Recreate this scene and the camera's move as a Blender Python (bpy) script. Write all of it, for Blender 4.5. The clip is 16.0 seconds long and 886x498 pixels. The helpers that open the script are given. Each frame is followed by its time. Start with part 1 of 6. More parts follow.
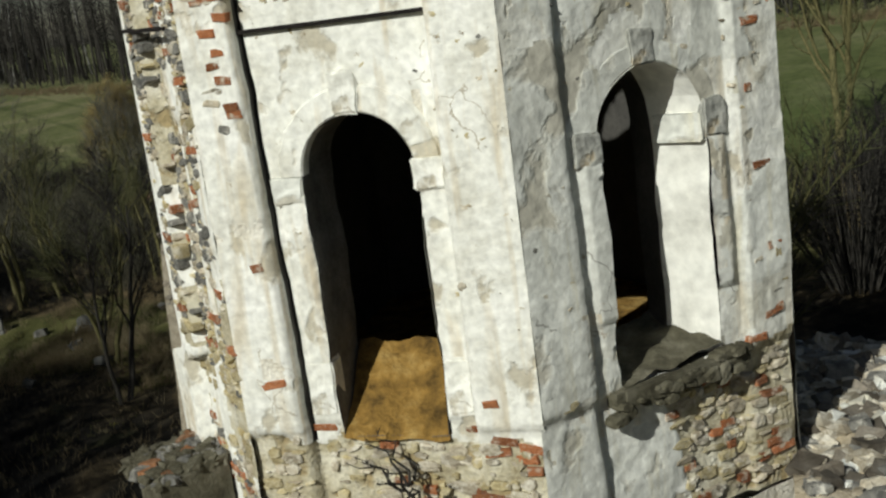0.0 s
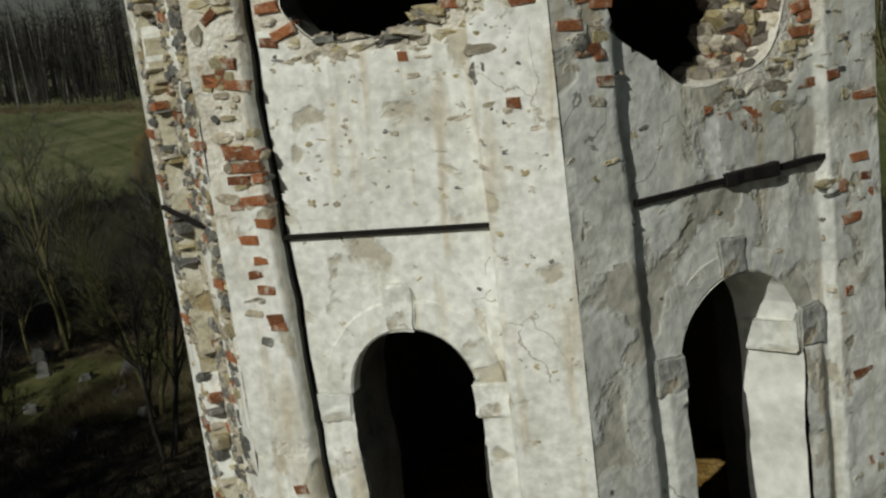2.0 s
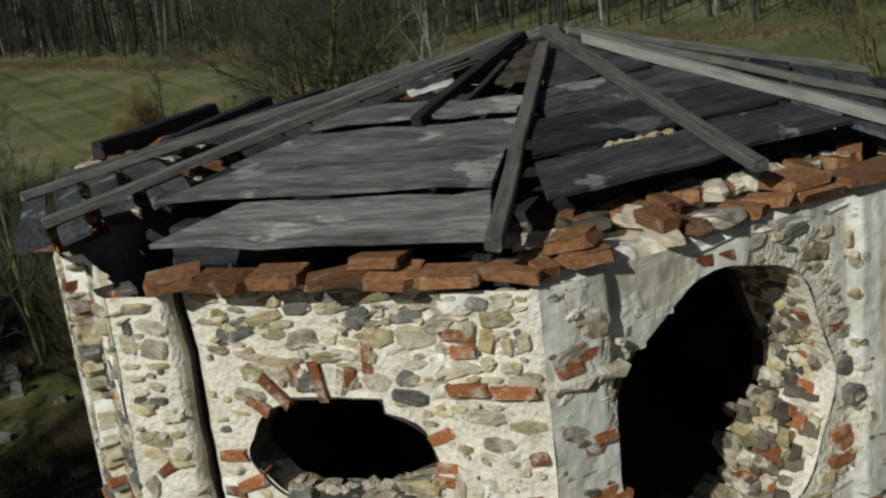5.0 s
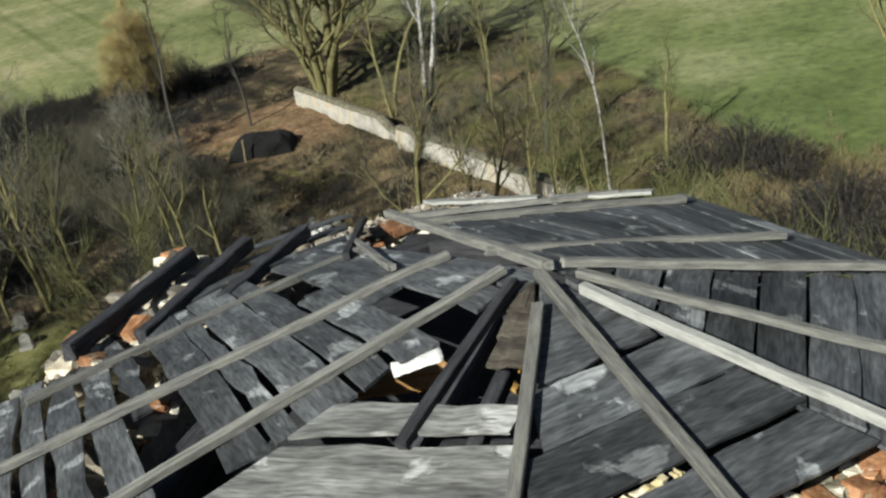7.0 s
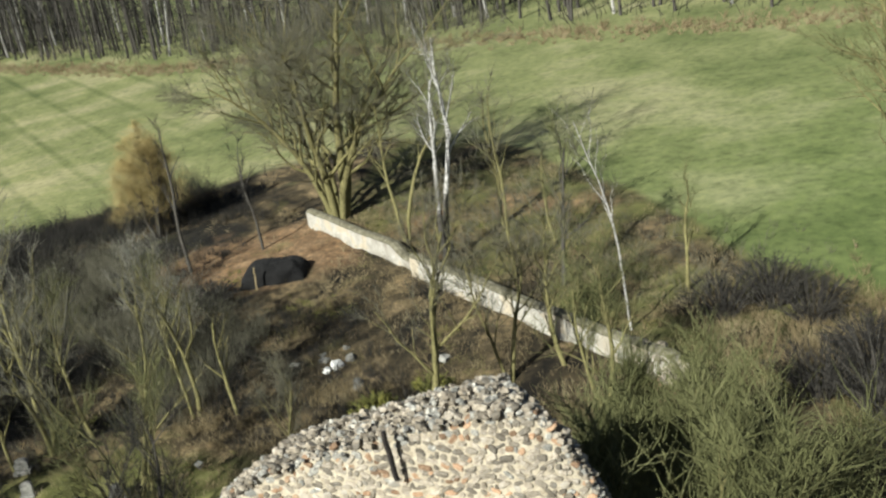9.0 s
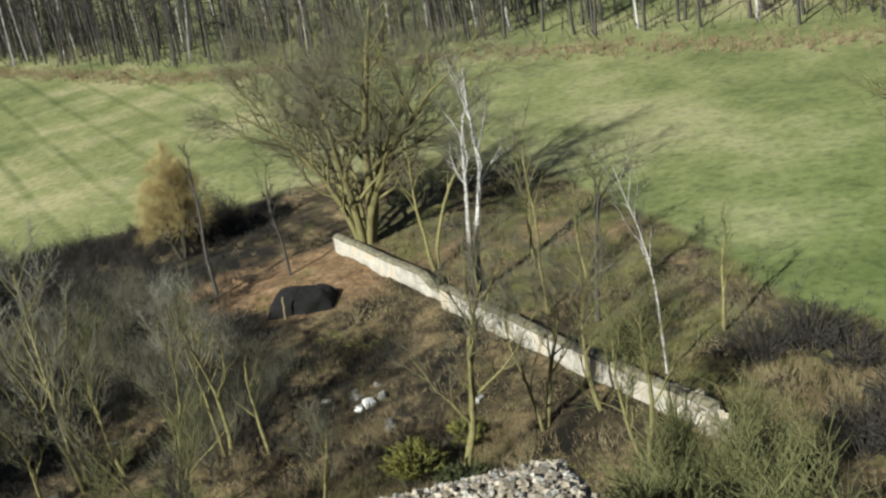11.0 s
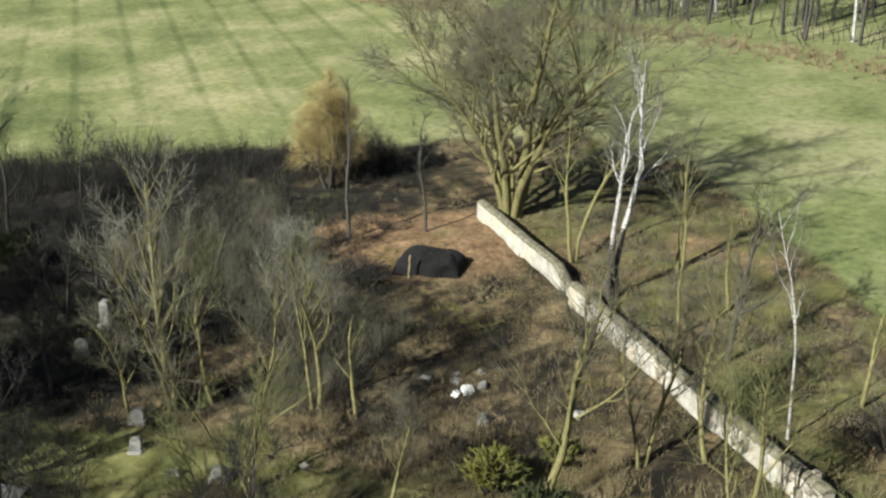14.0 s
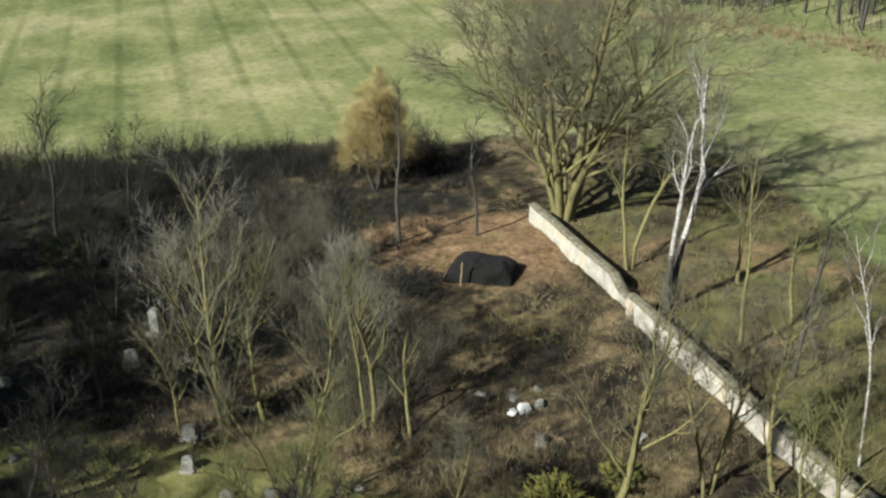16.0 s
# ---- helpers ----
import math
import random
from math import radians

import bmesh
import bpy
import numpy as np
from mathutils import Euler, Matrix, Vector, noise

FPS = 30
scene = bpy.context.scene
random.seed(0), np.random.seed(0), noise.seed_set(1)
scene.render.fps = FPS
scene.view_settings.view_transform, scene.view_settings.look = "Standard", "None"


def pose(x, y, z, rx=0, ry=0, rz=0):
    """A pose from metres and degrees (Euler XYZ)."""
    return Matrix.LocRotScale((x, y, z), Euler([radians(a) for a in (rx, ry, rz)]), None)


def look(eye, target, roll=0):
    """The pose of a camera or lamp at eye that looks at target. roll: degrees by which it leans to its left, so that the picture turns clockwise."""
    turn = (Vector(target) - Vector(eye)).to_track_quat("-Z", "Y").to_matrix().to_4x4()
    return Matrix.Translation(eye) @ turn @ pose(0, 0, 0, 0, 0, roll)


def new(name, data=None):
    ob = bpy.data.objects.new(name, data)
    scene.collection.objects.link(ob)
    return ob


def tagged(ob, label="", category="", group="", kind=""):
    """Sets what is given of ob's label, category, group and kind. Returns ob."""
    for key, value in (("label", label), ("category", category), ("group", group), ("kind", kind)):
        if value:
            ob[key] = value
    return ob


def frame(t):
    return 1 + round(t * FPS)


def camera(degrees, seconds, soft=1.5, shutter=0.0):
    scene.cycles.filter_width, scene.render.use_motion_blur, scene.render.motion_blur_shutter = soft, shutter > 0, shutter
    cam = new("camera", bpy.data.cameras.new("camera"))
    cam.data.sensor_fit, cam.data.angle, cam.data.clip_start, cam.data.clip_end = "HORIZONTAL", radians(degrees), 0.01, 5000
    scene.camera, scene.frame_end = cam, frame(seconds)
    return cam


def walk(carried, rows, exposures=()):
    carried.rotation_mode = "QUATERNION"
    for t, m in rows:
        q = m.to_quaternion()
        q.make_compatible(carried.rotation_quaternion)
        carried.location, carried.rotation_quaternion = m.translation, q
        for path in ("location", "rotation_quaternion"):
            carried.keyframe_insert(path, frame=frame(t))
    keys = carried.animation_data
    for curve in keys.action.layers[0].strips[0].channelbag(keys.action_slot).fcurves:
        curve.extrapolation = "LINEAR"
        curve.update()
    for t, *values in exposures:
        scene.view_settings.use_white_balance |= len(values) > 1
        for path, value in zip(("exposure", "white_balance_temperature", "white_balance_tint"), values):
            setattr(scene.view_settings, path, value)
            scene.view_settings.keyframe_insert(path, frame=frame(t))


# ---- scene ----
cam = camera(43.5, 16.0, soft=2.4)
PATH = [
    (0.0, 3.814, -8.077, 12.087, 77.11, 7.33, 15.05),
    (0.5, 3.745, -7.785, 12.382, 77.32, 7.81, 16.11),
    (1.0, 3.651, -7.494, 12.670, 77.64, 7.90, 16.71),
    (1.5, 3.590, -7.247, 13.002, 77.42, 7.53, 17.22),
    (2.0, 3.527, -6.933, 13.419, 77.87, 7.14, 17.54),
    (2.5, 3.512, -6.655, 13.872, 77.15, 6.67, 17.91),
    (3.0, 3.436, -6.395, 14.258, 76.90, 6.58, 17.08),
    (3.5, 3.394, -6.136, 14.642, 77.65, 6.25, 16.55),
    (4.0, 3.377, -5.854, 15.193, 77.32, 6.71, 16.51),
    (4.5, 3.312, -5.541, 15.775, 76.01, 6.71, 16.65),
    (4.7, 3.286, -5.415, 15.993, 75.50, 6.50, 16.65),
    (6.8, 3.330, -3.968, 18.462, 67.83, 9.40, 16.31),
    (7.0, 3.307, -3.713, 18.701, 67.59, 8.99, 16.20),
    (7.5, 3.215, -3.111, 19.152, 67.17, 9.16, 15.58),
    (8.0, 3.093, -2.382, 19.688, 69.17, 9.21, 16.33),
    (8.5, 3.044, -2.108, 19.935, 71.59, 9.40, 16.46),
    (9.0, 2.926, -1.901, 20.124, 72.29, 9.53, 16.74),
    (11.3, 1.988, -0.904, 21.898, 72.18, 9.06, 17.84),
    (11.5, 2.076, -0.566, 21.900, 71.86, 9.26, 21.44),
    (12.0, 2.374, 0.345, 21.875, 71.31, 6.63, 29.97),
    (12.5, 2.473, 0.941, 22.040, 71.43, 5.16, 30.07),
    (13.0, 2.385, 1.244, 22.201, 71.28, 3.76, 29.68),
    (13.5, 2.206, 1.516, 22.418, 70.71, 1.50, 29.74),
    (14.0, 1.868, 1.786, 22.678, 70.23, -0.18, 29.15),
    (14.5, 1.506, 2.064, 23.015, 69.61, 0.04, 32.24),
    (15.0, 1.257, 2.445, 23.251, 69.97, -0.50, 32.90),
    (15.5, 0.913, 2.681, 23.482, 69.97, -1.11, 32.50),
    (16.0, 0.385, 2.796, 23.670, 69.06, 0.26, 31.01),
]
walk(cam, [(t, pose(*p)) for t, *p in PATH],
     exposures=[(0.0, -0.4), (1.5, -0.87), (3.0, -1.08), (4.0, -0.95), (4.7, -0.80), (6.8, 0.86), (9.2, 1.33), (11.3, 1.28), (12.0, 1.48), (12.5, 1.58), (13.0, 1.58), (14.0, 1.50), (15.0, 1.40), (16.0, 1.36)])

# ---- daylight: low spring sun behind the camera, slightly to its left ----
SUN_AZ, SUN_EL = radians(199.0), radians(32.0)   # clockwise from +y, where the sun stands
world = bpy.data.worlds.new("world")
scene.world = world
world.use_nodes = True
sky = world.node_tree.nodes.new("ShaderNodeTexSky")
sky.sky_type, sky.sun_disc = "NISHITA", False
sky.sun_elevation, sky.sun_rotation = SUN_EL, SUN_AZ
bg = world.node_tree.nodes["Background"]
bg.inputs["Strength"].default_value = 0.032
world.node_tree.links.new(sky.outputs[0], bg.inputs["Color"])
sun = new("sun", bpy.data.lights.new("sun", "SUN"))
sun.data.energy, sun.data.angle, sun.data.color = 4.8, radians(0.5), (0.97, 0.985, 0.90)
sun_to = Vector((math.sin(SUN_AZ) * math.cos(SUN_EL), math.cos(SUN_AZ) * math.cos(SUN_EL), math.sin(SUN_EL)))
sun.matrix_world = look(sun_to * 300, (0, 0, 0))

# ---- materials ----
def nodes_of(name):
    m = bpy.data.materials.new(name)
    m.use_nodes = True
    nt = m.node_tree
    return m, nt, nt.nodes["Principled BSDF"]


DIM = {"weathered_board": 0.85, "silvered_board": 1.08, "grey_batten": 0.85, "pale_batten": 0.85, "pale_rubble": 0.45, "boundary_wall_plaster": 0.64, "mossy_bark": 0.92, "grey_twigs": 0.66,
       "budding_twigs": 0.62, "ochre_twigs": 0.9, "dry_stalks": 0.82, "gravestone": 0.55, "birch_bark": 0.98}


def surface(name, cols, scale=3.0, fine=40.0, rough=0.9, bump=0.4, stretch=(1, 1, 1), rand=0.0, dist=0.02, stain=None, wash=None, streak=None, crack=None, grain=(0.82, 1.15)):
    """Colours mixed by coarse noise, fine grain over it, relief from the grain; rand: brightness change from piece to piece;
    stain: (colour, scale, threshold) of peeled or dirty patches; wash: the same for limewash left on the pieces; streak: run-off stains;
    crack: (colour, scale, width) of fine cracks, which show in places only."""
    cols = [tuple(v * DIM.get(name, 1.0) for v in c) for c in cols]
    m, nt, b = nodes_of(name)
    N, L = nt.nodes.new, nt.links.new
    tc, mp = N("ShaderNodeTexCoord"), N("ShaderNodeMapping")
    mp.inputs["Scale"].default_value = stretch
    L(tc.outputs["Object"], mp.inputs["Vector"])
    vec = mp.outputs[0]
    oi, gi, rs, rf = N("ShaderNodeObjectInfo"), N("ShaderNodeNewGeometry"), N("ShaderNodeMath"), N("ShaderNodeMath")
    L(oi.outputs["Random"], rs.inputs[0]), L(gi.outputs["Random Per Island"], rs.inputs[1])
    rf.operation = "FRACT"
    L(rs.outputs[0], rf.inputs[0])
    if rand:
        add = N("ShaderNodeVectorMath")
        add.operation = "ADD"
        comb = N("ShaderNodeMath")
        comb.operation = "MULTIPLY"
        comb.inputs[1].default_value = 37.0
        L(rf.outputs[0], comb.inputs[0])
        L(vec, add.inputs[0]), L(comb.outputs[0], add.inputs[1])
        vec = add.outputs[0]
    n1, n2 = N("ShaderNodeTexNoise"), N("ShaderNodeTexNoise")
    n1.inputs["Scale"].default_value, n1.inputs["Detail"].default_value, n1.inputs["Roughness"].default_value = scale, 6, 0.65
    n2.inputs["Scale"].default_value, n2.inputs["Detail"].default_value = fine, 4
    L(vec, n1.inputs["Vector"]), L(vec, n2.inputs["Vector"])
    cr = N("ShaderNodeValToRGB")
    els = cr.color_ramp.elements
    while len(els) < len(cols):
        els.new(0.5)
    for i, (e, c) in enumerate(zip(els, cols)):
        e.position, e.color = 0.3 + 0.4 * i / max(1, len(cols) - 1), (*c, 1)
    L(n1.outputs["Fac"], cr.inputs[0])
    col = cr.outputs[0]
    if stain:
        n3, r3 = N("ShaderNodeTexNoise"), N("ShaderNodeValToRGB")
        n3.inputs["Scale"].default_value, n3.inputs["Detail"].default_value, n3.inputs["Distortion"].default_value = stain[1], 7, 0.25
        shift, far = N("ShaderNodeVectorMath"), N("ShaderNodeMath")
        far.operation = "MULTIPLY"
        far.inputs[1].default_value = 53.0 if rand else 0.0
        L(rf.outputs[0], far.inputs[0])
        L(tc.outputs["Object"], shift.inputs[0]), L(far.outputs[0], shift.inputs[1])
        L(shift.outputs[0], n3.inputs["Vector"])
        r3.color_ramp.elements[0].position, r3.color_ramp.elements[1].position = stain[2], stain[2] + 0.05
        L(n3.outputs["Fac"], r3.inputs[0])
        mx = N("ShaderNodeMix")
        mx.data_type = "RGBA"
        L(r3.outputs[0], mx.inputs["Factor"]), L(col, mx.inputs["A"])
        mx.inputs["B"].default_value = (*stain[0], 1)
        col = mx.outputs["Result"]
    if streak:
        sp, n4, r4, mx = N("ShaderNodeMapping"), N("ShaderNodeTexNoise"), N("ShaderNodeValToRGB"), N("ShaderNodeMix")
        sp.inputs["Scale"].default_value = (5.0, 5.0, 0.55)
        L(tc.outputs["Object"], sp.inputs["Vector"]), L(sp.outputs[0], n4.inputs["Vector"])
        n4.inputs["Scale"].default_value, n4.inputs["Detail"].default_value, n4.inputs["Distortion"].default_value = streak[1], 6, 0.6
        r4.color_ramp.elements[0].position, r4.color_ramp.elements[1].position = streak[2], streak[2] + 0.18
        L(n4.outputs["Fac"], r4.inputs[0])
        mx.data_type = "RGBA"
        L(r4.outputs[0], mx.inputs["Factor"]), L(col, mx.inputs["A"])
        mx.inputs["B"].default_value = (*streak[0], 1)
        col = mx.outputs["Result"]
    if crack:
        nd, mv, vo, lt, nm, gt, both, mx = (N("ShaderNodeTexNoise"), N("ShaderNodeVectorMath"), N("ShaderNodeTexVoronoi"), N("ShaderNodeMath"), N("ShaderNodeTexNoise"),
                                            N("ShaderNodeMath"), N("ShaderNodeMath"), N("ShaderNodeMix"))
        nd.inputs["Scale"].default_value, nd.inputs["Detail"].default_value = 2.5, 5
        nm.inputs["Scale"].default_value, nm.inputs["Detail"].default_value = 0.9, 3
        L(tc.outputs["Object"], nd.inputs["Vector"]), L(tc.outputs["Object"], nm.inputs["Vector"])
        mv.operation = "MULTIPLY_ADD"
        mv.inputs[1].default_value = (0.5, 0.5, 0.5)
        L(nd.outputs["Color"], mv.inputs[0]), L(tc.outputs["Object"], mv.inputs[2])
        vo.feature = "DISTANCE_TO_EDGE"
        vo.inputs["Scale"].default_value = crack[1]
        L(mv.outputs[0], vo.inputs["Vector"])
        lt.operation, lt.inputs[1].default_value = "LESS_THAN", crack[2]
        gt.operation, gt.inputs[1].default_value = "GREATER_THAN", 0.57
        both.operation = "MULTIPLY"
        L(vo.outputs["Distance"], lt.inputs[0]), L(nm.outputs["Fac"], gt.inputs[0])
        L(lt.outputs[0], both.inputs[0]), L(gt.outputs[0], both.inputs[1])
        mx.data_type = "RGBA"
        L(both.outputs[0], mx.inputs["Factor"]), L(col, mx.inputs["A"])
        mx.inputs["B"].default_value = (*crack[0], 1)
        col = mx.outputs["Result"]
    hs = N("ShaderNodeHueSaturation")
    L(col, hs.inputs["Color"])
    mr = N("ShaderNodeMapRange")
    mr.inputs["From Min"].default_value, mr.inputs["From Max"].default_value = 0.25, 0.75
    mr.inputs["To Min"].default_value, mr.inputs["To Max"].default_value = grain
    L(n2.outputs["Fac"], mr.inputs[0])
    val = mr.outputs[0]
    if rand:
        r2 = N("ShaderNodeMapRange")
        r2.inputs["To Min"].default_value, r2.inputs["To Max"].default_value = 1 - rand, 1 + rand
        L(rf.outputs[0], r2.inputs[0])
        mu = N("ShaderNodeMath")
        mu.operation = "MULTIPLY"
        L(val, mu.inputs[0]), L(r2.outputs[0], mu.inputs[1])
        val = mu.outputs[0]
    L(val, hs.inputs["Value"])
    col = hs.outputs[0]
    if wash:
        nw, rw, mx = N("ShaderNodeTexNoise"), N("ShaderNodeValToRGB"), N("ShaderNodeMix")
        nw.inputs["Scale"].default_value, nw.inputs["Detail"].default_value, nw.inputs["Roughness"].default_value = wash[1], 6, 0.7
        L(gi.outputs["Position"], nw.inputs["Vector"])
        rw.color_ramp.elements[0].position, rw.color_ramp.elements[1].position = wash[2], wash[2] + 0.16
        L(nw.outputs["Fac"], rw.inputs[0])
        mx.data_type = "RGBA"
        L(rw.outputs[0], mx.inputs["Factor"]), L(col, mx.inputs["A"])
        mx.inputs["B"].default_value = (*wash[0], 1)
        col = mx.outputs["Result"]
    L(col, b.inputs["Base Color"])
    b.inputs["Roughness"].default_value = rough
    b.inputs["Specular IOR Level"].default_value = 0.25
    bp = N("ShaderNodeBump")
    bp.inputs["Strength"].default_value, bp.inputs["Distance"].default_value = bump, dist
    sm = N("ShaderNodeMath")
    L(n1.outputs["Fac"], sm.inputs[0]), L(n2.outputs["Fac"], sm.inputs[1])
    if stain:
        peel = N("ShaderNodeMath")
        peel.operation = "SUBTRACT"
        L(sm.outputs[0], peel.inputs[0]), L(r3.outputs[0], peel.inputs[1])
        sm = peel
    L(sm.outputs[0], bp.inputs["Height"]), L(bp.outputs[0], b.inputs["Normal"])
    return m


M_PLASTER = surface("lime_plaster", [(0.58, 0.56, 0.48), (0.82, 0.815, 0.75), (0.91, 0.905, 0.86)], 1.6, 14, 0.92, 0.55, grain=(0.76, 1.17), stain=((0.54, 0.50, 0.40), 2.6, 0.585), streak=((0.60, 0.52, 0.38), 1.0, 0.54), crack=((0.50, 0.46, 0.38), 1.1, 0.004))
M_RENDER = surface("grey_render", [(0.56, 0.56, 0.51), (0.73, 0.735, 0.68), (0.84, 0.845, 0.79)], 2.0, 12, 0.95, 0.55, grain=(0.76, 1.17), stain=((0.55, 0.525, 0.445), 1.5, 0.53), streak=((0.66, 0.62, 0.48), 1.2, 0.56), crack=((0.36, 0.35, 0.32), 1.3, 0.006))
M_GREY_STONE = surface("weathered_grey_stone", [(0.26, 0.26, 0.235), (0.42, 0.42, 0.385), (0.58, 0.575, 0.52)], 4.0, 18, 0.93, 0.5, stain=((0.42, 0.36, 0.26), 3.0, 0.58))
M_MORTAR = surface("lime_mortar", [(0.54, 0.49, 0.39), (0.75, 0.71, 0.61), (0.86, 0.83, 0.75)], 5.0, 30, 0.95, 0.8, dist=0.03)
M_MORTAR_T = surface("earthy_mortar", [(0.32, 0.26, 0.17), (0.48, 0.41, 0.30), (0.62, 0.56, 0.44)], 5.0, 30, 0.95, 0.8, dist=0.03)
M_FOOT = surface("stained_mortar", [(0.30, 0.25, 0.15), (0.50, 0.455, 0.33), (0.70, 0.67, 0.56)], 3.0, 25, 0.95, 0.8, dist=0.03, stain=((0.36, 0.285, 0.155), 2.6, 0.57))
# plaster darkened for the shade inside the joint, openings and room
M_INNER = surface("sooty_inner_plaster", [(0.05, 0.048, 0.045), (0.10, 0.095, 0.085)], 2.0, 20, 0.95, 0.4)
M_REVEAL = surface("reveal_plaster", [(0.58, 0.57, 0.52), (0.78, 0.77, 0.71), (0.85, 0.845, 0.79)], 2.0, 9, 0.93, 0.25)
# darker copy of the reveal plaster, with the front window's shade in its colour
M_REVEAL_SHADE = surface("dirty_reveal_plaster", [(0.09, 0.088, 0.082), (0.17, 0.165, 0.155), (0.24, 0.235, 0.22)], 3.0, 25, 0.95, 0.5)
M_BRICK = surface("orange_brick", [(0.17, 0.062, 0.030), (0.36, 0.130, 0.052), (0.42, 0.22, 0.12)], 7.0, 30, 0.9, 0.6, rand=0.4, wash=((0.64, 0.58, 0.47), 9.0, 0.51))
# darker brick for cornice and wall heads, the eaves' shade put into its colour
M_BRICK_D = surface("sooty_brick", [(0.11, 0.052, 0.027), (0.25, 0.115, 0.052), (0.36, 0.205, 0.115)], 7.0, 30, 0.9, 0.6, rand=0.45, wash=((0.42, 0.36, 0.27), 7.0, 0.56))
M_STONE = surface("field_stone", [(0.26, 0.215, 0.15), (0.43, 0.375, 0.28), (0.60, 0.55, 0.45)], 4.0, 45, 0.88, 0.6, rand=0.35, wash=((0.72, 0.68, 0.58), 6.0, 0.49))
M_STONE_D = surface("dark_field_stone", [(0.08, 0.08, 0.075), (0.17, 0.165, 0.15), (0.30, 0.29, 0.25)], 5.0, 45, 0.85, 0.6, rand=0.3, wash=((0.66, 0.63, 0.55), 6.0, 0.56))
M_STONE_Y = surface("lichen_stone", [(0.28, 0.22, 0.10), (0.45, 0.38, 0.22), (0.56, 0.51, 0.38)], 6.0, 45, 0.9, 0.6, rand=0.25, wash=((0.68, 0.64, 0.54), 6.0, 0.53))
M_OCHRE = surface("ochre_rubble", [(0.07, 0.042, 0.012), (0.26, 0.15, 0.036), (0.42, 0.28, 0.095)], 4.0, 12, 0.95, 0.9, dist=0.05)
M_OCHRE_D = surface("fresh_wood", [(0.12, 0.06, 0.02), (0.26, 0.14, 0.05), (0.34, 0.21, 0.10)], 3.0, 30, 0.8, 0.5, stretch=(0.7, 5, 5))
M_IRON = surface("rusted_iron", [(0.006, 0.005, 0.005), (0.02, 0.016, 0.014)], 8.0, 60, 0.95, 0.3)
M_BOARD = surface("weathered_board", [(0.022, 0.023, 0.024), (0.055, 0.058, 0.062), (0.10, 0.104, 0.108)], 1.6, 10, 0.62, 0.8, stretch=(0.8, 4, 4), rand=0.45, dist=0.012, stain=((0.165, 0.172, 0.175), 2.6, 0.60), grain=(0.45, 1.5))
# paler copy of the boards for the front, its sunlight put into the colour
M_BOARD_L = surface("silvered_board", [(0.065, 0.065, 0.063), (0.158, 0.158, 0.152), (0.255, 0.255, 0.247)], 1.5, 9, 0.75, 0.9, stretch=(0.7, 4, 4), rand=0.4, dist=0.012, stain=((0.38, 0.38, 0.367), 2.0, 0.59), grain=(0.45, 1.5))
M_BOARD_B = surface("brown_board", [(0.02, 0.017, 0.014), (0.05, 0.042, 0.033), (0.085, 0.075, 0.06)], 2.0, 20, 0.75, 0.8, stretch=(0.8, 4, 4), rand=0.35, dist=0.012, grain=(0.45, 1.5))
M_BATTEN = surface("grey_batten", [(0.07, 0.07, 0.066), (0.15, 0.147, 0.135), (0.22, 0.215, 0.19)], 6.0, 40, 0.8, 0.4, stretch=(0.6, 5, 5), rand=0.25)
M_BATTEN_W = surface("pale_batten", [(0.20, 0.20, 0.185), (0.32, 0.32, 0.30), (0.40, 0.395, 0.365)], 6.0, 40, 0.75, 0.4, stretch=(0.6, 5, 5), rand=0.1)
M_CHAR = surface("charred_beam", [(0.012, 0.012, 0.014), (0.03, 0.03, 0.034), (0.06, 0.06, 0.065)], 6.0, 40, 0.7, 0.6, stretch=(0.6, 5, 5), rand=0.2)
M_SHEET = surface("white_sheet", [(0.42, 0.42, 0.405), (0.62, 0.62, 0.60)], 8.0, 40, 0.6, 0.3)
M_GABLE = surface("pale_rubble", [(0.22, 0.18, 0.13), (0.42, 0.365, 0.29), (0.56, 0.52, 0.45)], 3.0, 30, 0.92, 0.6, rand=0.55)
M_GABLE_P = surface("pink_rubble", [(0.13, 0.075, 0.045), (0.23, 0.145, 0.09), (0.30, 0.22, 0.15)], 4.0, 30, 0.92, 0.6, rand=0.5)
M_WALL_IN = surface("rubble_core", [(0.17, 0.14, 0.10), (0.28, 0.245, 0.185), (0.36, 0.325, 0.255)], 6.0, 40, 0.95, 0.8)
M_WALLP = surface("boundary_wall_plaster", [(0.27, 0.24, 0.195), (0.46, 0.44, 0.39), (0.60, 0.59, 0.54)], 0.9, 7, 0.93, 0.6, stain=((0.32, 0.28, 0.215), 0.9, 0.51), streak=((0.24, 0.205, 0.15), 0.5, 0.57))
M_COPING = surface("mossy_coping", [(0.045, 0.040, 0.026), (0.10, 0.092, 0.062), (0.17, 0.158, 0.118)], 4.0, 25, 0.95, 0.7)
M_BARK = surface("mossy_bark", [(0.058, 0.052, 0.024), (0.135, 0.122, 0.050), (0.215, 0.192, 0.088)], 6.0, 40, 0.9, 0.6, stretch=(3, 3, 0.7))
M_BARK_D = surface("dark_bark", [(0.02, 0.018, 0.016), (0.045, 0.041, 0.035), (0.08, 0.073, 0.062)], 6.0, 40, 0.9, 0.6, stretch=(3, 3, 0.7))
M_BIRCH = surface("birch_bark", [(0.05, 0.046, 0.042), (0.27, 0.26, 0.245), (0.46, 0.45, 0.43)], 5.0, 40, 0.75, 0.4, stretch=(1, 1, 2.0))
M_TWIG = surface("grey_twigs", [(0.065, 0.062, 0.043), (0.125, 0.118, 0.082), (0.18, 0.172, 0.125)], 0.6, 9, 0.9, 0.1)
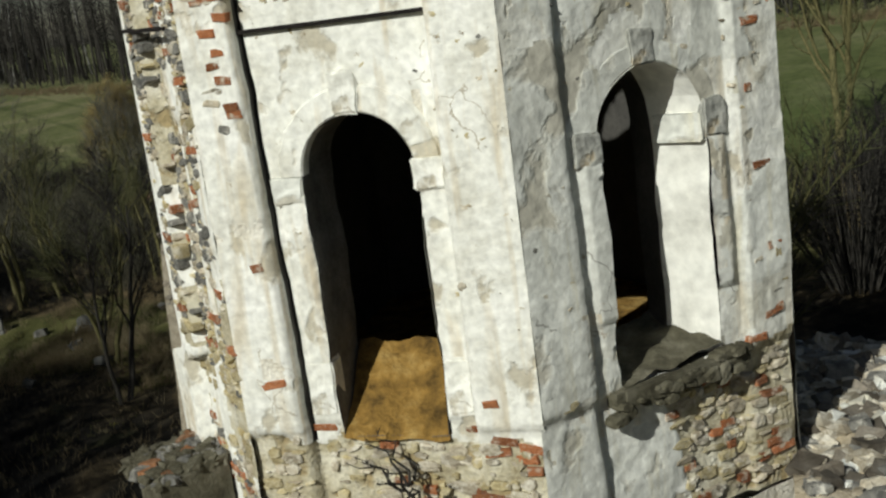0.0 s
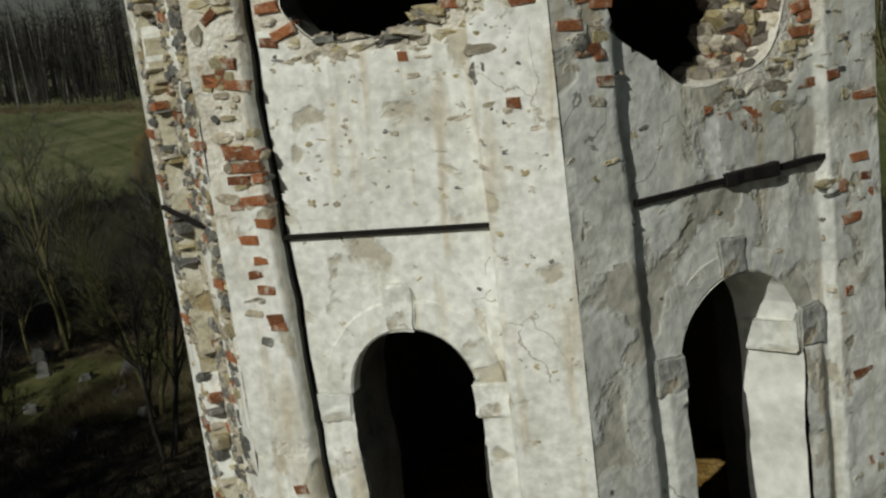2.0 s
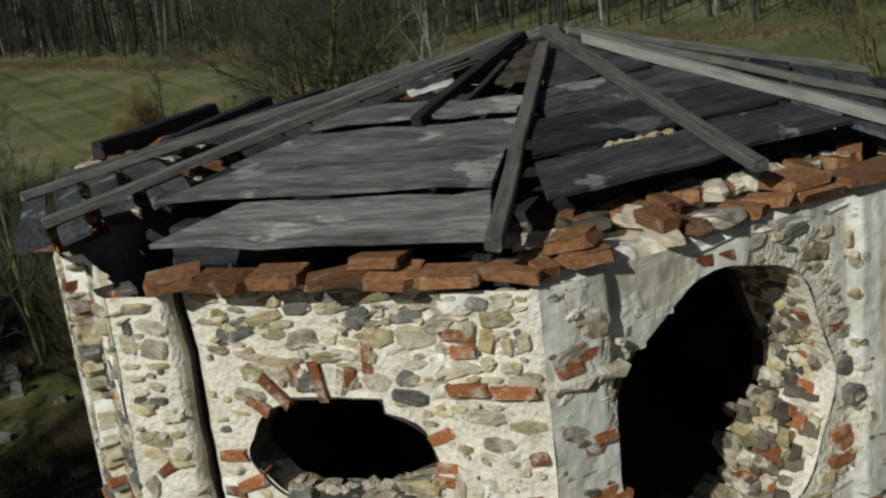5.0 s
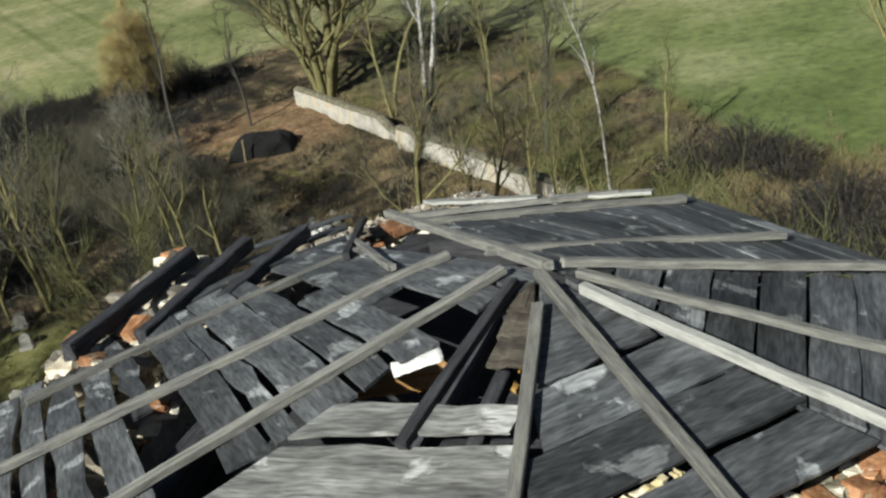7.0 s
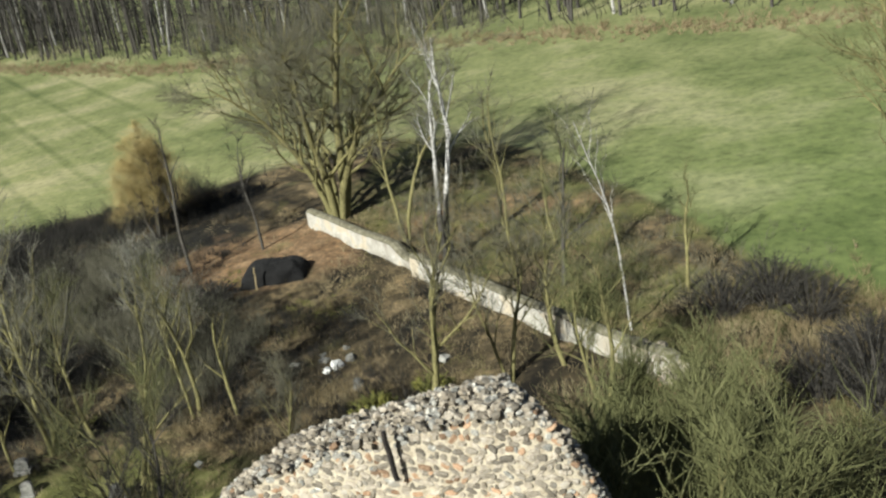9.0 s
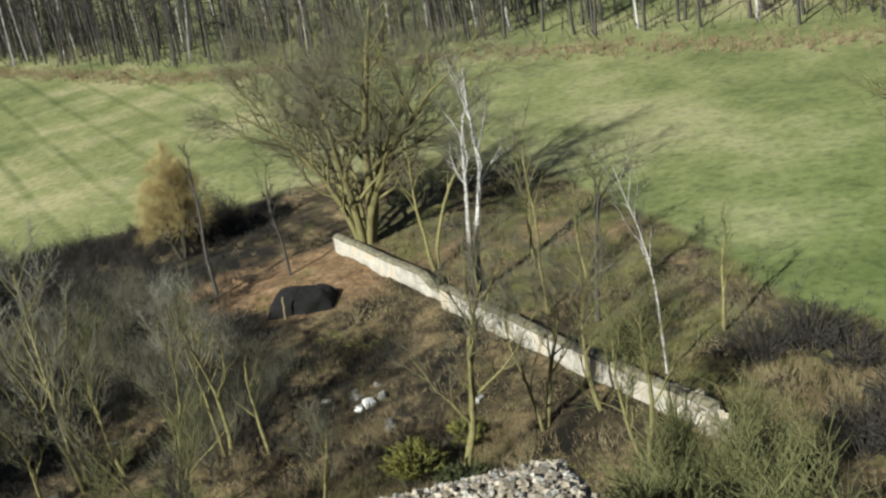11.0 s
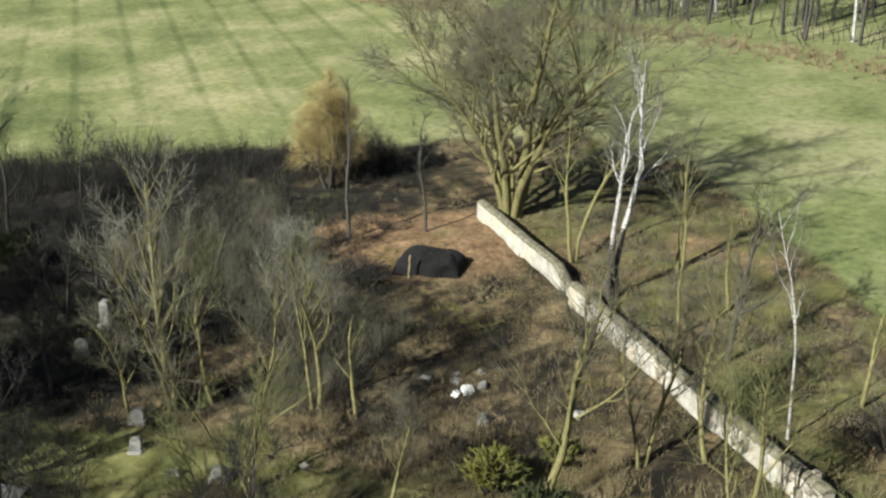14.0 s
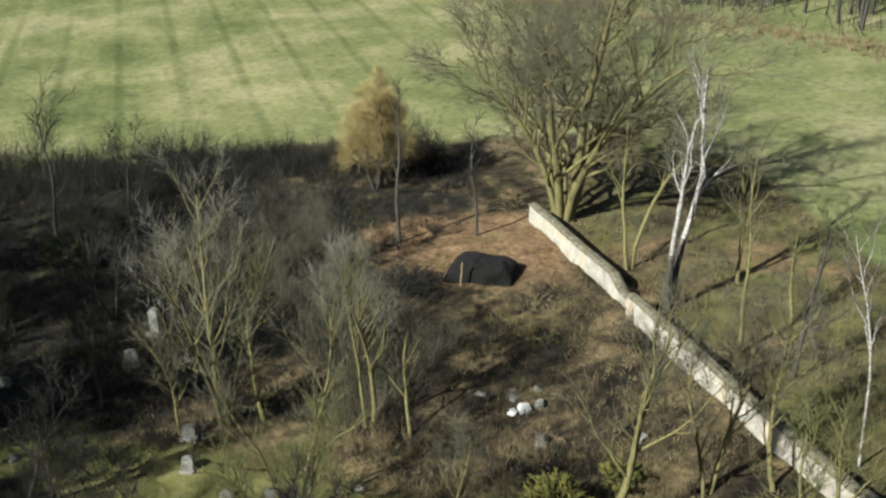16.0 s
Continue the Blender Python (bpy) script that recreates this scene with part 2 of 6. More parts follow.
M_TWIG_P = surface("pale_twigs", [(0.075, 0.073, 0.058), (0.125, 0.121, 0.098), (0.175, 0.17, 0.14)], 0.6, 9, 0.9, 0.1)
M_TWIG_G = surface("budding_twigs", [(0.075, 0.08, 0.03), (0.135, 0.14, 0.055), (0.20, 0.20, 0.095)], 0.6, 9, 0.85, 0.1)
M_TWIG_O = surface("ochre_twigs", [(0.165, 0.119, 0.043), (0.27, 0.210, 0.085), (0.34, 0.285, 0.140)], 0.8, 9, 0.85, 0.1)
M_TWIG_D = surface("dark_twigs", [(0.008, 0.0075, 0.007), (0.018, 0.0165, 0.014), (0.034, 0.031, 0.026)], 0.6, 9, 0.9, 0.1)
M_DRY = surface("dry_stalks", [(0.11, 0.085, 0.045), (0.20, 0.155, 0.085), (0.28, 0.235, 0.145)], 0.5, 9, 0.9, 0.1)
M_EVER = surface("evergreen_leaf", [(0.03, 0.035, 0.008), (0.085, 0.085, 0.02), (0.15, 0.14, 0.03)], 1.5, 9, 0.7, 0.2)
M_EVER_D = surface("dark_evergreen_leaf", [(0.010, 0.013, 0.005), (0.026, 0.032, 0.010), (0.05, 0.055, 0.018)], 1.5, 9, 0.7, 0.2)
M_GRAVE = surface("gravestone", [(0.16, 0.16, 0.14), (0.27, 0.265, 0.24), (0.40, 0.39, 0.36)], 4.0, 25, 0.85, 0.4, rand=0.35)
M_BLACK = surface("black_sheeting", [(0.003, 0.003, 0.003), (0.008, 0.008, 0.008)], 3.0, 20, 1.0, 0.5)


def ground_material():
    """Field grass with drill rows, leaf litter and moss, mixed by the zone weights stored on the sheet."""
    m, nt, b = nodes_of("earth_and_grass")
    N, L = nt.nodes.new, nt.links.new
    tc = N("ShaderNodeTexCoord")
    vec = tc.outputs["Object"]

    def noise_ramp(scale, cols, detail=8, pos=(0.3, 0.7), rough=0.65, v=None):
        n, r = N("ShaderNodeTexNoise"), N("ShaderNodeValToRGB")
        n.inputs["Scale"].default_value, n.inputs["Detail"].default_value, n.inputs["Roughness"].default_value = scale, detail, rough
        L(v or vec, n.inputs["Vector"])
        els = r.color_ramp.elements
        while len(els) < len(cols):
            els.new(0.5)
        for i, (e, c) in enumerate(zip(els, cols)):
            e.position, e.color = pos[0] + (pos[1] - pos[0]) * i / (len(cols) - 1), (*c, 1)
        L(n.outputs["Fac"], r.inputs[0])
        return r.outputs[0], n

    def mix(fac, a, c, kind="MIX"):
        x = N("ShaderNodeMix")
        x.data_type, x.blend_type = "RGBA", kind
        if isinstance(fac, float):
            x.inputs["Factor"].default_value = fac
        else:
            L(fac, x.inputs["Factor"])
        L(a, x.inputs["A"]), L(c, x.inputs["B"])
        return x.outputs["Result"]

    grass, _ = noise_ramp(0.09, [(0.074, 0.090, 0.033), (0.134, 0.144, 0.062), (0.220, 0.206, 0.118)], 10, (0.34, 0.68))
    tuft, _ = noise_ramp(1.7, [(0.62, 0.62, 0.60), (1.0, 1.0, 1.0), (1.25, 1.2, 1.15)], 6)
    grass = mix(1.0, grass, tuft, "MULTIPLY")
    # drill rows
    mp = N("ShaderNodeMapping")
    mp.inputs["Rotation"].default_value = (0, 0, radians(-46.2))
    L(vec, mp.inputs["Vector"])
    wv = N("ShaderNodeTexWave")
    wv.inputs["Scale"].default_value, wv.inputs["Distortion"].default_value, wv.inputs["Detail"].default_value, wv.inputs["Detail Scale"].default_value = 0.060, 0.30, 3, 0.5
    L(mp.outputs[0], wv.inputs["Vector"])
    rr = N("ShaderNodeValToRGB")
    rr.color_ramp.elements[0].position, rr.color_ramp.elements[0].color = 0.0, (0.70, 0.75, 0.68, 1)
    rr.color_ramp.elements[1].position, rr.color_ramp.elements[1].color = 0.10, (1, 1, 1, 1)
    L(wv.outputs["Fac"], rr.inputs[0])
    sx, mr = N("ShaderNodeSeparateXYZ"), N("ShaderNodeMapRange")
    L(vec, sx.inputs[0]), L(sx.outputs["X"], mr.inputs[0])
    mr.inputs["From Min"].default_value, mr.inputs["From Max"].default_value = -34.0, -58.0
    mr.inputs["To Min"].default_value, mr.inputs["To Max"].default_value = 0.08, 1.0
    fade, fr = N("ShaderNodeTexNoise"), N("ShaderNodeMath")
    fade.inputs["Scale"].default_value, fade.inputs["Detail"].default_value = 0.06, 5
    L(vec, fade.inputs["Vector"])
    fm = N("ShaderNodeMapRange")
    fm.inputs["From Min"].default_value, fm.inputs["From Max"].default_value = 0.26, 0.50
    L(fade.outputs["Fac"], fm.inputs[0])
    fr.operation = "MULTIPLY"
    L(fm.outputs[0], fr.inputs[0]), L(mr.outputs[0], fr.inputs[1])
    # wheel tracks and uneven growth along the rows
    ms, ns, nr = N("ShaderNodeMapping"), N("ShaderNodeTexNoise"), N("ShaderNodeValToRGB")
    ms.inputs["Scale"].default_value = (0.30, 0.006, 1.0)
    L(mp.outputs[0], ms.inputs["Vector"]), L(ms.outputs[0], ns.inputs["Vector"])
    ns.inputs["Scale"].default_value, ns.inputs["Detail"].default_value, ns.inputs["Roughness"].default_value = 1.0, 5, 0.7
    nr.color_ramp.elements[0].position, nr.color_ramp.elements[0].color = 0.36, (0.80, 0.83, 0.78, 1)
    nr.color_ramp.elements[1].position, nr.color_ramp.elements[1].color = 0.60, (1.1, 1.08, 1.06, 1)
    L(ns.outputs["Fac"], nr.inputs[0])
    grass = mix(mr.outputs[0], grass, nr.outputs[0], "MULTIPLY")
    # richer growth in the hollow by the end of the wall
    lush, lm = N("ShaderNodeValToRGB"), N("ShaderNodeMapRange")
    lm.inputs["From Min"].default_value, lm.inputs["From Max"].default_value = -22.0, 4.0
    ly, lf = N("ShaderNodeMapRange"), N("ShaderNodeMath")
    ly.inputs["From Min"].default_value, ly.inputs["From Max"].default_value = 95.0, 55.0
    lf.operation = "MULTIPLY"
    L(sx.outputs["X"], lm.inputs[0]), L(sx.outputs["Y"], ly.inputs[0])
    L(lm.outputs[0], lf.inputs[0]), L(ly.outputs[0], lf.inputs[1]), L(lf.outputs[0], lush.inputs[0])
    lush.color_ramp.elements[0].color, lush.color_ramp.elements[1].color = (1, 1, 1, 1), (0.66, 0.78, 0.62, 1)
    grass = mix(1.0, grass, lush.outputs[0], "MULTIPLY")
    rows = mix(fr.outputs[0], grass, rr.outputs[0], "MULTIPLY")
    att = N("ShaderNodeAttribute")
    att.attribute_name = "zone"
    sep = N("ShaderNodeSeparateColor")
    L(att.outputs["Color"], sep.inputs[0])
    litter, nl = noise_ramp(0.45, [(0.007, 0.006, 0.0045), (0.042, 0.034, 0.020), (0.15, 0.116, 0.068)], 10, (0.38, 0.66))
    leaf, _ = noise_ramp(3.5, [(0.45, 0.45, 0.45), (1.0, 0.97, 0.92), (1.7, 1.55, 1.35)], 6, (0.3, 0.72))
    litter = mix(1.0, litter, leaf, "MULTIPLY")
    orange, _ = noise_ramp(0.8, [(0.06, 0.039, 0.022), (0.13, 0.086, 0.05), (0.19, 0.135, 0.085)], 9)
    orange = mix(1.0, orange, leaf, "MULTIPLY")
    moss, _ = noise_ramp(0.6, [(0.028, 0.030, 0.010), (0.080, 0.082, 0.027), (0.155, 0.145, 0.062)], 9)

    def edge(w, scale=0.8, amount=0.5):
        """A weight with a ragged border."""
        n = N("ShaderNodeTexNoise")
        n.inputs["Scale"].default_value, n.inputs["Detail"].default_value = scale, 7
        L(vec, n.inputs["Vector"])
        a = N("ShaderNodeMath")
        a.operation = "MULTIPLY_ADD"
        a.inputs[1].default_value = amount
        L(n.outputs["Fac"], a.inputs[0]), L(w, a.inputs[2])
        r = N("ShaderNodeMapRange")
        r.inputs["From Min"].default_value, r.inputs["From Max"].default_value = 0.5 + amount / 2 - 0.12, 0.5 + amount / 2 + 0.12
        L(a.outputs[0], r.inputs[0])
        return r.outputs[0]

    # near-black litter: tree shade painted into the soil colour
    shaded_soil, _ = noise_ramp(0.7, [(0.005, 0.005, 0.0045), (0.013, 0.012, 0.0095), (0.036, 0.032, 0.023)], 10, (0.34, 0.72))
    shaded_soil = mix(1.0, shaded_soil, leaf, "MULTIPLY")
    litter = mix(edge(att.outputs["Alpha"], 0.25, 0.8), litter, shaded_soil)
    col = mix(edge(sep.outputs["Green"], 0.5, 0.7), litter, orange)
    col = mix(edge(sep.outputs["Blue"], 0.35, 0.9), col, moss)
    col = mix(edge(sep.outputs["Red"], 0.4, 0.5), col, rows)
    L(col, b.inputs["Base Color"])
    b.inputs["Roughness"].default_value = 0.95
    b.inputs["Specular IOR Level"].default_value = 0.15
    bp = N("ShaderNodeBump")
    bp.inputs["Strength"].default_value, bp.inputs["Distance"].default_value = 0.6, 0.25
    L(nl.outputs["Fac"], bp.inputs["Height"]), L(bp.outputs[0], b.inputs["Normal"])
    return m


# ---- helpers of this scene ----
def mesh_of(name, verts, faces, mats, smooth=False, idx=None):
    me = bpy.data.meshes.new(name)
    me.from_pydata([tuple(v) for v in verts], [], [tuple(f) for f in faces])
    for m in (mats if isinstance(mats, (list, tuple)) else [mats]):
        me.materials.append(m)
    if idx is not None:
        me.polygons.foreach_set("material_index", np.asarray(idx, dtype=np.int32))
    if smooth:
        me.polygons.foreach_set("use_smooth", np.ones(len(me.polygons), dtype=bool))
    me.update()
    return me


def part(name, me, parent=None, label="", m=None):
    ob = new(name, me)
    ob.parent = parent
    if m is not None:
        ob.matrix_basis = m
    if label:
        ob["label"] = label
    return ob


def thing(name, label, category, at=(0, 0, 0), group="", kind=""):
    ob = new(name)
    ob.matrix_basis = Matrix.Translation(at)
    ob.empty_display_size = 0.2
    return tagged(ob, label, category, group, kind)


def from_bm(name, bm, mats, smooth=False):
    me = bpy.data.meshes.new(name)
    bmesh.ops.recalc_face_normals(bm, faces=bm.faces)
    bm.to_mesh(me)
    bm.free()
    for m in (mats if isinstance(mats, (list, tuple)) else [mats]):
        me.materials.append(m)
    if smooth:
        me.polygons.foreach_set("use_smooth", np.ones(len(me.polygons), dtype=bool))
    return me


def bar_mesh(name, length, w, h, mat, rng, wob=0.0, segs=6, ragged=0.0):
    """A bar along x with worn, slightly bent sides; ragged: how uneven its ends are."""
    V, F = [], []
    for i in range(segs + 1):
        x = length * i / segs
        oy, oz = rng.gauss(0, wob), rng.gauss(0, wob)
        k = 1 + rng.uniform(-0.07, 0.07)
        c = 0.18
        ring = [(-1, -1 + c), (-1 + c, -1), (1 - c, -1), (1, -1 + c), (1, 1 - c), (1 - c, 1), (-1 + c, 1), (-1, 1 - c)]
        for a, bb in ring:
            dx = rng.uniform(-ragged, ragged) if i in (0, segs) else 0
            V.append((x + dx, oy + a * w / 2 * k, oz + bb * h / 2 * k))
    n = 8
    for i in range(segs):
        for j in range(n):
            F.append((i * n + j, i * n + (j + 1) % n, (i + 1) * n + (j + 1) % n, (i + 1) * n + j))
    F.append(tuple(range(n - 1, -1, -1)))
    F.append(tuple(segs * n + j for j in range(n)))
    return mesh_of(name, V, F, mat)


def along(p, q, roll=0.0):
    """The pose whose x axis runs from p to q and whose z axis points up as far as it can."""
    p, q = Vector(p), Vector(q)
    x = (q - p).normalized()
    y = Vector((0, 0, 1)).cross(x).normalized()
    z = x.cross(y)
    m = Matrix((x, y, z)).transposed().to_4x4()
    return Matrix.Translation(p) @ m @ pose(0, 0, 0, roll)


def stone_mesh(name, sx, sy, sz, mat, rng, boxy=0.5):
    """A rough stone or brick, unit-sided up to the sizes given: a box with cut corners and uneven faces."""
    bm = bmesh.new()
    bmesh.ops.create_cube(bm, size=1.0)
    bmesh.ops.bevel(bm, geom=bm.edges[:], offset=0.045 + 0.17 * (1 - boxy), segments=1, affect="EDGES")
    for v in bm.verts:
        j = 0.05 + 0.16 * (1 - boxy)
        v.co = Vector(((v.co.x + rng.uniform(-j, j)) * sx, (v.co.y + rng.uniform(-j, j)) * sy, (v.co.z + rng.uniform(-j, j)) * sz))
    return from_bm(name, bm, mat)


def flat_stone(name, mat, rng):
    """A wall stone with an irregular outline and a worn, nearly flat face that looks along -y; one unit each way."""
    n = rng.choice((6, 7, 8, 9))
    V, F = [], []
    e = rng.uniform(0.55, 0.9)
    a0 = rng.uniform(0, 6.28)
    outline = []
    for i in range(n):
        a = a0 + 2 * math.pi * (i + rng.uniform(-0.3, 0.3)) / n
        c, s = math.cos(a), math.sin(a)
        k = rng.uniform(0.44, 0.56)
        outline.append((math.copysign(abs(c) ** e, c) * k, math.copysign(abs(s) ** e, s) * k))
    for y, k in ((0.5, 1.0), (-0.36, 1.0), (-0.49, 0.78)):
        for x, z in outline:
            V.append((x * k, y + (rng.uniform(-0.05, 0.05) if y < 0 else 0), z * k))
    V.append((rng.uniform(-.1, .1), -0.5, rng.uniform(-.1, .1)))
    for r0 in (0, 1):
        for i in range(n):
            F.append((r0 * n + i, (r0 + 1) * n + i, (r0 + 1) * n + (i + 1) % n, r0 * n + (i + 1) % n))
    for i in range(n):
        F.append((2 * n + i, 3 * n, 2 * n + (i + 1) % n))
    me = mesh_of(name, V, F, mat)
    return me


rng = random.Random(7)
FLAT_M = [flat_stone("stone", M_COPING, rng) for _ in range(5)]
FLAT_G = [flat_stone("stone", M_GABLE, rng) for _ in range(8)]
FLAT_P = [flat_stone("stone", M_GABLE_P, random.Random(70 + k)) for k in range(3)]
FLATS = [flat_stone("stone", m, rng) for m in (M_STONE, M_STONE, M_STONE, M_STONE_Y, M_STONE, M_STONE_Y, M_STONE_D) for _ in range(4)]
PALE = [stone_mesh("stone", 1, 1, 1, M_RENDER, rng, 0.25) for _ in range(4)]
STONES = [stone_mesh("stone", 1, 1, 1, m, rng, 0.15) for m in (M_STONE, M_STONE, M_STONE_D, M_STONE_Y, M_STONE) for _ in range(3)]
MOSSY = [stone_mesh("stone", 1, 1, 1, M_COPING, rng, 0.2) for _ in range(3)]
BRICKS = [stone_mesh("brick", 1, 1, 1, M_BRICK, rng, 0.85) for _ in range(5)]
BRICKS_D = [stone_mesh("brick", 1, 1, 1, M_BRICK_D, rng, 0.8) for _ in range(4)]
RUBBLE = [stone_mesh("stone", 1, 1, 1, M_GABLE, rng, 0.25) for _ in range(7)]


def join_pieces(name, pieces, parent, label="", kind="stuff"):
    """Many pieces (mesh, matrix) as one mesh."""
    V, F, I, mats, n = [], [], [], [], 0
    for me, m in pieces:
        co = np.empty(len(me.vertices) * 3)
        me.vertices.foreach_get("co", co)
        co = co.reshape(-1, 3) @ np.array(m.to_3x3()).T + np.array(m.translation)
        V.append(co)
        if me.materials[0] not in mats:
            mats.append(me.materials[0])
        k = mats.index(me.materials[0])
        for p in me.polygons:
            F.append(tuple(n + v for v in p.vertices))
            I.append(k)
        n += len(co)
    ob = part(name, mesh_of(name, np.concatenate(V), F, mats, idx=I), parent, label)
    if kind:
        ob["kind"] = kind
    return ob


def ground_z(x, y):
    y = np.where(y > 120, 120 + 50 * (1 - np.exp(-(np.maximum(y, 120) - 120) / 50)), y)
    x = 200 * np.tanh(x / 200)
    return -0.22 + 0.0234 * x + 0.0653 * np.maximum(y, -40)


def gz(x, y):
    return float(ground_z(np.float64(x), np.float64(y)))


# ---- ground: one sheet to the horizon ----
# border of the fields round the churchyard, as bearing (degrees from +y, to the right) and distance from the tower
EDGE = [(-180, 60), (-100, 70), (-79, 93), (-54, 78.5), (-37, 79), (-30, 77), (-22, 79), (-15, 70), (-11, 61), (-2, 45), (10, 38), (40, 34), (100, 40), (180, 60)]


def zone_weights(x, y):
    a, r = np.degrees(np.arctan2(x - 2, y)), np.hypot(x - 2, y)
    edge = np.interp(a, [e[0] for e in EDGE], [e[1] for e in EDGE])
    field = np.clip(0.5 + (r - edge) / 7.0, 0, 1)
    orange = np.clip(1.25 - np.hypot((x + 27) / 8, (y - 51.5) / 6.5), 0, 1)
    orange = np.maximum(orange, np.clip(1.1 - np.hypot((x + 14) / 12, (y - 54) / 8), 0, 1) * 0.72)
    moss = np.clip(1.0 - np.hypot((x + 23) / 12, (y - 28) / 7), 0, 1) + np.clip(0.9 - np.hypot((x + 12) / 6, (y - 32) / 5), 0, 1)
    moss = np.maximum(moss, np.clip(1.25 - np.hypot((x + 31) / 6, (y - 27.0) / 2.6), 0, 1))
    beyond = ((x + 25.9) * 0.657 + (y - 55.3) * 0.754) / 4.0        # past the churchyard wall
    moss = np.maximum(moss, 0.27)
    moss = np.maximum(moss, np.clip(beyond, 0, 0.50) * (x > -26))
    # where that painted shade lies, in the west and close to the tower
    shaded_soil = np.clip((-27.5 - x) / 5, 0, 1) * np.clip((y - 18) / 6, 0, 1) * np.clip((58 + 0.3 * (x + 40) - y) / 4, 0, 1)
    shaded_soil = np.maximum(shaded_soil, 0.62 * np.clip((-6 - x) / 6, 0, 1) * np.clip((24 - y) / 5, 0, 1))
    return field, orange, np.clip(moss, 0, 1), shaded_soil


def build_ground():
    xs = np.concatenate([np.linspace(-2500, -260, 14), np.linspace(-240, -66, 44), np.arange(-64, 24, 0.8), np.linspace(26, 240, 44), np.linspace(270, 2500, 14)])
    ys = np.concatenate([np.linspace(-1500, -60, 14), np.linspace(-50, -6, 16), np.arange(-4, 90, 0.8), np.linspace(92, 260, 60), np.linspace(290, 3500, 16)])
    X, Y = np.meshgrid(xs, ys)
    Z = ground_z(X, Y)
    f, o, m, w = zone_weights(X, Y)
    near = (np.abs(X + 20) < 60) & (Y > -10) & (Y < 100)
    bump = np.array([noise.fractal((x * 0.22, y * 0.22, 0), 1.0, 2.0, 4) if n else 0.0 for x, y, n in zip(X.ravel(), Y.ravel(), near.ravel())]).reshape(X.shape)
    hum = np.array([noise.fractal((x * 0.8, y * 0.8, 5), 1.0, 2.0, 3) if n else 0.0 for x, y, n in zip(X.ravel(), Y.ravel(), near.ravel())]).reshape(X.shape)
    Z = Z + (bump * 0.26 + hum * 0.12) * (1 - f)
    nx, ny = len(xs), len(ys)
    idx = np.arange(nx * ny).reshape(ny, nx)
    F = np.stack([idx[:-1, :-1], idx[:-1, 1:], idx[1:, 1:], idx[1:, :-1]], -1).reshape(-1, 4)
    me = mesh_of("ground", np.stack([X.ravel(), Y.ravel(), Z.ravel()], 1).tolist(), F.tolist(), ground_material(), smooth=True)
    at = me.color_attributes.new("zone", "FLOAT_COLOR", "POINT")
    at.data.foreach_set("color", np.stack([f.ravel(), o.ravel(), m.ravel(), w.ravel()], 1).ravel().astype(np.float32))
    tagged(new("ground", me), "churchyard soil with dead leaves, moss and green crop fields around", "ground", kind="structure")


build_ground()

# ---- bell tower: an uneven octagon with corner pilasters and recessed panels ----
TOP = 14.62
tower = thing("bell_tower", "ruined octagonal bell tower of whitewashed rubble and brick, plaster falling off", "tower")


def smooth01(a, lo, hi):
    t = np.clip((a - lo) / (hi - lo), 0, 1)
    return t * t * (3 - 2 * t)


def fbm(s, z, seed, f=1.0, octs=4):
    return np.array([noise.fractal((a * f, b * f, seed * 7.3), 1.0, 2.0, octs) for a, b in zip(np.ravel(s), np.ravel(z))]).reshape(np.shape(s))


def arch_sdf(c, hw, z0, zs):
    """An arched opening: centre, half width, bottom and springing."""
    def f(s, z):
        d_top = np.hypot(s - c, np.maximum(z - zs, 0)) - hw
        worn = 0.010 * np.sin(4.3 * z + 2.1 * c) + 0.006 * np.sin(9.7 * z + 5.0 * s) + 0.002 * np.sin(27.0 * z - 9.0 * s)
        return np.where(z > zs, d_top, np.maximum(np.abs(s - c) - hw, z0 - z)) + worn
    return f


def oval_sdf(c, zc, a, b, notch=None, drop=0.0, seed=1):
    def f(s, z):
        ds, dz = s - c, z - zc
        ang = np.arctan2(dz / b, ds / a)
        k = 1 + 0.035 * np.sin(3 * ang + seed) + 0.03 * np.sin(7 * ang + 2 * seed)
        aa = a * np.where(dz < 0, 1 - drop * np.clip(-dz / b, 0, 1), 1.0)
        d = (np.hypot(ds / (aa * k), dz / (b * k)) - 1) * min(a, b)
        if notch:
            d = np.minimum(d, np.maximum(np.abs(s - notch[0]) - notch[2], np.abs(z - notch[1]) - notch[3]))
        return d
    return f


class Face:
    """One wall of the tower: s runs to the right seen from outside, z up; d is the way outwards."""

    def __init__(self, p, q, zfar=None):
        self.p, self.q = np.array(p, float), np.array(q, float)
        self.t = (self.q - self.p) / np.linalg.norm(self.q - self.p)
        self.n = np.array((self.t[1], -self.t[0]))
        self.w = np.linalg.norm(self.q - self.p)

    def at(self, s, z, d=0.0):
        s, z, d = np.broadcast_arrays(np.asarray(s, float), np.asarray(z, float), np.asarray(d, float))
        return np.stack([self.p[0] + self.t[0] * s + self.n[0] * d, self.p[1] + self.t[1] * s + self.n[1] * d, z], -1)

    def spot(self, s, z, d=0.0, turn=0.0):
        """A pose on the wall with x along it, y into it and z up; turn: degrees about the outward way."""
        t, n = Vector((*self.t, 0)), Vector((*self.n, 0))
        m = Matrix((t, -n, Vector((0, 0, 1)))).transposed().to_4x4()
        return Matrix.Translation(Vector(self.at(s, z, d))) @ m @ pose(0, 0, 0, 0, turn, 0)


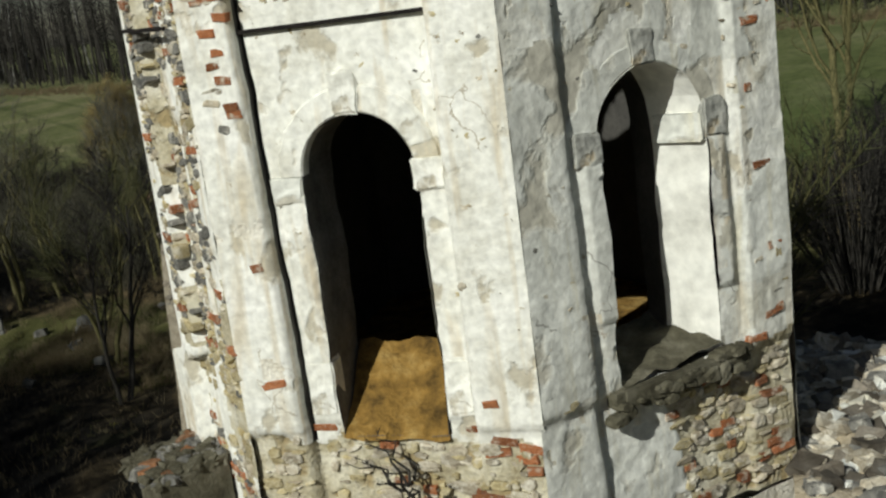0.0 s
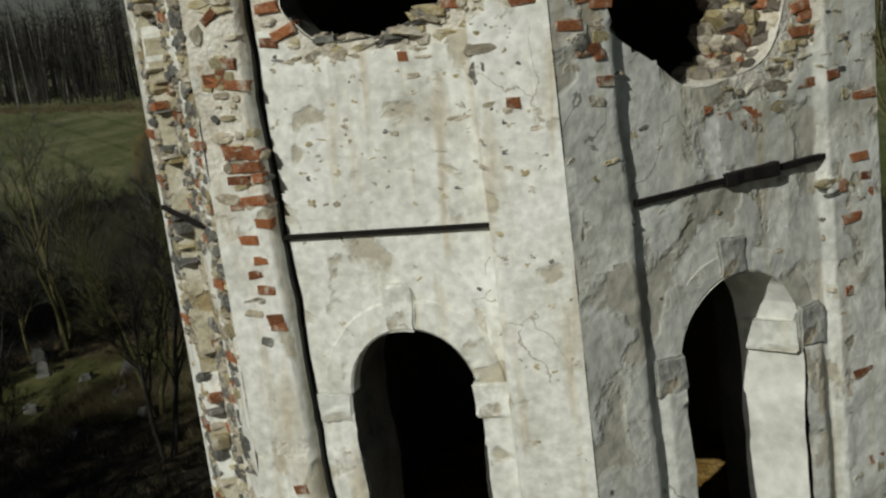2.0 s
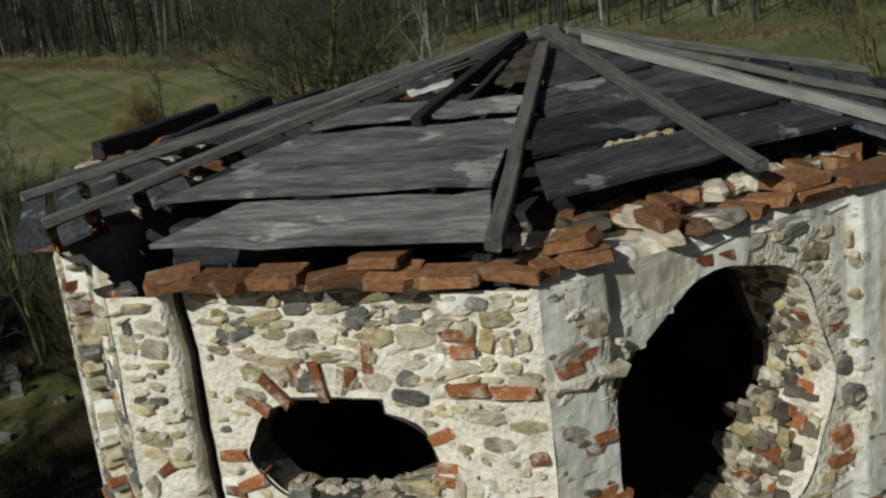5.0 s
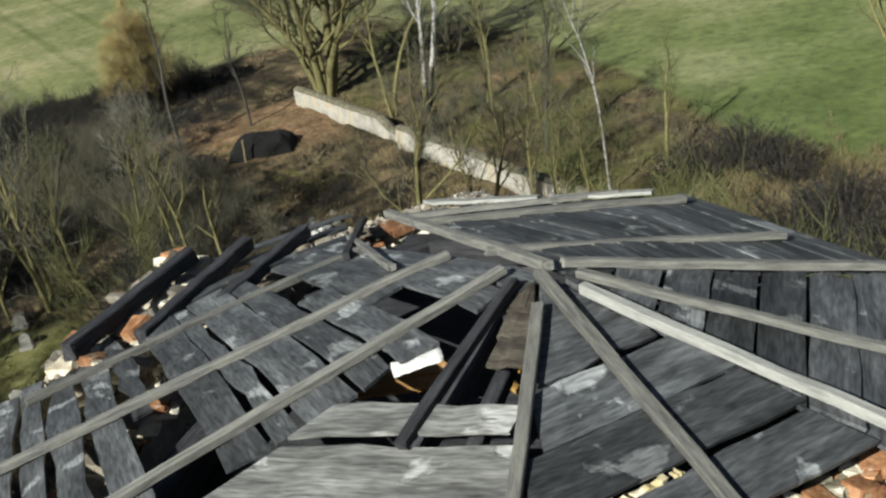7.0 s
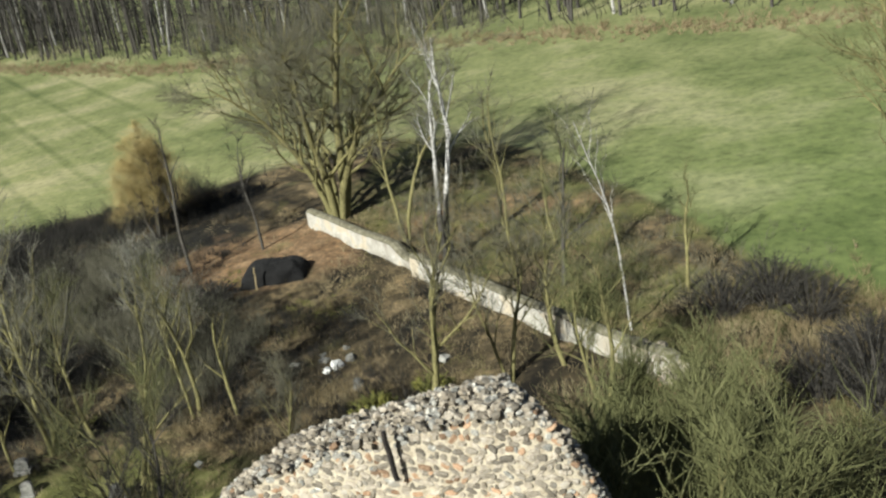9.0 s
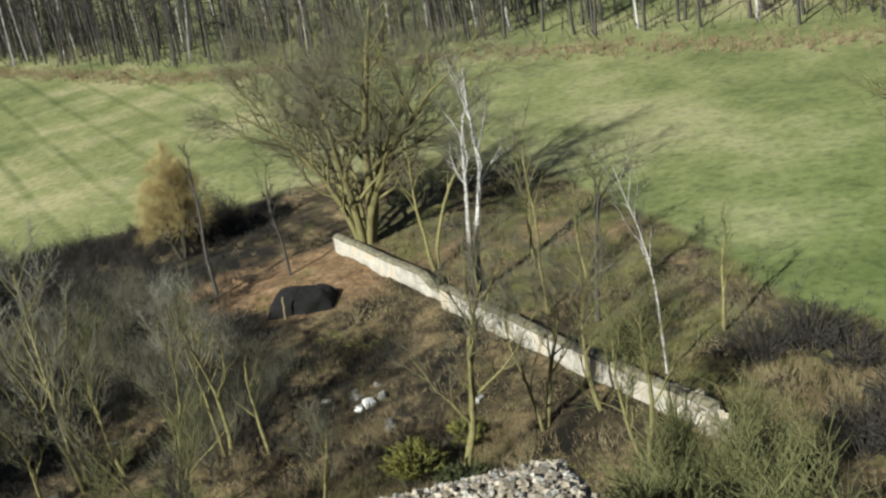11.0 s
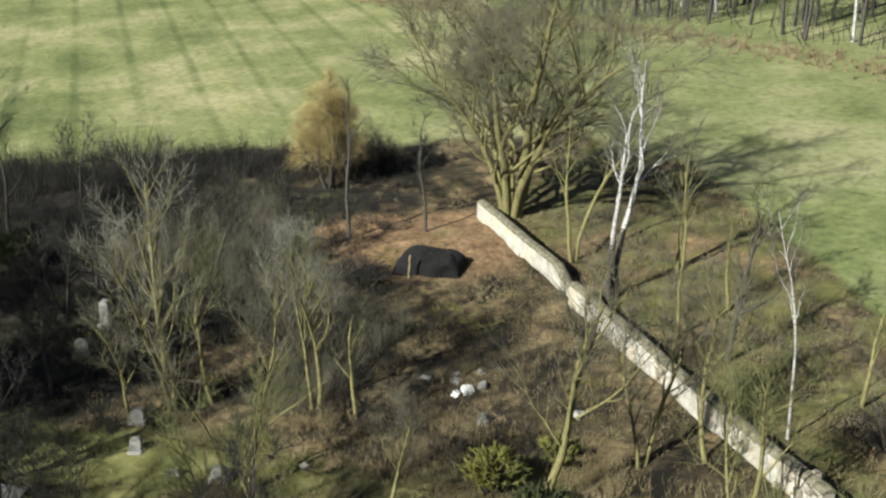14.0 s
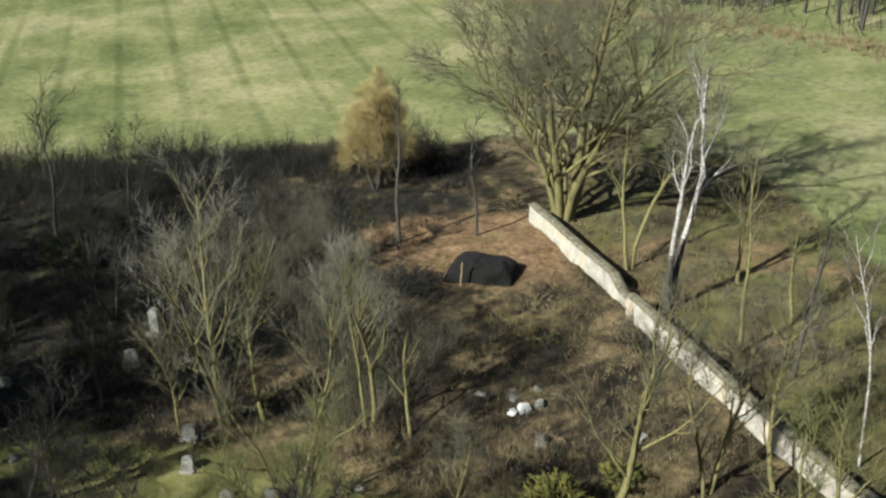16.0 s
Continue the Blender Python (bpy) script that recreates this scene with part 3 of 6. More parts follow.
def wall_skin(face, z0, z1, holes, depth, loss, mats, cell, seed, batter=None, name="wall_face", slot=None, foot=None):
    """One wall surface; slot: (s0, s1, depth, wobble, lean) of an open vertical joint."""
    ns, nz = max(2, int(round(face.w / cell))), max(2, int(round((z1 - z0) / cell)))
    cols = np.linspace(0, face.w, ns + 1)
    if slot:
        extra = np.array([slot[0] - 0.004, slot[0] + 0.004, slot[1] - 0.004, slot[1] + 0.004])
        cols = np.sort(np.concatenate([cols[(cols < slot[0] - 0.02) | (cols > slot[1] + 0.02)], extra]))
        ns = len(cols) - 1
    S, Z = np.meshgrid(cols, np.linspace(z0, z1, nz + 1))
    sd = np.full(S.shape, 9.0)
    for h in holes:
        sd = np.minimum(sd, h(S, Z))
    e = 1e-3
    if holes:
        fun = lambda a, b: np.min([h(a, b) for h in holes], axis=0)
        inner = (S > 1e-6) & (S < face.w - 1e-6)
        near = None
        for _ in range(5):
            sd = fun(S, Z)
            gs, gzz = (fun(S + e, Z) - fun(S - e, Z)) / (2 * e), (fun(S, Z + e) - fun(S, Z - e)) / (2 * e)
            L2 = np.maximum(np.hypot(gs, gzz), 0.25)
            if near is None:
                near = (np.abs(sd) / L2 < 0.66 * cell) & inner
            S, Z = np.where(near, S - sd * gs / L2 ** 2, S), np.where(near, Z - sd * gzz / L2 ** 2, Z)
    D = depth(S, Z)
    lost = loss(S, Z)
    D = D - 0.018 * smooth01(lost, 0.45, 0.6)
    rough = fbm(S, Z, seed, 3.0, 5)
    edge = smooth01(np.minimum(S, face.w - S), 0, 0.05)
    D = D + rough * (0.005 + 0.012 * (lost > 0.5)) * edge
    S2 = S if batter is None else batter(S, Z)
    if slot:
        deep = (S > slot[0]) & (S < slot[1]) & (Z > slot[5])
        D = np.where(deep, -slot[2], D)
        wob = fbm(0 * Z[:, :1] + 3.1, Z[:, :1], seed + 50, 1.6, 4) * slot[3] + slot[4] * (Z[:, :1] - 11.3)
        wid = 1 + 0.5 * fbm(0 * Z[:, :1] + 7.7, Z[:, :1], seed + 51, 2.2, 3)
        mid = (slot[0] + slot[1]) / 2
        nearby = np.exp(-((S - mid) / 0.12) ** 2)
        S2 = np.where(np.abs(S - mid) < (slot[1] - slot[0]), mid + (S - mid) * wid, S2) + wob * nearby
    P = face.at(S2, Z, D).reshape(-1, 3)
    idx = np.arange((ns + 1) * (nz + 1)).reshape(nz + 1, ns + 1)
    F = np.stack([idx[:-1, :-1], idx[:-1, 1:], idx[1:, 1:], idx[1:, :-1]], -1).reshape(-1, 4)
    cs, cz = S.ravel()[F].mean(1), Z.ravel()[F].mean(1)
    keep = np.ones(len(F), bool)
    for h in holes:
        keep &= h(cs, cz) > 0
    F = F[keep]
    k = (lost.ravel()[F].mean(1) > 0.5).astype(int)
    if len(mats) > 2:
        k = np.where(k == 1, 1, np.where(fbm(cs[keep], cz[keep], seed + 5, 0.9, 4) > mats[2][1], 2, 0))
    ms = [m[0] if isinstance(m, tuple) else m for m in mats]
    if foot:
        ms.append(foot[0])
        k = np.where((k == 1) & (cz[keep] < foot[1]), len(ms) - 1, k)
    # sides and floor of the joint are painted dark to stand in for shadow
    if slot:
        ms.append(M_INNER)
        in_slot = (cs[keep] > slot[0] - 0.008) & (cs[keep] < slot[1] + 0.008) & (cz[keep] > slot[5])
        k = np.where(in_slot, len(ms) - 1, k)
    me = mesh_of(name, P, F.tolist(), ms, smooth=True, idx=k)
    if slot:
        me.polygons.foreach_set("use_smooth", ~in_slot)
    return part(name, me, tower)


def reveal(face, sdf, c, zc, d0, d1, mat, seed, n=72, name="window_reveal", k0=1.0, k1=1.0):
    """The sides of an opening, from the front to the back of the wall; the outline is found along rays from (c, zc);
    k0, k1: how much narrower the opening is at either depth."""
    V, F = [], []
    depths = np.linspace(d0, d1, 7)
    out = []
    for i in range(n):
        a = 2 * math.pi * i / n
        lo, hi = 0.0, 3.0
        for _ in range(30):
            mid = (lo + hi) / 2
            if sdf(np.float64(c + mid * math.cos(a)), np.float64(zc + mid * math.sin(a))) < 0:
                lo = mid
            else:
                hi = mid
        out.append((c + lo * math.cos(a), zc + lo * math.sin(a)))
    for d in depths:
        for i, (s, z) in enumerate(out):
            j = noise.fractal((s * 3 + seed, z * 3, d * 3), 1.0, 2.0, 4) * 0.012
            k = k0 + (k1 - k0) * (d - d0) / (d1 - d0)
            V.append(face.at(c + (s - c) * k + j, z + j, d))
    for k in range(len(depths) - 1):
        for i in range(n):
            F.append((k * n + i, k * n + (i + 1) % n, (k + 1) * n + (i + 1) % n, (k + 1) * n + i))
    return part(name, mesh_of(name, V, F, mat), tower)


FA = Face((-0.47, -0.15), (2.05, -0.15))
FB = Face((2.05, -0.15), (3.99, 1.79))
FE = Face((3.99, 1.79), (3.99, 4.30))
FNE = Face((3.99, 4.30), (2.05, 6.24))
FN = Face((2.05, 6.24), (-0.47, 6.24))
FNW = Face((-0.47, 6.24), (-1.60, 5.11))
FW = Face((-1.60, 5.11), (-1.62, 1.03))
FH = Face((-2.10, 1.48), (-0.47, -0.15))

# openings
AC = 1.26                                    # middle of the front window along its wall
win_a = arch_sdf(AC, 0.47, 8.62, 10.84)
ov_a = oval_sdf(1.24, 13.62, 0.575, 0.325, notch=(1.245, 13.86, 0.30, 0.092), seed=2)
BC = 1.375
win_b = arch_sdf(BC, 0.55, 8.80, 10.83)
OB_S, OB_Z = 1.285, 13.54
oval_b = oval_sdf(OB_S, OB_Z, 0.82, 0.86, drop=0.10, seed=4)


def ov_b(s, z):
    """The big round opening, fuller at its upper inner side."""
    return oval_b(s + 0.11 * np.exp(-((s - 0.78) / 0.28) ** 2 - ((z - 14.08) / 0.33) ** 2), z)



ov_a_back = oval_sdf(1.22, 13.45, 0.85, 0.62, seed=2)


def depth_a(s, z):
    panel = smooth01(s, 0.455, 0.47) * (1 - smooth01(s, 1.965, 1.985))
    d = -0.16 * panel
    d = d + 0.012 * fbm(s, z, 72, 1.1, 4)
    strip = ((np.abs(s - AC) > 0.47) & (np.abs(s - AC) < 0.70) & (z > 9.33) & (z < 10.70)) | ((np.abs(s - AC) < 0.76) & (z <= 9.33) & (z > 8.75))
    return d + 0.035 * strip * panel - 0.05 * smooth01(8.75 - z, 0, 0.1) * (1 - panel)


def loss_a(s, z):
    n = fbm(s, z, 3, 1.3, 5)
    top = smooth01(z, 13.0, 14.0) * 1.3
    streaks = 0.62 * np.exp(-((s - 1.84 - 0.05 * np.sin(3.1 * z) - 0.02 * np.sin(11 * z)) / 0.055) ** 2) * smooth01(z, 10.85, 11.1) * (1 - smooth01(z, 12.1, 12.9))
    left = smooth01(0.47 - s, -0.05, 0.05) * (0.30 + 0.75 * smooth01(z, 11.0, 13.0))
    low = smooth01(8.66 - z + 0.06 * np.sin(9 * s), -0.05, 0.15) * 0.9
    ring = 0.30 * (1 - smooth01(np.abs(ov_a(s, z)), 0.10, 0.30))
    return 0.02 + n * 0.55 + top * 0.55 + left * 0.55 + low + ring + streaks - 0.12 * smooth01(s, 1.4, 2.0) * (z < 13.2)


def depth_b(s, z):
    panel = smooth01(s, 0.50, 0.515) * (1 - smooth01(s, 2.20, 2.225))
    d = -0.065 * panel
    strip = (np.abs(s - BC) < 0.74) & (z > 9.4) & (z < 10.7)
    peel = 0.008 * smooth01(fbm(s, z, 14, 0.9, 5), -0.14, -0.10) + 0.009 * smooth01(fbm(s, z, 51, 1.5, 5), 0.02, 0.05) + 0.016 * fbm(s, z, 71, 1.3, 4)
    return d + 0.035 * strip * panel - 0.05 * smooth01(8.8 - z, 0, 0.1) + peel


def batter_b(s, z):
    """The edge of the corner pilaster leans with the wall and is chipped."""
    return s + (-0.030 * (z - 11.3) + 0.022 * fbm(0 * s + 3.1, z, 59, 1.6, 4)) * np.exp(-((s - 0.51) / 0.14) ** 2)


def loss_b(s, z):
    n = fbm(s, z, 9, 1.2, 5)
    ring = 0.55 * (1 - smooth01(ov_b(s, z), 0.12, 0.45)) * smooth01(s, 1.2, 1.6)
    ring = ring + 0.25 * (1 - smooth01(ov_b(s, z), 0.05, 0.18))
    low = smooth01(8.80 - z + 0.1 * (s - 1.3), -0.05, 0.3) * 0.9 * smooth01(s + 0.2 * (z - 8.4), 1.28, 1.42)
    right = 0.22 * smooth01(s, 2.35, 2.45) * smooth01(z, 11.5, 13)
    return 0.02 + n * 0.5 + ring + low + right + 0.18 * smooth01(z, 13.4, 14.4) * (s < 0.56)


def batter_h(s, z):
    """The outer edge of this wall has crumbled away but for its foot."""
    cut = 0.64 - 0.42 * smooth01(9.15 - z, 0, 0.15)
    return cut + (FH.w - cut) * s / FH.w


def depth_h(s, z):
    panel = smooth01(s, 0.55, 0.57) * (1 - smooth01(s, FH.w - 0.40, FH.w - 0.38))
    return -0.13 * panel


def loss_h(s, z):
    rib = (s < 0.16) | ((s > 1.02) & (s < 1.14))
    return 0.58 + fbm(s, z, 15, 1.4, 5) * 0.5 - 0.5 * rib - 0.6 * ((z < 9.2) & (s < 0.6))


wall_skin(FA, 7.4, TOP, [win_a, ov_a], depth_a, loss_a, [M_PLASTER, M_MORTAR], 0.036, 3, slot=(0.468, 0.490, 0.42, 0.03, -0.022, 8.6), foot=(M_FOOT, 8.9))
wall_skin(FB, 7.4, TOP, [win_b, ov_b], depth_b, loss_b, [M_PLASTER, M_MORTAR, (M_RENDER, -0.12)], 0.036, 9, batter=batter_b, foot=(M_FOOT, 8.9))
wall_skin(FH, 7.4, TOP, [], depth_h, loss_h, [M_PLASTER, M_FOOT], 0.045, 15, batter=batter_h)
for k, f in enumerate((FE, FNE, FN, FNW, FW)):
    wall_skin(f, 7.4, TOP, [], lambda s, z, w=f.w: -0.1 * smooth01(s, 0.4, 0.42) * (1 - smooth01(s, w - 0.42, w - 0.4)),
              lambda s, z, k=k: 0.30 + fbm(s, z, 21 + k, 1.2, 4) * 0.5, [M_RENDER, M_MORTAR], 0.12, 21 + k)
for k, f in enumerate((FA, FB, FE, FNE, FN, FNW, FW, FH)):
    wall_skin(f, -0.6, 7.4, [], lambda s, z: 0 * s, lambda s, z, k=k: 0.45 + fbm(s, z, 31 + k, 0.8, 4) * 0.6, [M_PLASTER, M_MORTAR], 0.2, 31 + k, name="lower_wall")
# inner lining, with the same openings; its dark plaster stands in for the room's shade
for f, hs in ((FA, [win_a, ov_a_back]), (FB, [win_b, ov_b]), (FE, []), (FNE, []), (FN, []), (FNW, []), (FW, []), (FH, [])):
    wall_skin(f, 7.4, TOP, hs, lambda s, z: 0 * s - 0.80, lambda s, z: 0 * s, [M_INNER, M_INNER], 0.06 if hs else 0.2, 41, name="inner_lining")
reveal(FA, win_a, AC, 10.3, -0.122, -0.80, M_REVEAL_SHADE, 1)
# deep sides of the openings use it too, as painted shade
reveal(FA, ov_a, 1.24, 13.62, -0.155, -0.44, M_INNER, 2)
reveal(FB, win_b, BC, 10.3, -0.05, -0.50, M_REVEAL, 3, k1=0.64)
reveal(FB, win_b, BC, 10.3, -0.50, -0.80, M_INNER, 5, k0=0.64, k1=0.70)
reveal(FB, ov_b, OB_S, OB_Z, -0.085, -0.66, M_MORTAR, 4, k1=0.95)
inner = [(-0.25, 0.45), (1.85, 0.45), (3.35, 1.95), (3.35, 4.1), (1.85, 5.6), (-0.25, 5.6), (-1.2, 4.6), (-1.2, 1.4)]
part("inner_floor", mesh_of("inner_floor", [(x, y, 8.45) for x, y in inner] + [(x, y, 8.3) for x, y in inner],
     [tuple(range(8)), tuple(range(15, 7, -1))] + [(i, i + 8, (i + 1) % 8 + 8, (i + 1) % 8) for i in range(8)], M_OCHRE), tower)


def rubble_sill(face, c, hw, z0, z1, d0, d1, mat, seed, side=0.0):
    """A sill of loose rubble that rises into the wall."""
    n = 22
    V, F = [], []
    for i in range(n + 1):
        for j in range(n + 1):
            s, u = c - hw + 2 * hw * i / n, j / n
            h = noise.fractal((s * 4, u * 3, seed), 1.0, 2.0, 4) * 0.05
            V.append(face.at(s, z0 + (z1 - z0) * u + h + side * (s - c) * (0.4 + 0.6 * u), d0 + (d1 - d0) * u))
    for i in range(n):
        for j in range(n):
            F.append((i * (n + 1) + j, (i + 1) * (n + 1) + j, (i + 1) * (n + 1) + j + 1, i * (n + 1) + j + 1))
    part("window_sill", mesh_of("window_sill", V, F, mat, smooth=True), tower)


rubble_sill(FA, AC, 0.455, 8.60, 9.24, -0.10, -0.80, M_OCHRE, 2.0)
rubble_sill(FB, BC, 0.535, 8.86, 9.0, -0.02, -0.80, M_COPING, 5.0, side=0.22)


# unseen boarded attic floor, added to block light and keep the inside dark
r = random.Random(3)
# timbers added to close the gap between wall head and roof
for face in (FA, FB, FE, FNE, FN, FNW, FW):
    p, q = face.at(0.1, TOP + 0.10, -0.78), face.at(face.w - 0.1, TOP + 0.10, -0.78)
    part("wall_plate", bar_mesh("wall_plate", float(np.linalg.norm(q - p)), 0.24, 0.26, M_CHAR, r, 0.004), tower, "dark timber wall plate", along(p, q))
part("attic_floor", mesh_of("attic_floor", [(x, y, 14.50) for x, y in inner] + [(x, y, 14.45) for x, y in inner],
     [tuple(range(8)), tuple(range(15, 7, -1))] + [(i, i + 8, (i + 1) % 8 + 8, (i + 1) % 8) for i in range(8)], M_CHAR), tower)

# plastered rings round the arches
def arch_ring(face, c, zs, r0, r1, d0, d1, mat, seed):
    V, F = [], []
    n = 56
    for i in range(n + 1):
        a = math.pi * i / n
        j = noise.noise((a * 3, seed, 0)) * 0.022 + noise.noise((a * 11, seed, 4)) * 0.012
        for rad, d in ((r0, -0.26), (r0, d1 - 0.012), (r0 + 0.012, d1), (r1 - 0.03 + j, d1 - 0.006 + j * 0.4), (r1 + j, d0 - 0.02)):
            V.append(face.at(c + rad * math.cos(a), zs + rad * math.sin(a), d))
    for i in range(n):
        for k in range(4):
            F.append((i * 5 + k, i * 5 + k + 1, (i + 1) * 5 + k + 1, (i + 1) * 5 + k))
    part("arch_ring", mesh_of("arch_ring", V, F, mat, smooth=False), tower)


arch_ring(FA, AC, 10.84, 0.462, 0.69, -0.16, -0.125, M_PLASTER, 1)
arch_ring(FB, BC, 10.83, 0.542, 0.74, -0.085, -0.055, M_RENDER, 2)

# keystones and imposts
def block(name, face, s0, s1, z0, z1, d, mat, seed, top=None, label=""):
    r = random.Random(seed)
    w, h = s1 - s0, z1 - z0
    bm = bmesh.new()
    bmesh.ops.create_cube(bm, size=1.0)
    bmesh.ops.bevel(bm, geom=bm.edges[:], offset=0.06, segments=2, affect="EDGES")
    bmesh.ops.subdivide_edges(bm, edges=[e for e in bm.edges if e.calc_length() > 0.3], cuts=5, use_grid_fill=True)
    key = r.uniform(0, 50)
    for v in bm.verts:
        k = 1 if top is None else 1 + (top - 1) * (v.co.z + 0.5)
        p = Vector((v.co.x * w * k, v.co.y * (d + 0.2) + 0.1 - d / 2, v.co.z * h))
        q = noise.noise_vector((p.x * 6 + key, p.y * 6, p.z * 6)) * 0.018 + noise.noise_vector((p.x * 19 + key, p.y * 19, p.z * 19)) * 0.007
        # one corner has broken off
        cut = max(0.0, p.x / w + p.z / h - 0.62 + 0.25 * math.sin(key)) * 0.10 if d > 0.03 else 0.0
        v.co = p + q + Vector((-cut * 0.5, cut, -cut * 0.5))
    return part(name, from_bm(name, bm, mat), tower, label, face.spot((s0 + s1) / 2, (z0 + z1) / 2, -0.135 if face is FA else -0.06))


block("keystone", FA, 1.13, 1.34, 11.29, 11.64, 0.035, M_PLASTER, 1, 1.18)
block("impost", FA, 1.70, 1.975, 10.66, 10.91, 0.045, M_PLASTER, 2)
block("impost", FA, 0.51, 0.78, 10.62, 10.84, 0.02, M_RENDER, 3, label="broken impost stained brown")
block("jamb_base", FA, 1.75, 1.955, 8.80, 9.29, 0.02, M_PLASTER, 4)
block("jamb_base", FA, 0.56, 0.79, 8.80, 9.31, 0.02, M_PLASTER, 5)
block("keystone", FB, 1.22, 1.45, 11.36, 11.64, 0.02, M_GREY_STONE, 6, 1.12)
block("impost", FB, 1.90, 2.15, 10.68, 11.0, 0.04, M_GREY_STONE, 7, label="weathered grey impost")
block("impost", FB, 0.58, 0.855, 10.65, 10.92, 0.04, M_GREY_STONE, 8, label="weathered grey impost")
block("ledge", FB, 0.72, 2.15, 8.64, 8.80, 0.10, M_COPING, 9, label="mossy stone ledge under the window")
# the impost runs on along the splayed side of the second window
r = random.Random(12)
bm = bmesh.new()
bmesh.ops.create_cube(bm, size=1.0)
bmesh.ops.bevel(bm, geom=bm.edges[:], offset=0.05, segments=2, affect="EDGES")
for v in bm.verts:
    v.co = Vector((v.co.x * 0.44 + r.uniform(-.012, .012), v.co.y * 0.10 + r.uniform(-.01, .01), v.co.z * 0.24 + r.uniform(-.012, .012)))
a, b = Vector(FB.at(1.93, 10.77, -0.045)), Vector(FB.at(1.74, 10.77, -0.48))
part("impost", from_bm("impost", bm, M_RENDER), tower, "", Matrix.Translation((a + b) / 2) @ Matrix.Rotation(math.atan2(b.y - a.y, b.x - a.x), 4, "Z"))

# iron tie bars
r_bar = random.Random(11)


def tie_bar(face, s0, s1, z0, z1, d, w, thick=None):
    p, q = face.at(s0, z0, d), face.at(s1, z1, d)
    ob = part("tie_bar", bar_mesh("tie_bar", float(np.linalg.norm(q - p)), w, w, M_IRON, r_bar, 0.002), tower, "rusty iron tie bar", along(p, q))
    if thick:
        a, b = thick
        p2, q2 = p + (q - p) * a, p + (q - p) * b
        part("coupling", bar_mesh("coupling", float(np.linalg.norm(q2 - p2)), w * 1.9, w * 2.1, M_IRON, r_bar, 0.003), ob, "", along(p, q).inverted() @ along(p2, q2))


tie_bar(FA, 0.25, 2.0, 12.005, 12.005, -0.13, 0.032)
tie_bar(FB, 0.54, 2.35, 12.03, 12.06, -0.04, 0.045, (0.42, 0.68))
tie_bar(FH, 0.78, 2.05, 12.13, 12.11, 0.02, 0.035)


# ---- bricks and stones in the walls ----
def piece_rows(face, z0, z1, chance, holes, depth, seed, brick=0.25, batter=None, row=(0.06, 0.14), size=1.0):
    """Courses of stones and bricks; chance(s, z) tells how likely one shows."""
    r = random.Random(seed)
    got = []
    z = z0
    while z < z1:
        h = r.uniform(*row) * size
        s = r.uniform(-0.1, 0.05)
        while s < face.w:
            is_brick = r.random() < brick * (0.5 if z < 8.75 and face is not FH else 1.0) * (0.4 if face is FA and s < 0.4 else 1.0) * (0.3 if z > 13.0 else 1.0)
            w = (r.choice((0.26, 0.13, 0.25)) if is_brick else r.uniform(0.06, 0.25)) * size
            hh = (0.07 if is_brick else h * r.uniform(0.6, 0.95)) * (size if not is_brick else 1)
            c, zc = s + w / 2, z + h / 2 + r.uniform(-.035, .035)
            s += w + r.uniform(0.008, 0.035)
            if not is_brick:
                w, hh = w * 1.12, hh * 1.18
            if c + w / 2 > face.w - 0.005 or c - w / 2 < 0.005:
                continue
            if any(float(f(np.float64(c), np.float64(zc))) < max(w, hh) * 0.40 for f in holes):
                continue
            likely = chance(c, zc)
            if r.random() > likely or (is_brick and likely < (0.99 if face is FA and c > 0.47 and 8.8 < zc < 13.1 else 0.06)):
                continue
            joint = (0.48 - 0.022 * (zc - 11.3)) if face is FA else (0.55 - 0.03 * (zc - 11.3)) if face is FB else -9.0
            if abs(c - joint) < w / 2 + 0.02:
                continue
            d = float(depth(np.float64(c), np.float64(zc)))
            sb = float(batter(np.float64(c), np.float64(zc))) if batter else c
            me = r.choice(BRICKS) if is_brick else r.choice(FLATS if z > 8.75 else FLATS[12:16] + FLATS[20:24] + FLATS[:12])
            turn = r.gauss(0, 5 if is_brick else 10)
            m = face.spot(sb, zc, d - 0.063 + r.uniform(-0.006, 0.010) + (0.002 if is_brick else 0.0) + (0.012 if z < 8.75 or batter else 0.004 if (z > 13.9 and face is FA) or c < 0.46 else 0.0), turn) @ Matrix.Diagonal((w, 0.12, hh, 1))
            got.append((me, m))
        z += h + r.uniform(0.008, 0.03)
    return got


def noise_at(s, z, k, f=1.0):
    return noise.noise((s * f, z * f, k))


def chance_a(s, z):
    p = 0.03
    if z > 13.98:
        p = 0.85
    elif z > 13.05:
        p = 0.45 + 0.45 * noise_at(s, z, 3, 1.6)
    elif z > 12.3:
        p = 0.05 + 0.35 * max(0, noise_at(s, z, 4, 1.8))
    if s < 0.47:
        p = max(p, 0.62 if z > 12.6 else 0.55 if z > 11.25 and s > 0.2 - 0.2 * noise_at(s, z, 8, 2.0) else 0.10)
    if s > 2.0:
        p = 0.85 if z > 13.95 else 0.18 if z > 12.5 else 0.03
    if 0.45 < s < 0.85 and 12.4 < z < 13.4:
        p = max(p, 0.45)
    if z < 8.60:
        p = 0.80 if s < 2.46 else 0.4
    return p


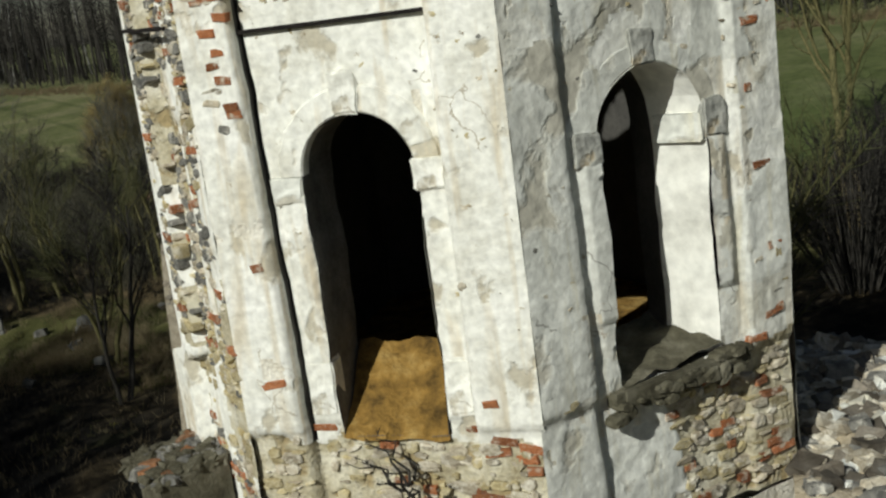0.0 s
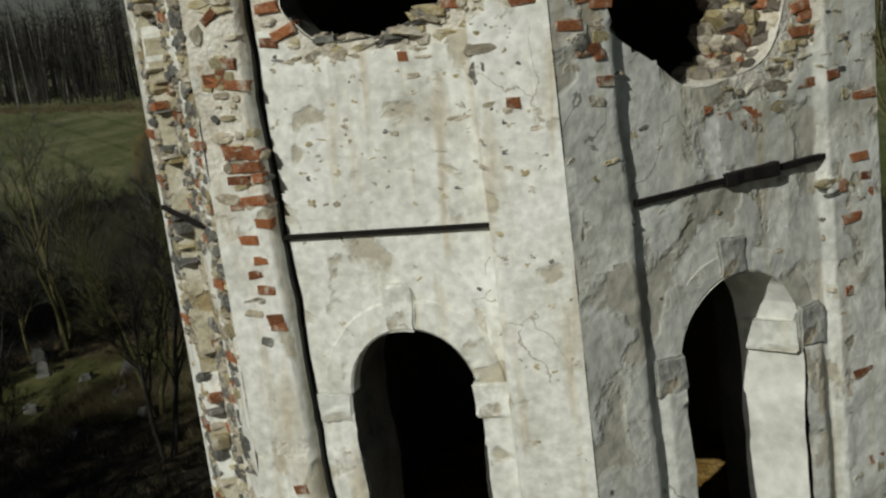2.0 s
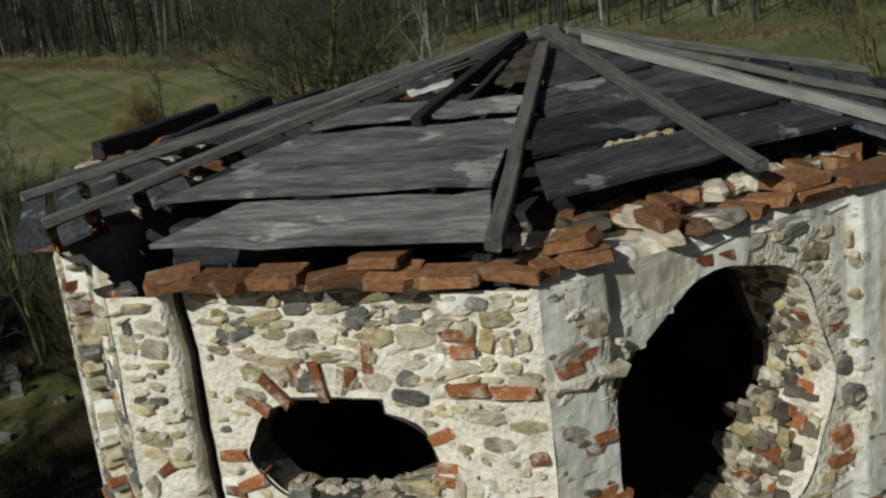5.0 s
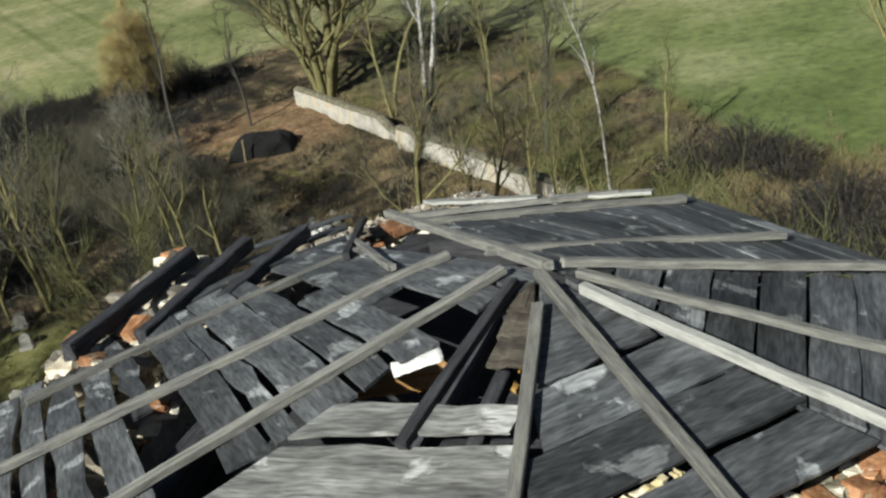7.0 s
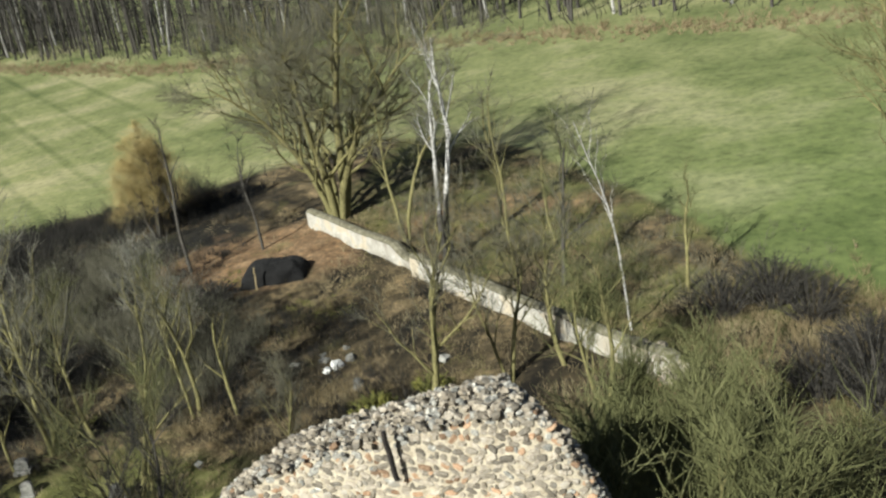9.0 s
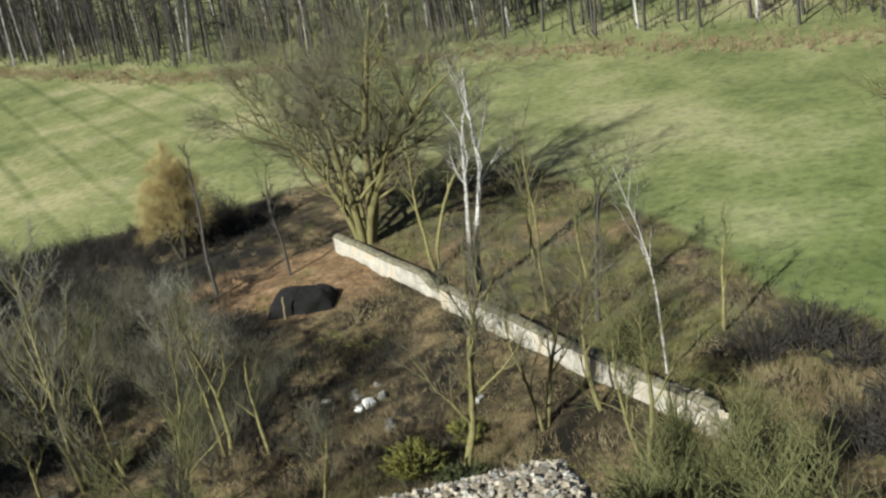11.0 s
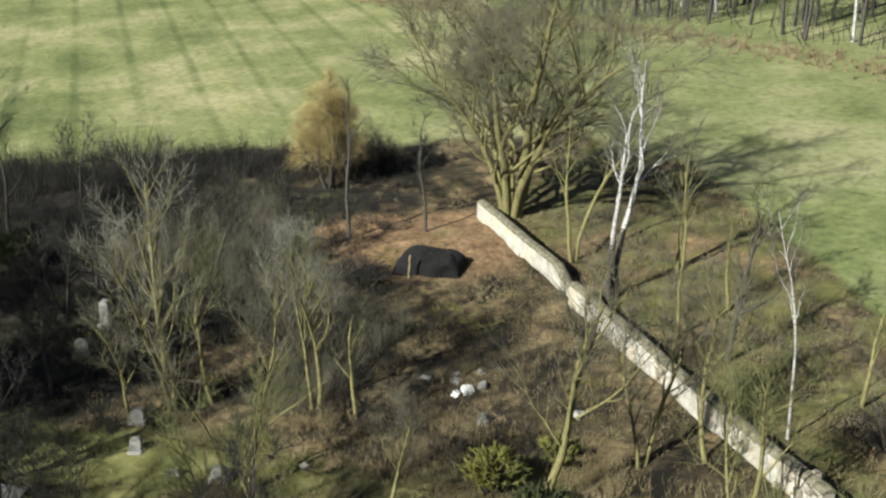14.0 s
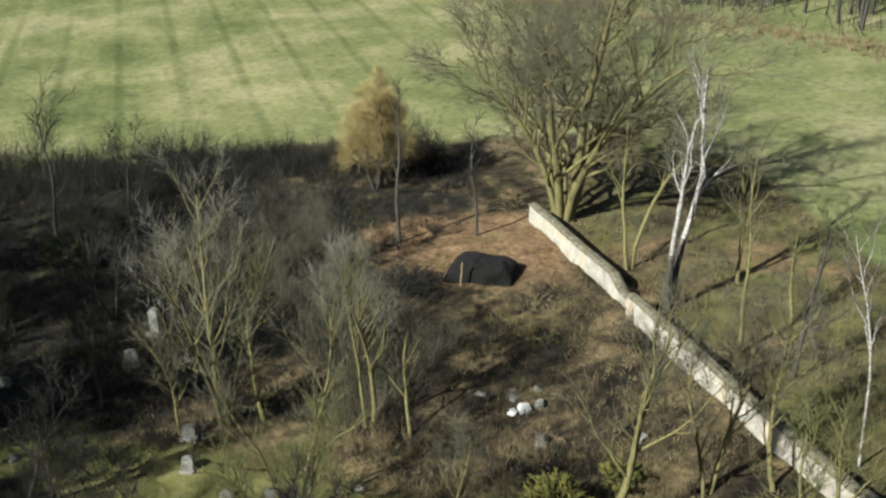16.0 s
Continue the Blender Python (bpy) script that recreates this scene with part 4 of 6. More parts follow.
def chance_b(s, z):
    p = 0.03
    if z > 14.2:
        p = 0.10
    ring = float(ov_b(np.float64(s), np.float64(z)))
    if s > 1.2 and ring < 0.42:
        p = 0.75
    if s < 0.55 and z > 12.7:
        p = 0.75
    if s > 2.24:
        p = 0.28 if z > 11.6 else 0.08
    if z < 8.62 + 0.10 * (s - 1.3) and s + 0.2 * (z - 8.4) > 1.36:
        p = 0.85
    elif z < 8.8:
        p = 0.0
    return p


A_pieces = piece_rows(FA, 7.5, TOP - 0.06, chance_a, [win_a, ov_a], depth_a, 5, 0.24)
B_pieces = piece_rows(FB, 7.5, TOP - 0.06, chance_b, [win_b, ov_b], depth_b, 6, 0.22)
A_pieces += piece_rows(FA, 12.2, TOP - 0.05, lambda s, z: 0.75 * chance_a(s, z), [win_a, ov_a], depth_a, 15, 0.12, size=0.62)
A_pieces += piece_rows(FA, 7.5, 8.7, lambda s, z: (0.45 if s < 2.4 else 0.1) * (z < 8.55), [win_a, ov_a], depth_a, 16, 0.1, size=0.62)
B_pieces += piece_rows(FB, 7.5, TOP - 0.05, lambda s, z: 0.75 * chance_b(s, z), [win_b, ov_b], depth_b, 17, 0.15, size=0.62)
A_pieces += piece_rows(FA, 13.85, TOP - 0.05, lambda s, z: 0.5, [win_a, ov_a], depth_a, 25, 0.06, row=(0.05, 0.11), size=0.85)
# chips and pits in the plaster of the panels and the corner
r = random.Random(61)
for i in range(330):
    face, dep, hs = (FA, depth_a, (win_a, ov_a)) if r.random() < 0.7 else (FB, depth_b, (win_b, ov_b))
    if face is FA:
        s, z = (r.uniform(0.55, 2.48), r.uniform(9.2, 13.6)) if r.random() < 0.35 else (r.gauss(2.05, 0.25), r.uniform(12.35, 13.7)) if r.random() < 0.6 else (r.gauss(0.85, 0.25), r.uniform(12.2, 13.4))
    else:
        s, z = r.uniform(0.05, 2.7), r.uniform(9.3, 14.4)
    if not 0.03 < s < face.w - 0.03 or any(float(h(np.float64(s), np.float64(z))) < 0.06 for h in hs):
        continue
    w = r.uniform(0.025, 0.09)
    (A_pieces if face is FA else B_pieces).append((r.choice(FLATS), face.spot(s, z, float(dep(np.float64(s), np.float64(z))) - 0.054, r.gauss(0, 25)) @ Matrix.Diagonal((w, 0.11, w * r.uniform(0.35, 0.8), 1))))
def chance_h(s, z):
    if s < 0.16 or 1.02 < s < 1.14 or (z < 9.2 and s < 0.6):
        return 0.06
    return 0.92 if noise_at(s, z, 31, 1.1) > -0.15 else 0.12


H_pieces = piece_rows(FH, 7.5, TOP - 0.06, chance_h, [], depth_h, 18, 0.08, batter=batter_h, size=0.65)
H_pieces += piece_rows(FH, 7.5, TOP - 0.06, chance_h, [], depth_h, 8, 0.16, batter=batter_h)


r = random.Random(27)
LICHEN = FLATS[12:16] + FLATS[20:24]
H_pieces = [(r.choice(LICHEN) if 8.5 < m.translation.z < 9.5 and r.random() < 0.7 else r.choice(FLATS[24:28]) if r.random() < 0.30 else me, m) for me, m in H_pieces]
# a broken buttress with rubble on its head
V, F = [], []
for i in range(25):
    for j in range(11):
        sl, u = 0.25 + 0.95 * i / 24, j / 10
        h = noise.fractal((sl * 3, u * 3, 8.8), 1.0, 2.0, 4) * 0.07
        V.append(FH.at(sl, -0.5 if j == 10 or i in (0, 24) else 8.14 - 0.14 * u + h, -0.1 + 0.75 * u))
for i in range(24):
    for j in range(10):
        F.append((i * 11 + j, (i + 1) * 11 + j, (i + 1) * 11 + j + 1, i * 11 + j + 1))
part("buttress", mesh_of("buttress", V, F, M_COPING, smooth=False), tower, "broken mossy rubble buttress")
for i in range(130):
    sl, u = r.uniform(0.28, 1.15), r.uniform(0.05, 0.98)
    k = r.uniform(0.06, 0.19)
    H_pieces.append((r.choice(STONES[6:9] + MOSSY + MOSSY + BRICKS_D[:1]), FH.spot(sl, 8.15 - 0.14 * u + r.uniform(-0.03, 0.03), -0.1 + 0.75 * u) @ pose(0, 0, 0, r.gauss(0, 14), r.gauss(0, 14), r.uniform(0, 180)) @ Matrix.Diagonal((k * 1.2, k, k * 0.6, 1))))


def ring_bricks(face, sdf, c, zc, a0, a1, n, seed, d, radius):
    """Bricks on end round an opening."""
    r = random.Random(seed)
    out = []
    for i in range(n):
        a = radians(a0 + (a1 - a0) * i / (n - 1))
        if r.random() < 0.5:
            continue
        rad = radius(a)
        s, z = c + math.cos(a) * (rad + 0.10), zc + math.sin(a) * (rad + 0.10)
        out.append((r.choice(BRICKS) if r.random() < 0.8 else r.choice(STONES), face.spot(s, z, d - 0.02, -math.degrees(a)) @ Matrix.Diagonal((r.uniform(0.17, 0.26), 0.12, 0.07, 1))))
    return out


ov_r = lambda a: 1 / math.sqrt((math.cos(a) / 0.575) ** 2 + (math.sin(a) / 0.335) ** 2)
A_pieces += ring_bricks(FA, ov_a, 1.24, 13.62, -20, 200, 14, 4, -0.19, ov_r)
r = random.Random(19)
for i in range(30):
    a = radians(r.uniform(185, 355))
    k, rad = r.uniform(0.03, 0.10), ov_r(a) + r.uniform(0.03, 0.16)
    s, z = 1.24 + math.cos(a) * rad * 1.02, 13.62 + math.sin(a) * rad
    A_pieces.append((r.choice(FLATS), FA.spot(s, z, -0.16 - 0.066 + r.uniform(-0.004, 0.010), r.gauss(0, 14)) @ Matrix.Diagonal((k * 1.5, 0.12, k, 1))))
for i in range(60):
    a, dd = radians(r.uniform(198, 342)), r.uniform(-0.42, -0.17)
    k, rad = r.uniform(0.05, 0.15), ov_r(a)
    A_pieces.append((r.choice(STONES), FA.spot(1.24 + math.cos(a) * rad, 13.62 + math.sin(a) * (rad + 0.015), dd, r.gauss(0, 15)) @ Matrix.Diagonal((k * 1.4, k, k * 0.45, 1))))
# rubble in the sunlit side of the big round opening
r = random.Random(77)
for i in range(210):
    a, dd = radians(r.uniform(-80, 75)), r.uniform(-0.62, -0.19)
    lo, hi = 0.0, 2.0
    for _ in range(24):
        mid = (lo + hi) / 2
        if ov_b(np.float64(OB_S + mid * math.cos(a)), np.float64(OB_Z + mid * math.sin(a))) < 0:
            lo = mid
        else:
            hi = mid
    k = r.uniform(0.07, 0.19)
    # the lower corner keeps a heap of its filling
    lo -= 0.30 * math.exp(-((math.degrees(a) + 42) / 20) ** 2) * max(0.0, -dd - 0.25) / 0.35
    B_pieces.append((r.choice(STONES[:3] + STONES[9:] + RUBBLE + BRICKS[:2]), FB.spot(OB_S + (lo + 0.03) * math.cos(a), OB_Z + (lo + 0.03) * math.sin(a), dd, -math.degrees(a)) @ Matrix.Diagonal((0.16 if dd < -0.35 else 0.11, k, k * 0.6, 1))))
# string course of bricks on the corner, at the level of the round windows
for face, s0, s1, dep in ((FA, 1.99, 2.5, depth_a), (FB, 0.02, 0.50, depth_b)):
    s = s0
    r = random.Random(int(s0 * 100))
    while s < s1:
        w = r.uniform(0.2, 0.27)
        if s + w > s1 + 0.03:
            break
        A_pieces.append((r.choice(BRICKS + STONES[:2]), face.spot(s + w / 2, 14.085 + r.uniform(-.008, .008), float(dep(np.float64(s + 0.02), np.float64(14.06))) - 0.030) @ Matrix.Diagonal((w, 0.13, 0.06, 1))))
        s += w + 0.006
# brick cornice under the eaves
for face, s0, s1, back in ((FA, 0.28, 2.46, 0.03), (FB, 0.04, 2.75, 0.085)):
    r = random.Random(int(face.w * 1000))
    for lvl, (zc, out) in enumerate(((14.70, 0.02), (14.775, -0.03))):
        s = s0
        while s < s1:
            header = r.random() < 0.35
            w = r.uniform(0.12, 0.15) if header else r.choice((0.30, 0.27, 0.34, 0.25))
            if r.random() < (0.93, 0.16)[lvl]:
                A_pieces.append((r.choice(BRICKS_D) if r.random() < 0.85 else r.choice(STONES[:6]),
                                 face.spot(s + w / 2, zc + r.uniform(-.010, .010), out - back - 0.07 + r.uniform(-.03, .025), r.gauss(0, 2.5)) @ pose(0, 0, 0, r.gauss(0, 4), 0, r.gauss(0, 5) if r.random() < 0.8 else r.uniform(20, 40)) @ Matrix.Diagonal((w, 0.25, r.uniform(0.062, 0.078), 1))))
            s += w + r.uniform(0.004, 0.03 if not header else 0.06)

# bricks that stand out of the plaster: along the wall, height, length, turn
for face, dep, rows in ((FA, depth_a, ((0.25, 12.63, 0.2, 0), (0.40, 12.62, 0.12, 3), (0.22, 12.54, 0.14, -2), (0.37, 12.54, 0.2, 2), (0.24, 12.45, 0.22, 0), (0.41, 12.46, 0.1, 0), (0.33, 12.30, 0.22, 4), (0.19, 12.28, 0.13, 0),
                                        (0.39, 13.10, 0.22, -3), (0.14, 13.16, 0.12, 5), (0.22, 13.17, 0.1, 80), (0.21, 13.57, 0.16, 40), (2.44, 13.69, 0.11, 10), (2.36, 13.43, 0.2, 3), (1.86, 13.73, 0.16, 18),
                                        (1.88, 13.545, 0.15, 3), (1.88, 13.46, 0.17, -4), (0.54, 13.35, 0.16, 0), (0.78, 13.90, 0.17, -35), (1.05, 14.08, 0.2, -72), (1.375, 14.08, 0.16, 88), (1.49, 14.20, 0.2, 86),
                                        (2.24, 12.80, 0.12, -4), (0.40, 12.14, 0.14, 3), (0.24, 12.03, 0.16, 0), (0.24, 11.78, 0.14, 4), (0.31, 11.66, 0.14, -6), (0.40, 11.385, 0.16, 4), (0.30, 11.88, 0.12, -3), (0.15, 13.14, 0.12, 0), (0.30, 13.25, 0.12, 0),
                                        (0.33, 10.15, 0.14, 8), (0.30, 9.15, 0.24, 8), (2.40, 8.53, 0.24, -4), (2.36, 8.44, 0.2, 5), (2.12, 8.50, 0.22, 8), (2.12, 8.93, 0.16, 8), (0.62, 8.70, 0.25, 0), (1.95, 8.66, 0.24, 4), (2.18, 8.60, 0.22, -6), (1.62, 8.60, 0.2, 0))),
                        (FB, depth_b, ((0.25, 13.07, 0.24, 3), (0.27, 13.40, 0.22, 2), (0.13, 13.23, 0.2, 0), (0.23, 14.22, 0.18, -4), (2.54, 12.01, 0.18, 4), (2.36, 11.82, 0.1, 80), (2.43, 11.57, 0.2, 0),
                                       (2.59, 11.86, 0.12, 0), (2.47, 10.36, 0.2, 4), (2.5, 9.05, 0.24, 6), (2.3, 8.85, 0.2, 4)))):
    r = random.Random(int(face.w * 777))
    for s, z, w, turn in rows:
        if face is FA and s < 0.47:
            s = min(s, 0.44 - w / 2)
        (A_pieces if face is FA else B_pieces).append((r.choice(BRICKS), face.spot(s, z, float(dep(np.float64(s), np.float64(z))) - 0.055, -turn + r.gauss(0, 3)) @ Matrix.Diagonal((w * r.uniform(0.8, 1.05), 0.12, r.uniform(0.06, 0.075), 1))))
# crumbled stones along the ledge of the second window
r = random.Random(91)
for i in range(45):
    s, k = r.uniform(BC - 0.7, BC + 0.8), r.uniform(0.05, 0.14)
    B_pieces.append((r.choice(FLAT_M), FB.spot(s, 8.72 + 0.07 * (s - BC) + r.uniform(-0.12, 0.08), r.uniform(-0.03, 0.05), r.gauss(0, 15)) @ Matrix.Diagonal((k * 1.3, 0.12, k * 0.7, 1))))

# ---- roof: low pyramid of boards nailed round, battens over them ----
EAVES = [(-0.62, -0.32), (2.12, -0.32), (4.12, 1.70), (4.12, 4.40), (2.15, 6.40), (-0.60, 6.40), (-2.25, 4.75), (-2.25, 1.32)]
APEX = Vector((1.50, 3.08, 15.56))
ZE = 14.80
roof = thing("tower_roof", "decayed low pyramid roof of grey boards and loose battens, partly open", "roof")
r_roof = random.Random(21)


def board_mesh(name, a0, a1, b1, b0, thick, mat, r, ragged=0.05):
    """A board between four corners, its ends splintered: a0, a1 along the lower edge, b0, b1 along the upper."""
    a0, a1, b0, b1 = (Vector(v) for v in (a0, a1, b0, b1))
    n = (a1 - a0).cross(b0 - a0).normalized()
    k = 6
    rows = []
    for i in range(k + 1):
        lo, hi = a0.lerp(a1, i / k), b0.lerp(b1, i / k)
        j = r.gauss(0, 0.008)
        lo, hi = lo + (hi - lo) * r.uniform(-0.03, 0.03), hi + (lo - hi) * r.uniform(-0.03, 0.03)
        if i in (0, k):
            d = (a1 - a0).normalized()
            lo, hi = lo + d * r.uniform(-ragged, ragged), hi + d * r.uniform(-ragged, ragged)
        rows.append([lo + n * (thick + j), hi + n * (thick + j), hi + n * j, lo + n * j])
    o = (a0 + b1) / 2
    x = (a1 - a0).normalized()
    y = n.cross(x)
    m = Matrix((x, y, n)).transposed().to_4x4()
    m.translation = o
    inv = m.inverted()
    V = [inv @ p for row in rows for p in row]
    F = []
    for i in range(k):
        for j in range(4):
            F.append((i * 4 + j, (i + 1) * 4 + j, (i + 1) * 4 + (j + 1) % 4, i * 4 + (j + 1) % 4))
    F += [(0, 1, 2, 3), (k * 4 + 3, k * 4 + 2, k * 4 + 1, k * 4)]
    return mesh_of(name, V, F, mat), m


def roof_point(k, u, v, lift=0.0):
    """On roof side k: u along the eave, v from the eave to the apex."""
    a, b = Vector((*EAVES[k], ZE)), Vector((*EAVES[(k + 1) % 8], ZE))
    return a.lerp(b, u).lerp(APEX, v) + Vector((0, 0, lift))


def board_rows(k, rows, mat, v1=0.93, u0=0.0, u1=1.0, v0=-0.02, gap=0.012):
    for i in range(rows):
        va, vb = v0 + (v1 - v0) * i / rows, v0 + (v1 - v0) * (i + 1) / rows - gap
        ua, ub = u0 + r_roof.uniform(-0.02, 0.02), u1 + r_roof.uniform(-0.02, 0.02)
        t = r_roof.gauss(0, 0.006)
        pa, pb, pc, pd = roof_point(k, ua, va), roof_point(k, ub, va + t), roof_point(k, ub, vb + t), roof_point(k, ua, vb)
        me, m = board_mesh("board", pa, pb, pc, pd, 0.028, mat, r_roof)
        part("board", me, roof, "", m @ pose(0, 0, r_roof.uniform(0, 0.012), 0, 0, r_roof.gauss(0, 0.5)))


def lay(p, lift):
    """The point on the roof's boards above or below p, raised by lift."""
    best = None
    for k in range(8):
        a, b = Vector((*EAVES[k], ZE)), Vector((*EAVES[(k + 1) % 8], ZE))
        n = (b - a).cross(APEX - a).normalized()
        z = a.z - (n.x * (p[0] - a.x) + n.y * (p[1] - a.y)) / n.z
        best = z if best is None else min(best, z)
    return Vector((p[0], p[1], best + lift))


def plank(p, q, w0, w1, mat, lift=0.0, ragged=0.05, wave=0.012, tilt=0.0, segs=9):
    """A worn plank laid on the roof from p to q; w0, w1: its width at the ends; wave: how uneven its long edges are."""
    r = r_roof
    p, q = Vector(p), Vector(q)
    d = (q - p).normalized()
    side = Vector((-d.y, d.x))
    mid = lay((p + q) / 2, lift)
    V, F = [], []
    k0, k1 = r.uniform(0, 9), r.uniform(0, 9)
    for i in range(segs + 1):
        f = i / segs
        c = p.lerp(q, f)
        w = w0 + (w1 - w0) * f
        for sgn, key in ((-1, k0), (1, k1)):
            e = c + side * sgn * (w / 2 + wave * noise.fractal((f * 5, key, 0), 1.0, 2.0, 4) * 1.6)
            if i in (0, segs):
                e = e + d * r.uniform(-ragged, ragged)
            g = lay(e, lift) + Vector((0, 0, tilt * sgn * w + 0.004 * noise.noise((f * 4, key, 2)))) - mid
            V += [g + Vector((0, 0, 0.026)), g]
    for i in range(segs):
        o = i * 4
        F += [(o, o + 2, o + 6, o + 4), (o + 1, o + 5, o + 7, o + 3), (o, o + 4, o + 5, o + 1), (o + 2, o + 3, o + 7, o + 6)]
    F += [(0, 1, 3, 2), (segs * 4, segs * 4 + 2, segs * 4 + 3, segs * 4 + 1)]
    ang = math.atan2(d.y, d.x)
    turn = Matrix.Rotation(ang, 4, "Z")
    inv = turn.inverted()
    part("board", mesh_of("board", [inv @ v for v in V], F, mat), roof, "", Matrix.Translation(mid) @ turn)


def line(l, u):
    return Vector(l[0]).lerp(Vector(l[1]), u)


def across(la, lb, ua, ub, f0, f1, width, mat, **kw):
    """A plank lying across two battens, from part f0 to part f1 of the way between them."""
    p, q = line(la, ua), line(lb, ub)
    plank(p.lerp(q, f0), p.lerp(q, f1), width, width * r_roof.uniform(0.9, 1.05), mat, **kw)


# front: a few wide silvered boards near the eave, sunlight put into their paler grey; brown ones left above the hole
V_FRONT = ((0.085, 0.225, 0.12, 0.90, M_BOARD_L), (0.235, 0.375, -0.12, 0.89, M_BOARD_L), (0.385, 0.512, -0.20, 0.90, M_BOARD_L), (0.525, 0.61, -0.18, 0.91, M_BOARD_L))
for i, (va, vb, ua, ub, mat) in enumerate(V_FRONT):
    pa, pb, pc, pd = (roof_point(0, u, v, 0.03 * (i % 2)) for u, v in ((ua, va), (ub, va + 0.012 * (i - 1)), (ub - 0.01, vb + 0.008 * (i % 3)), (ua + 0.02, vb)))
    me, m = board_mesh("board", pa, pb, pc, pd, 0.026, mat, r_roof, 0.06)
    part("board", me, roof, "silvered board, sunlit in its colour, with pale worn streaks", m)
for va, vb, ua, ub in ((0.72, 0.80, 0.60, 1.02), (0.80, 0.87, 0.50, 1.02), (0.875, 0.96, 0.20, 1.02)):
    me, m = board_mesh("board", roof_point(0, ua, va), roof_point(0, ub, va), roof_point(0, ub, vb), roof_point(0, ua, vb), 0.026, M_BOARD_B, r_roof, 0.05)
    part("board", me, roof, "dark brown board", m)
for va, vb in ((0.185, 0.322), (0.352, 0.50), (0.508, 0.655), (0.665, 0.95)):
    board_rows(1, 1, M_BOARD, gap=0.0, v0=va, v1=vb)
for u0, u1 in ((0.24, 0.30), (0.33, 0.44), (0.47, 0.50)):
    p, q = roof_point(1, u0, 0.332, 0.01), roof_point(1, u1, 0.334, 0.01)
    part("moss_strip", bar_mesh("moss_strip", (q - p).length, 0.05, 0.03, M_STONE_Y, r_roof, 0.008, 5, 0.02), roof, "yellow lichen in an open joint", along(p, q))
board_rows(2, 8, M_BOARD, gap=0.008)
# the two far sides: short boards across the battens
F_LO, F_HI = ((4.05, 4.55), (1.62, 3.16)), ((2.15, 6.35), (-0.75, 6.10))
for i in range(13):
    u = 0.02 + 0.94 * i / 12
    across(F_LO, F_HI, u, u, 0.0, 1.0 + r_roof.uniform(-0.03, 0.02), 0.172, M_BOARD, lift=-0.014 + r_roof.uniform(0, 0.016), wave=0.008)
# the weather side: boards across three battens, split, rotten and partly gone
L1, L2, L3 = ((-2.55, 2.75), (-0.45, 5.02)), ((-2.12, 1.42), (0.63, 3.78)), ((-1.30, 0.56), (1.26, 3.10))
for u2, width, f0, f1, wave in ((-0.01, 0.19, -0.12, 1.15, 0.03), (0.06, 0.18, -0.18, 1.2, 0.03), (0.135, 0.2, -0.22, 1.1, 0.035), (0.225, 0.24, -0.30, 1.2, 0.03), (0.30, 0.13, -0.30, 0.62, 0.05),
                                (0.425, 0.30, -0.20, 1.14, 0.015), (0.50, 0.15, -0.15, 1.12, 0.04), (0.585, 0.34, -0.16, 1.15, 0.012), (0.68, 0.23, -0.12, 1.12, 0.03),
                                (0.765, 0.27, 0.36, 1.12, 0.02), (0.85, 0.30, -0.14, 0.72, 0.012), (0.935, 0.27, -0.2, 1.1, 0.012), (1.02, 0.26, -0.2, 1.1, 0.02)):
    u1, u3 = u2 - 0.11, u2 - 0.01
    across(L1, L3, u1, u3, f0, f1, width, M_BOARD, lift=r_roof.uniform(0.0, 0.02), wave=wave, ragged=0.07, tilt=r_roof.gauss(0, 0.02))
for u, f, width in ((0.66, -0.26, 0.2), (0.72, -0.48, 0.22), (0.78, -0.72, 0.2)):
    plank(line(L1, u - 0.30).lerp(line(L3, u - 0.30), f), line(L1, u + 0.33).lerp(line(L3, u + 0.33), f), width, width, M_BOARD, lift=0.0, ragged=0.1, wave=0.03)

BATTENS = [((-2.66, 2.56), (-0.38, 4.62), M_BATTEN, 0.075), ((-2.12, 1.42), (0.63, 3.78), M_BATTEN, 0.075), ((-1.30, 0.56), (1.26, 3.10), M_BATTEN, 0.075),
           ((0.99, 1.40), (1.39, 2.88), M_CHAR, 0.08), ((1.88, -0.25), (1.60, 2.62), M_BATTEN, 0.085), ((3.10, 0.98), (1.54, 2.98), M_BATTEN, 0.085),
           ((4.05, 2.00), (1.84, 2.87), M_BATTEN_W, 0.085), ((4.15, 3.02), (1.78, 3.07), M_BATTEN, 0.07), ((3.85, 4.40), (1.66, 3.20), M_BATTEN, 0.075),
           ((3.10, 5.00), (0.98, 3.66), M_BATTEN, 0.07), ((2.22, 5.95), (-0.20, 5.25), M_BATTEN, 0.07), ((1.55, 6.35), (-0.35, 5.60), M_BATTEN, 0.06),
           ((-0.72, 6.00), (1.58, 3.08), M_BATTEN, 0.085), ((-0.80, 5.15), (0.22, 3.62), M_BATTEN, 0.06), ((-0.95, 5.9), (-0.50, 4.35), M_CHAR, 0.07)]
for a, b, mat, w in BATTENS:
    p, q = lay(a, 0.075), lay(b, 0.08)
    part("batten", bar_mesh("batten", (q - p).length, w, w * 0.85, mat, r_roof, 0.004, 7, 0.015), roof, "", along(p, q, r_roof.uniform(-6, 6)))
